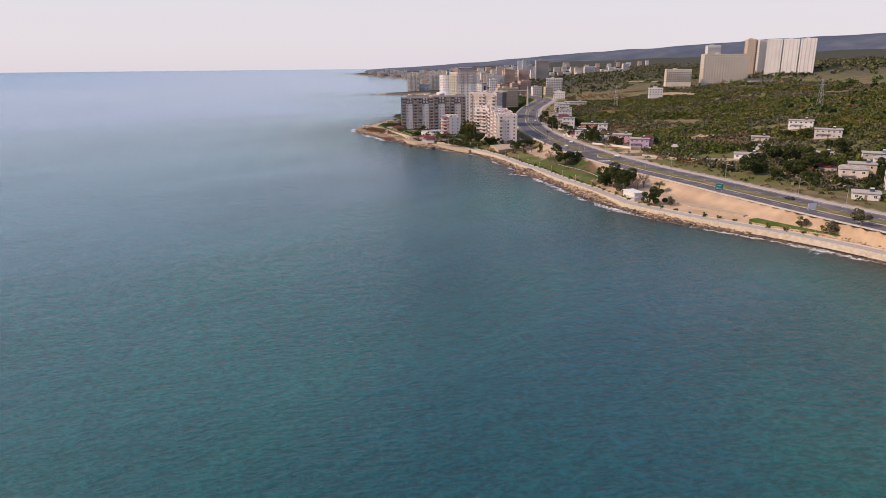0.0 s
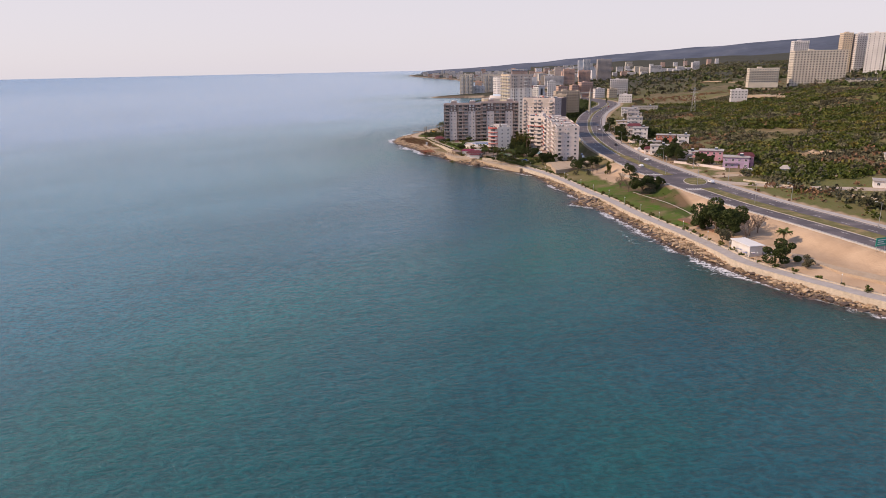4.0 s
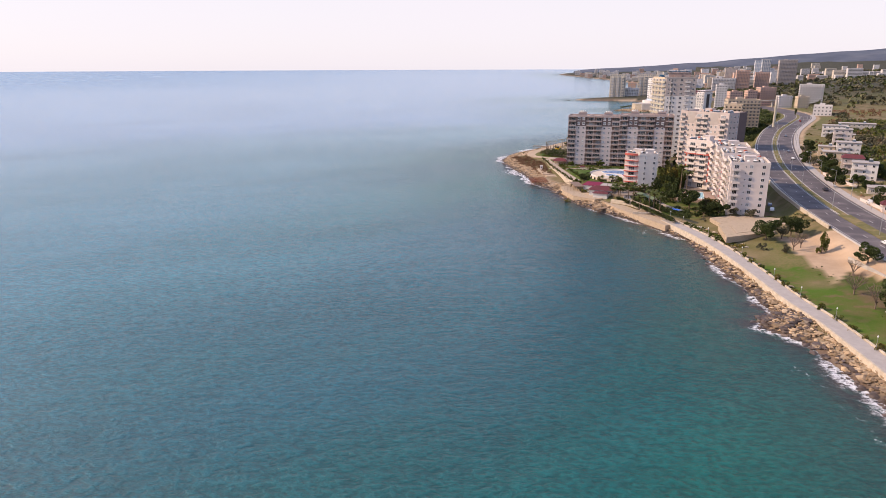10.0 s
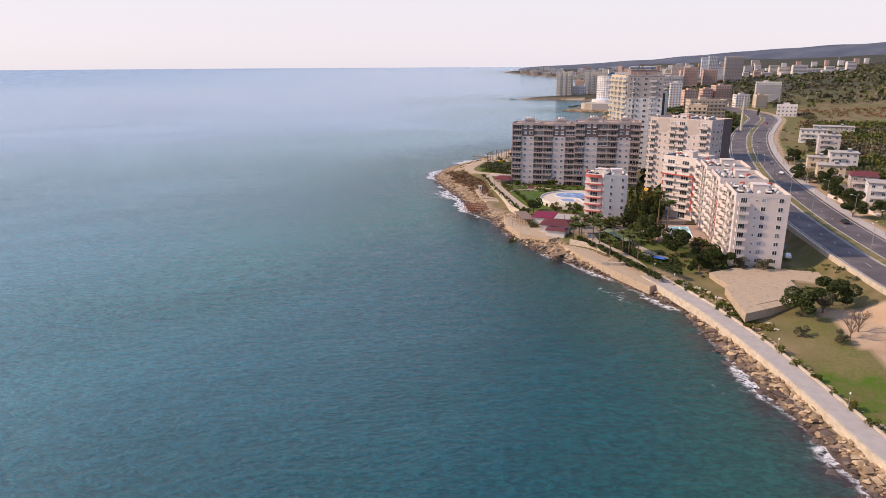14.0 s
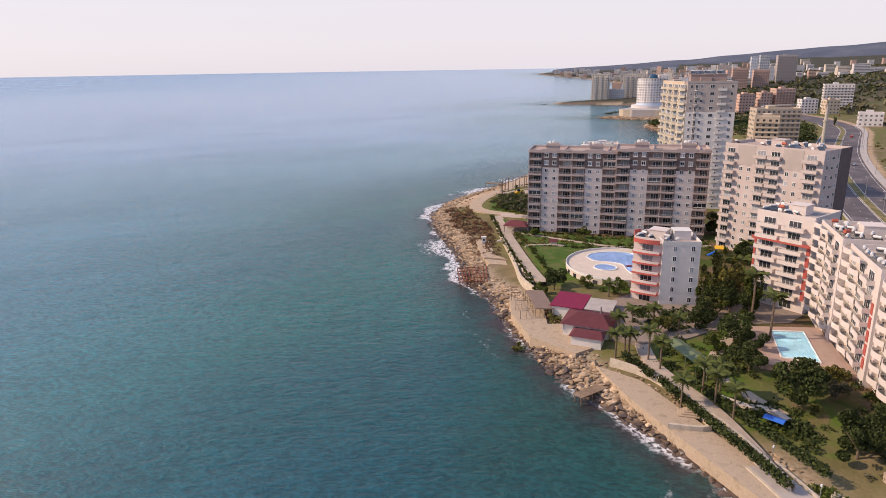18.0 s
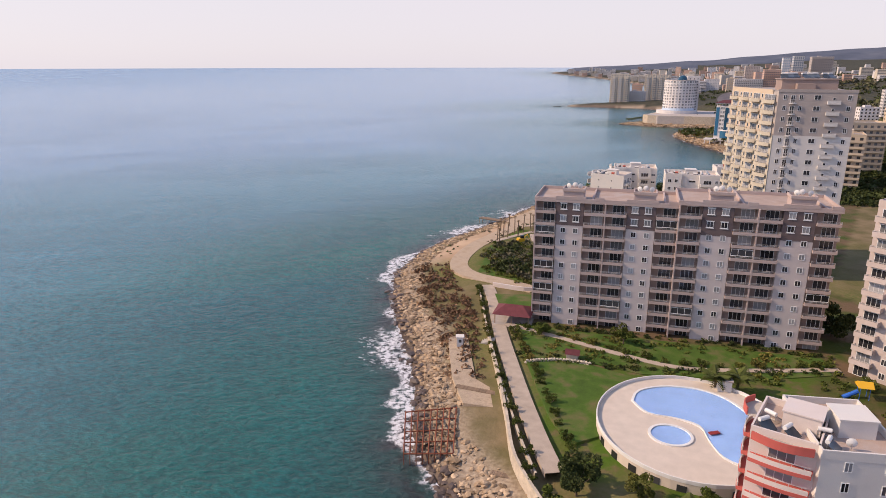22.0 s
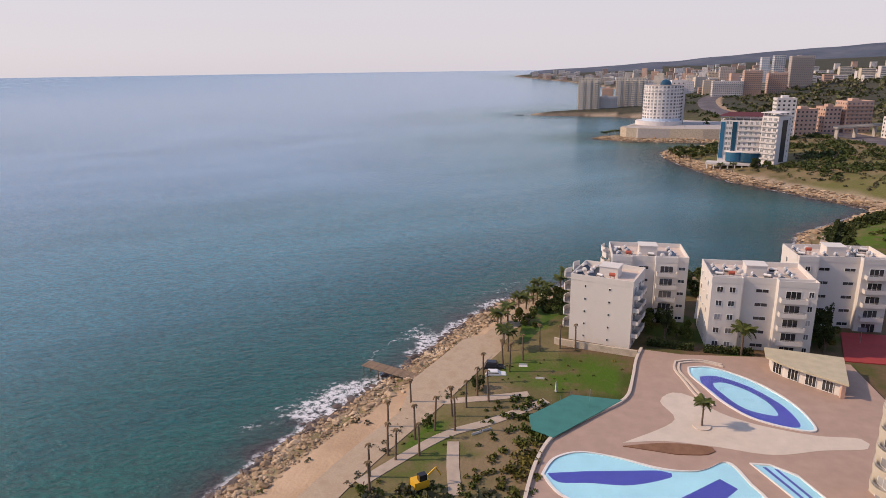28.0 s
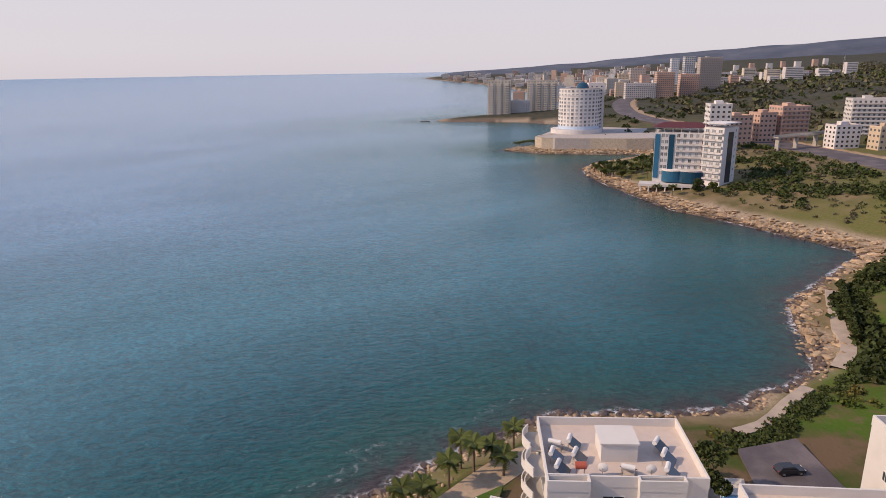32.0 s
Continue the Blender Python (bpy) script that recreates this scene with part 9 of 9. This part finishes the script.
village_house("terracotta house on the slope", 130, 556, 13, 9, 2, -18, M_BRICKRED)
village_house("white house beside the terracotta one", 141, 552, 8, 8, 2, -18, M_FARWHITE)
village_house("white three-storey house above the road", 118, 583, 11, 9, 3, -14, M_FARWHITE, None)
village_house("red-roofed house among the others", 117, 600, 10, 8, 3, -12, M_HOUSE, M_TILE)
village_house("unrendered house under construction", 117, 545, 14, 8, 1, -12, M_CONC)
village_house("cream house on the roadside", 120, 648, 12, 9, 2, -12, M_BEIGE)
village_house("white house with pale blue shutters", 133, 672, 13, 10, 3, -12, M_FARWHITE)
village_house("grey-white house farther up the road", 150, 780, 16, 10, 3, -14, M_FARWHITE)
village_house("open-framed house on the slope", 177, 826, 26, 12, 2, -15, M_CONC)
village_house("small ochre house near the bend", 150, 745, 10, 8, 2, -14, M_BEIGE)
village_house("white field hut with a pitched roof", 154, 418, 4, 4, 1, -24, M_FARWHITE, M_PAVE)
village_house("white villa with a crimson upper room", 262, 465, 16, 10, 2, -30, M_FARWHITE)
village_house("pale blue and white villa", 258, 424, 16, 10, 2, -30, M_PANEL)
village_house("low concrete house among trees", 221, 440, 11, 8, 1, -26, M_HOUSE)
village_house("flat white house beside the field", 180, 371, 15, 8, 1, -26, M_FARWHITE)
village_house("plastered house with a tin roof", 197, 300, 12, 9, 2, -30, M_HOUSE, M_ROOFGREY)
village_house("grey house with a shaded terrace", 209, 312, 12, 9, 2, -30, M_BEIGE)
village_house("white house with a flat roof near the road", 176, 258, 10, 8, 1, -32, M_FARWHITE)
village_house("rough concrete house behind trees", 234, 338, 14, 9, 2, -30, M_CONC)
village_house("small red-roofed house behind trees", 198, 322, 8, 7, 1, -30, M_HOUSE, M_TILE)
far_block("white apartment block with balcony rows", 196, 264, 14, 12, 34, M_FARWHITE, rot=-32, slabs=True)
for k, (x, y) in enumerate(((182, 285), (190, 275), (172, 292), (205, 290), (214, 300), (168, 345), (175, 352), (190, 388), (205, 400), (240, 445), (248, 436), (108, 520), (112, 555), (100, 560), (110, 615), (112, 625), (128, 455), (126, 462), (112, 486), (118, 490), (165, 310), (186, 330), (196, 344))):
    tree("dense dark tree beside the village houses", x, y, "dark", 0.9 + 0.12 * (k % 4), k)

for k, (x, y, kind, s) in enumerate(((111, 476, "dark", 1.7), (115, 472, "dark", 1.3), (120, 455, "olive", 1.2), (104, 642, "dark", 1.2), (106, 632, "olive", 1.2), (103, 578, "dark", 1.3), (106, 590, "olive", 1.1), (108, 606, "dark", 1.1), (111, 564, "dark", 1.0), (124, 520, "olive", 1.3), (127, 530, "dark", 1.2), (150, 462, "olive", 1.2), (152, 455, "dark", 1.0), (126, 600, "olive", 1.3), (130, 590, "dark", 1.3), (128, 618, "dark", 1.2), (133, 640, "olive", 1.4), (112, 690, "olive", 1.1), (118, 702, "dark", 1.2), (135, 700, "dark", 1.3), (143, 760, "olive", 1.3), (184, 345, "dark", 1.9), (193, 327, "dark", 1.8), (162, 325, "dark", 1.7), (170, 336, "olive", 1.6), (200, 352, "dark", 1.6), (176, 316, "dark", 1.4), (212, 352, "olive", 1.5), (150, 336, "olive", 1.2), (232, 372, "dark", 1.6), (222, 310, "dark", 1.5), (206, 276, "dark", 1.3), (188, 252, "olive", 1.2))):
    tree("old spreading tree among the village yards", x, y, kind, s, k)
village_house("pink single-storey house with a flat roof", 127, 489, 10, 8, 1, -18, M_ROSE)
village_house("narrow cream house above the road", 122, 676, 9, 8, 2, -12, M_BEIGE)
village_house("white four-storey house with a bluish side", 142, 724, 11, 10, 4, -12, M_PANEL)
village_house("low whitewashed house beside the trees", 204, 404, 11, 7, 1, -28, M_FARWHITE)
village_house("small plastered house with a shaded porch", 222, 366, 10, 8, 1, -28, M_HOUSE)
village_house("two-storey plastered house behind the walls", 228, 322, 11, 9, 2, -30, M_PINKWHITE)
for lab, line in (("whitewashed yard wall before the pink houses", [(112, 466), (122, 452), (131, 436)]), ("rough yard wall beside the road", [(103, 530), (106, 512), (110, 498)]), ("stone yard wall between the houses", [(110, 548), (122, 543), (138, 545)]), ("pale yard wall below the white house", [(104, 600), (106, 580), (110, 562)])):
    q = spline(line, 3)
    strip("yard_wall", q, 0.3, 1.3, M_PINKWHITE, lab, thick=1.9)
rock_field("yard_rubble", "stones and rubbish scattered over the yards", M_STONE, spread(51, 500, 104, 165, 425, 640, lambda x, y: east_of_road(x, y, 19, 46) & clear_of(x, y) & (wobble(x, y, 12, 2) > 0.2)), 0.15, 0.6, 15)
car("white van on the sandy lot by the junction", 139.7, 427, ground_at(139.7, 427) + 0.05, 160, M_PAINTCAR, True)

# pale rock mound, footbridge, minaret, pylons
scatter_rock = rock_field("quarry_mound", "pale mound of spoil among the trees", M_ROCK, spread(31, 260, 188, 206, 470, 484, lambda x, y: np.hypot(x - 197, (y - 477) * 1.4) < 9), 0.8, 2.0, 9)
fb = thing("footbridge", "grey concrete footbridge over the road", "bridge", pose(133, 1128, 0, 0, 0, 35))
part("deck", box(bmesh.new(), 0, 60, -1.6, 1.6, 20.5, 21.2), M_CONC, fb)
for s in (-1.6, 1.6):
    part("railing", box(bmesh.new(), 0, 60, s - 0.06, s + 0.06, 21.2, 22.3), M_STEEL, fb)
for x in (2, 20, 40, 58):
    part("pier", box(bmesh.new(), x - 0.6, x + 0.6, -1.2, 1.2, 8, 20.5), M_CONC, fb)
mn = thing("minaret", "slim pale minaret behind the flats", "minaret", pose(120, 852, ground_at(120, 852)))
part("shaft", tube(bmesh.new(), (0, 0, -1), (0, 0, 22), 1.2, 1.0, 12), M_CREAM, mn)
part("gallery", tube(bmesh.new(), (0, 0, 16), (0, 0, 17), 1.6, 1.8, 12), M_CREAM, mn)
part("cap", tube(bmesh.new(), (0, 0, 22), (0, 0, 27), 1.0, 0.08, 12), M_GREYWALL, mn)


def pylon(label, x, y, high):
    z = ground_at(x, y)
    ob = thing("pylon", label, "pylon", pose(x, y, z))
    for sx in (-1, 1):
        for sy in (-1, 1):
            part("leg", tube(bmesh.new(), (sx * 2.0, sy * 2.0, -1), (sx * 0.4, sy * 0.4, high), 0.14, 0.1, 4), M_STEEL, ob)
    for k in range(6):
        t = k / 6
        r = 2.0 - 1.6 * t
        part("brace", tube(bmesh.new(), (-r, -r, high * t), (r - 0.25, -r + 0.2, high * (t + 0.15)), 0.08, 0.08, 4), M_STEEL, ob)
    for zz in (0.8, 0.92):
        part("crossarm", tube(bmesh.new(), (-3.5, 0, high * zz), (3.5, 0, high * zz), 0.12, 0.12, 4), M_STEEL, ob)


pylon("lattice power pylon on the slope", 212, 770, 26)
pylon("lattice power pylon among the trees", 330, 560, 24)
pylon("lattice power pylon beyond the villas", 395, 560, 26)
pylon("far lattice mast on the ridge", 520, 1900, 34)
sea_boat = thing("moored_buoy", "small dark marker off the headland", "buoy", pose(-139, 1541, 0))
part("float", tube(bmesh.new(), (-6, 0, 0), (6, 0, 0.2), 0.6, 0.5, 8), M_WETROCK, sea_boat)


# long shade roof in the garden behind the palms
def shade_roof():
    ob = thing("garden_shelter", "open garden shelter with a dull green sheet roof", "shelter", pose(12.4, 532.4, 4.3, 0, 0, -62))
    v = [(0.0, -1.9, 1.9), (15.5, -1.9, 1.9), (15.5, 0.0, 2.5), (0.0, 0.0, 2.5), (15.5, 1.9, 1.9), (0.0, 1.9, 1.9)]
    bm = bmesh.new()
    top, low = [bm.verts.new(p) for p in v], [bm.verts.new((p[0], p[1], p[2] - 0.08)) for p in v]
    for f in ((0, 1, 2, 3), (3, 2, 4, 5)):
        bm.faces.new([top[i] for i in f])
        bm.faces.new([low[i] for i in f[::-1]])
    for a, b in ((0, 1), (1, 2), (2, 4), (4, 5), (5, 3), (3, 0)):
        bm.faces.new((low[a], low[b], top[b], top[a]))
    part("roof", bm, M_GREENSHEET, ob, "dull green roofing sheet")
    for k in range(5):
        for s in (-1.7, 1.7):
            part("post", shared(("post", "shelter"), lambda b_: tube(b_, (0, 0, -0.6), (0, 0, 1.9), 0.06, 0.06, 6), M_STEEL), parent=ob, at=pose(0.4 + 3.65 * k, s, 0))
    return ob


M_GREENSHEET = mat("dull_green_sheet", (0.13, 0.165, 0.085), 0.6, var=0.15, scale=0.8)
shade_roof()
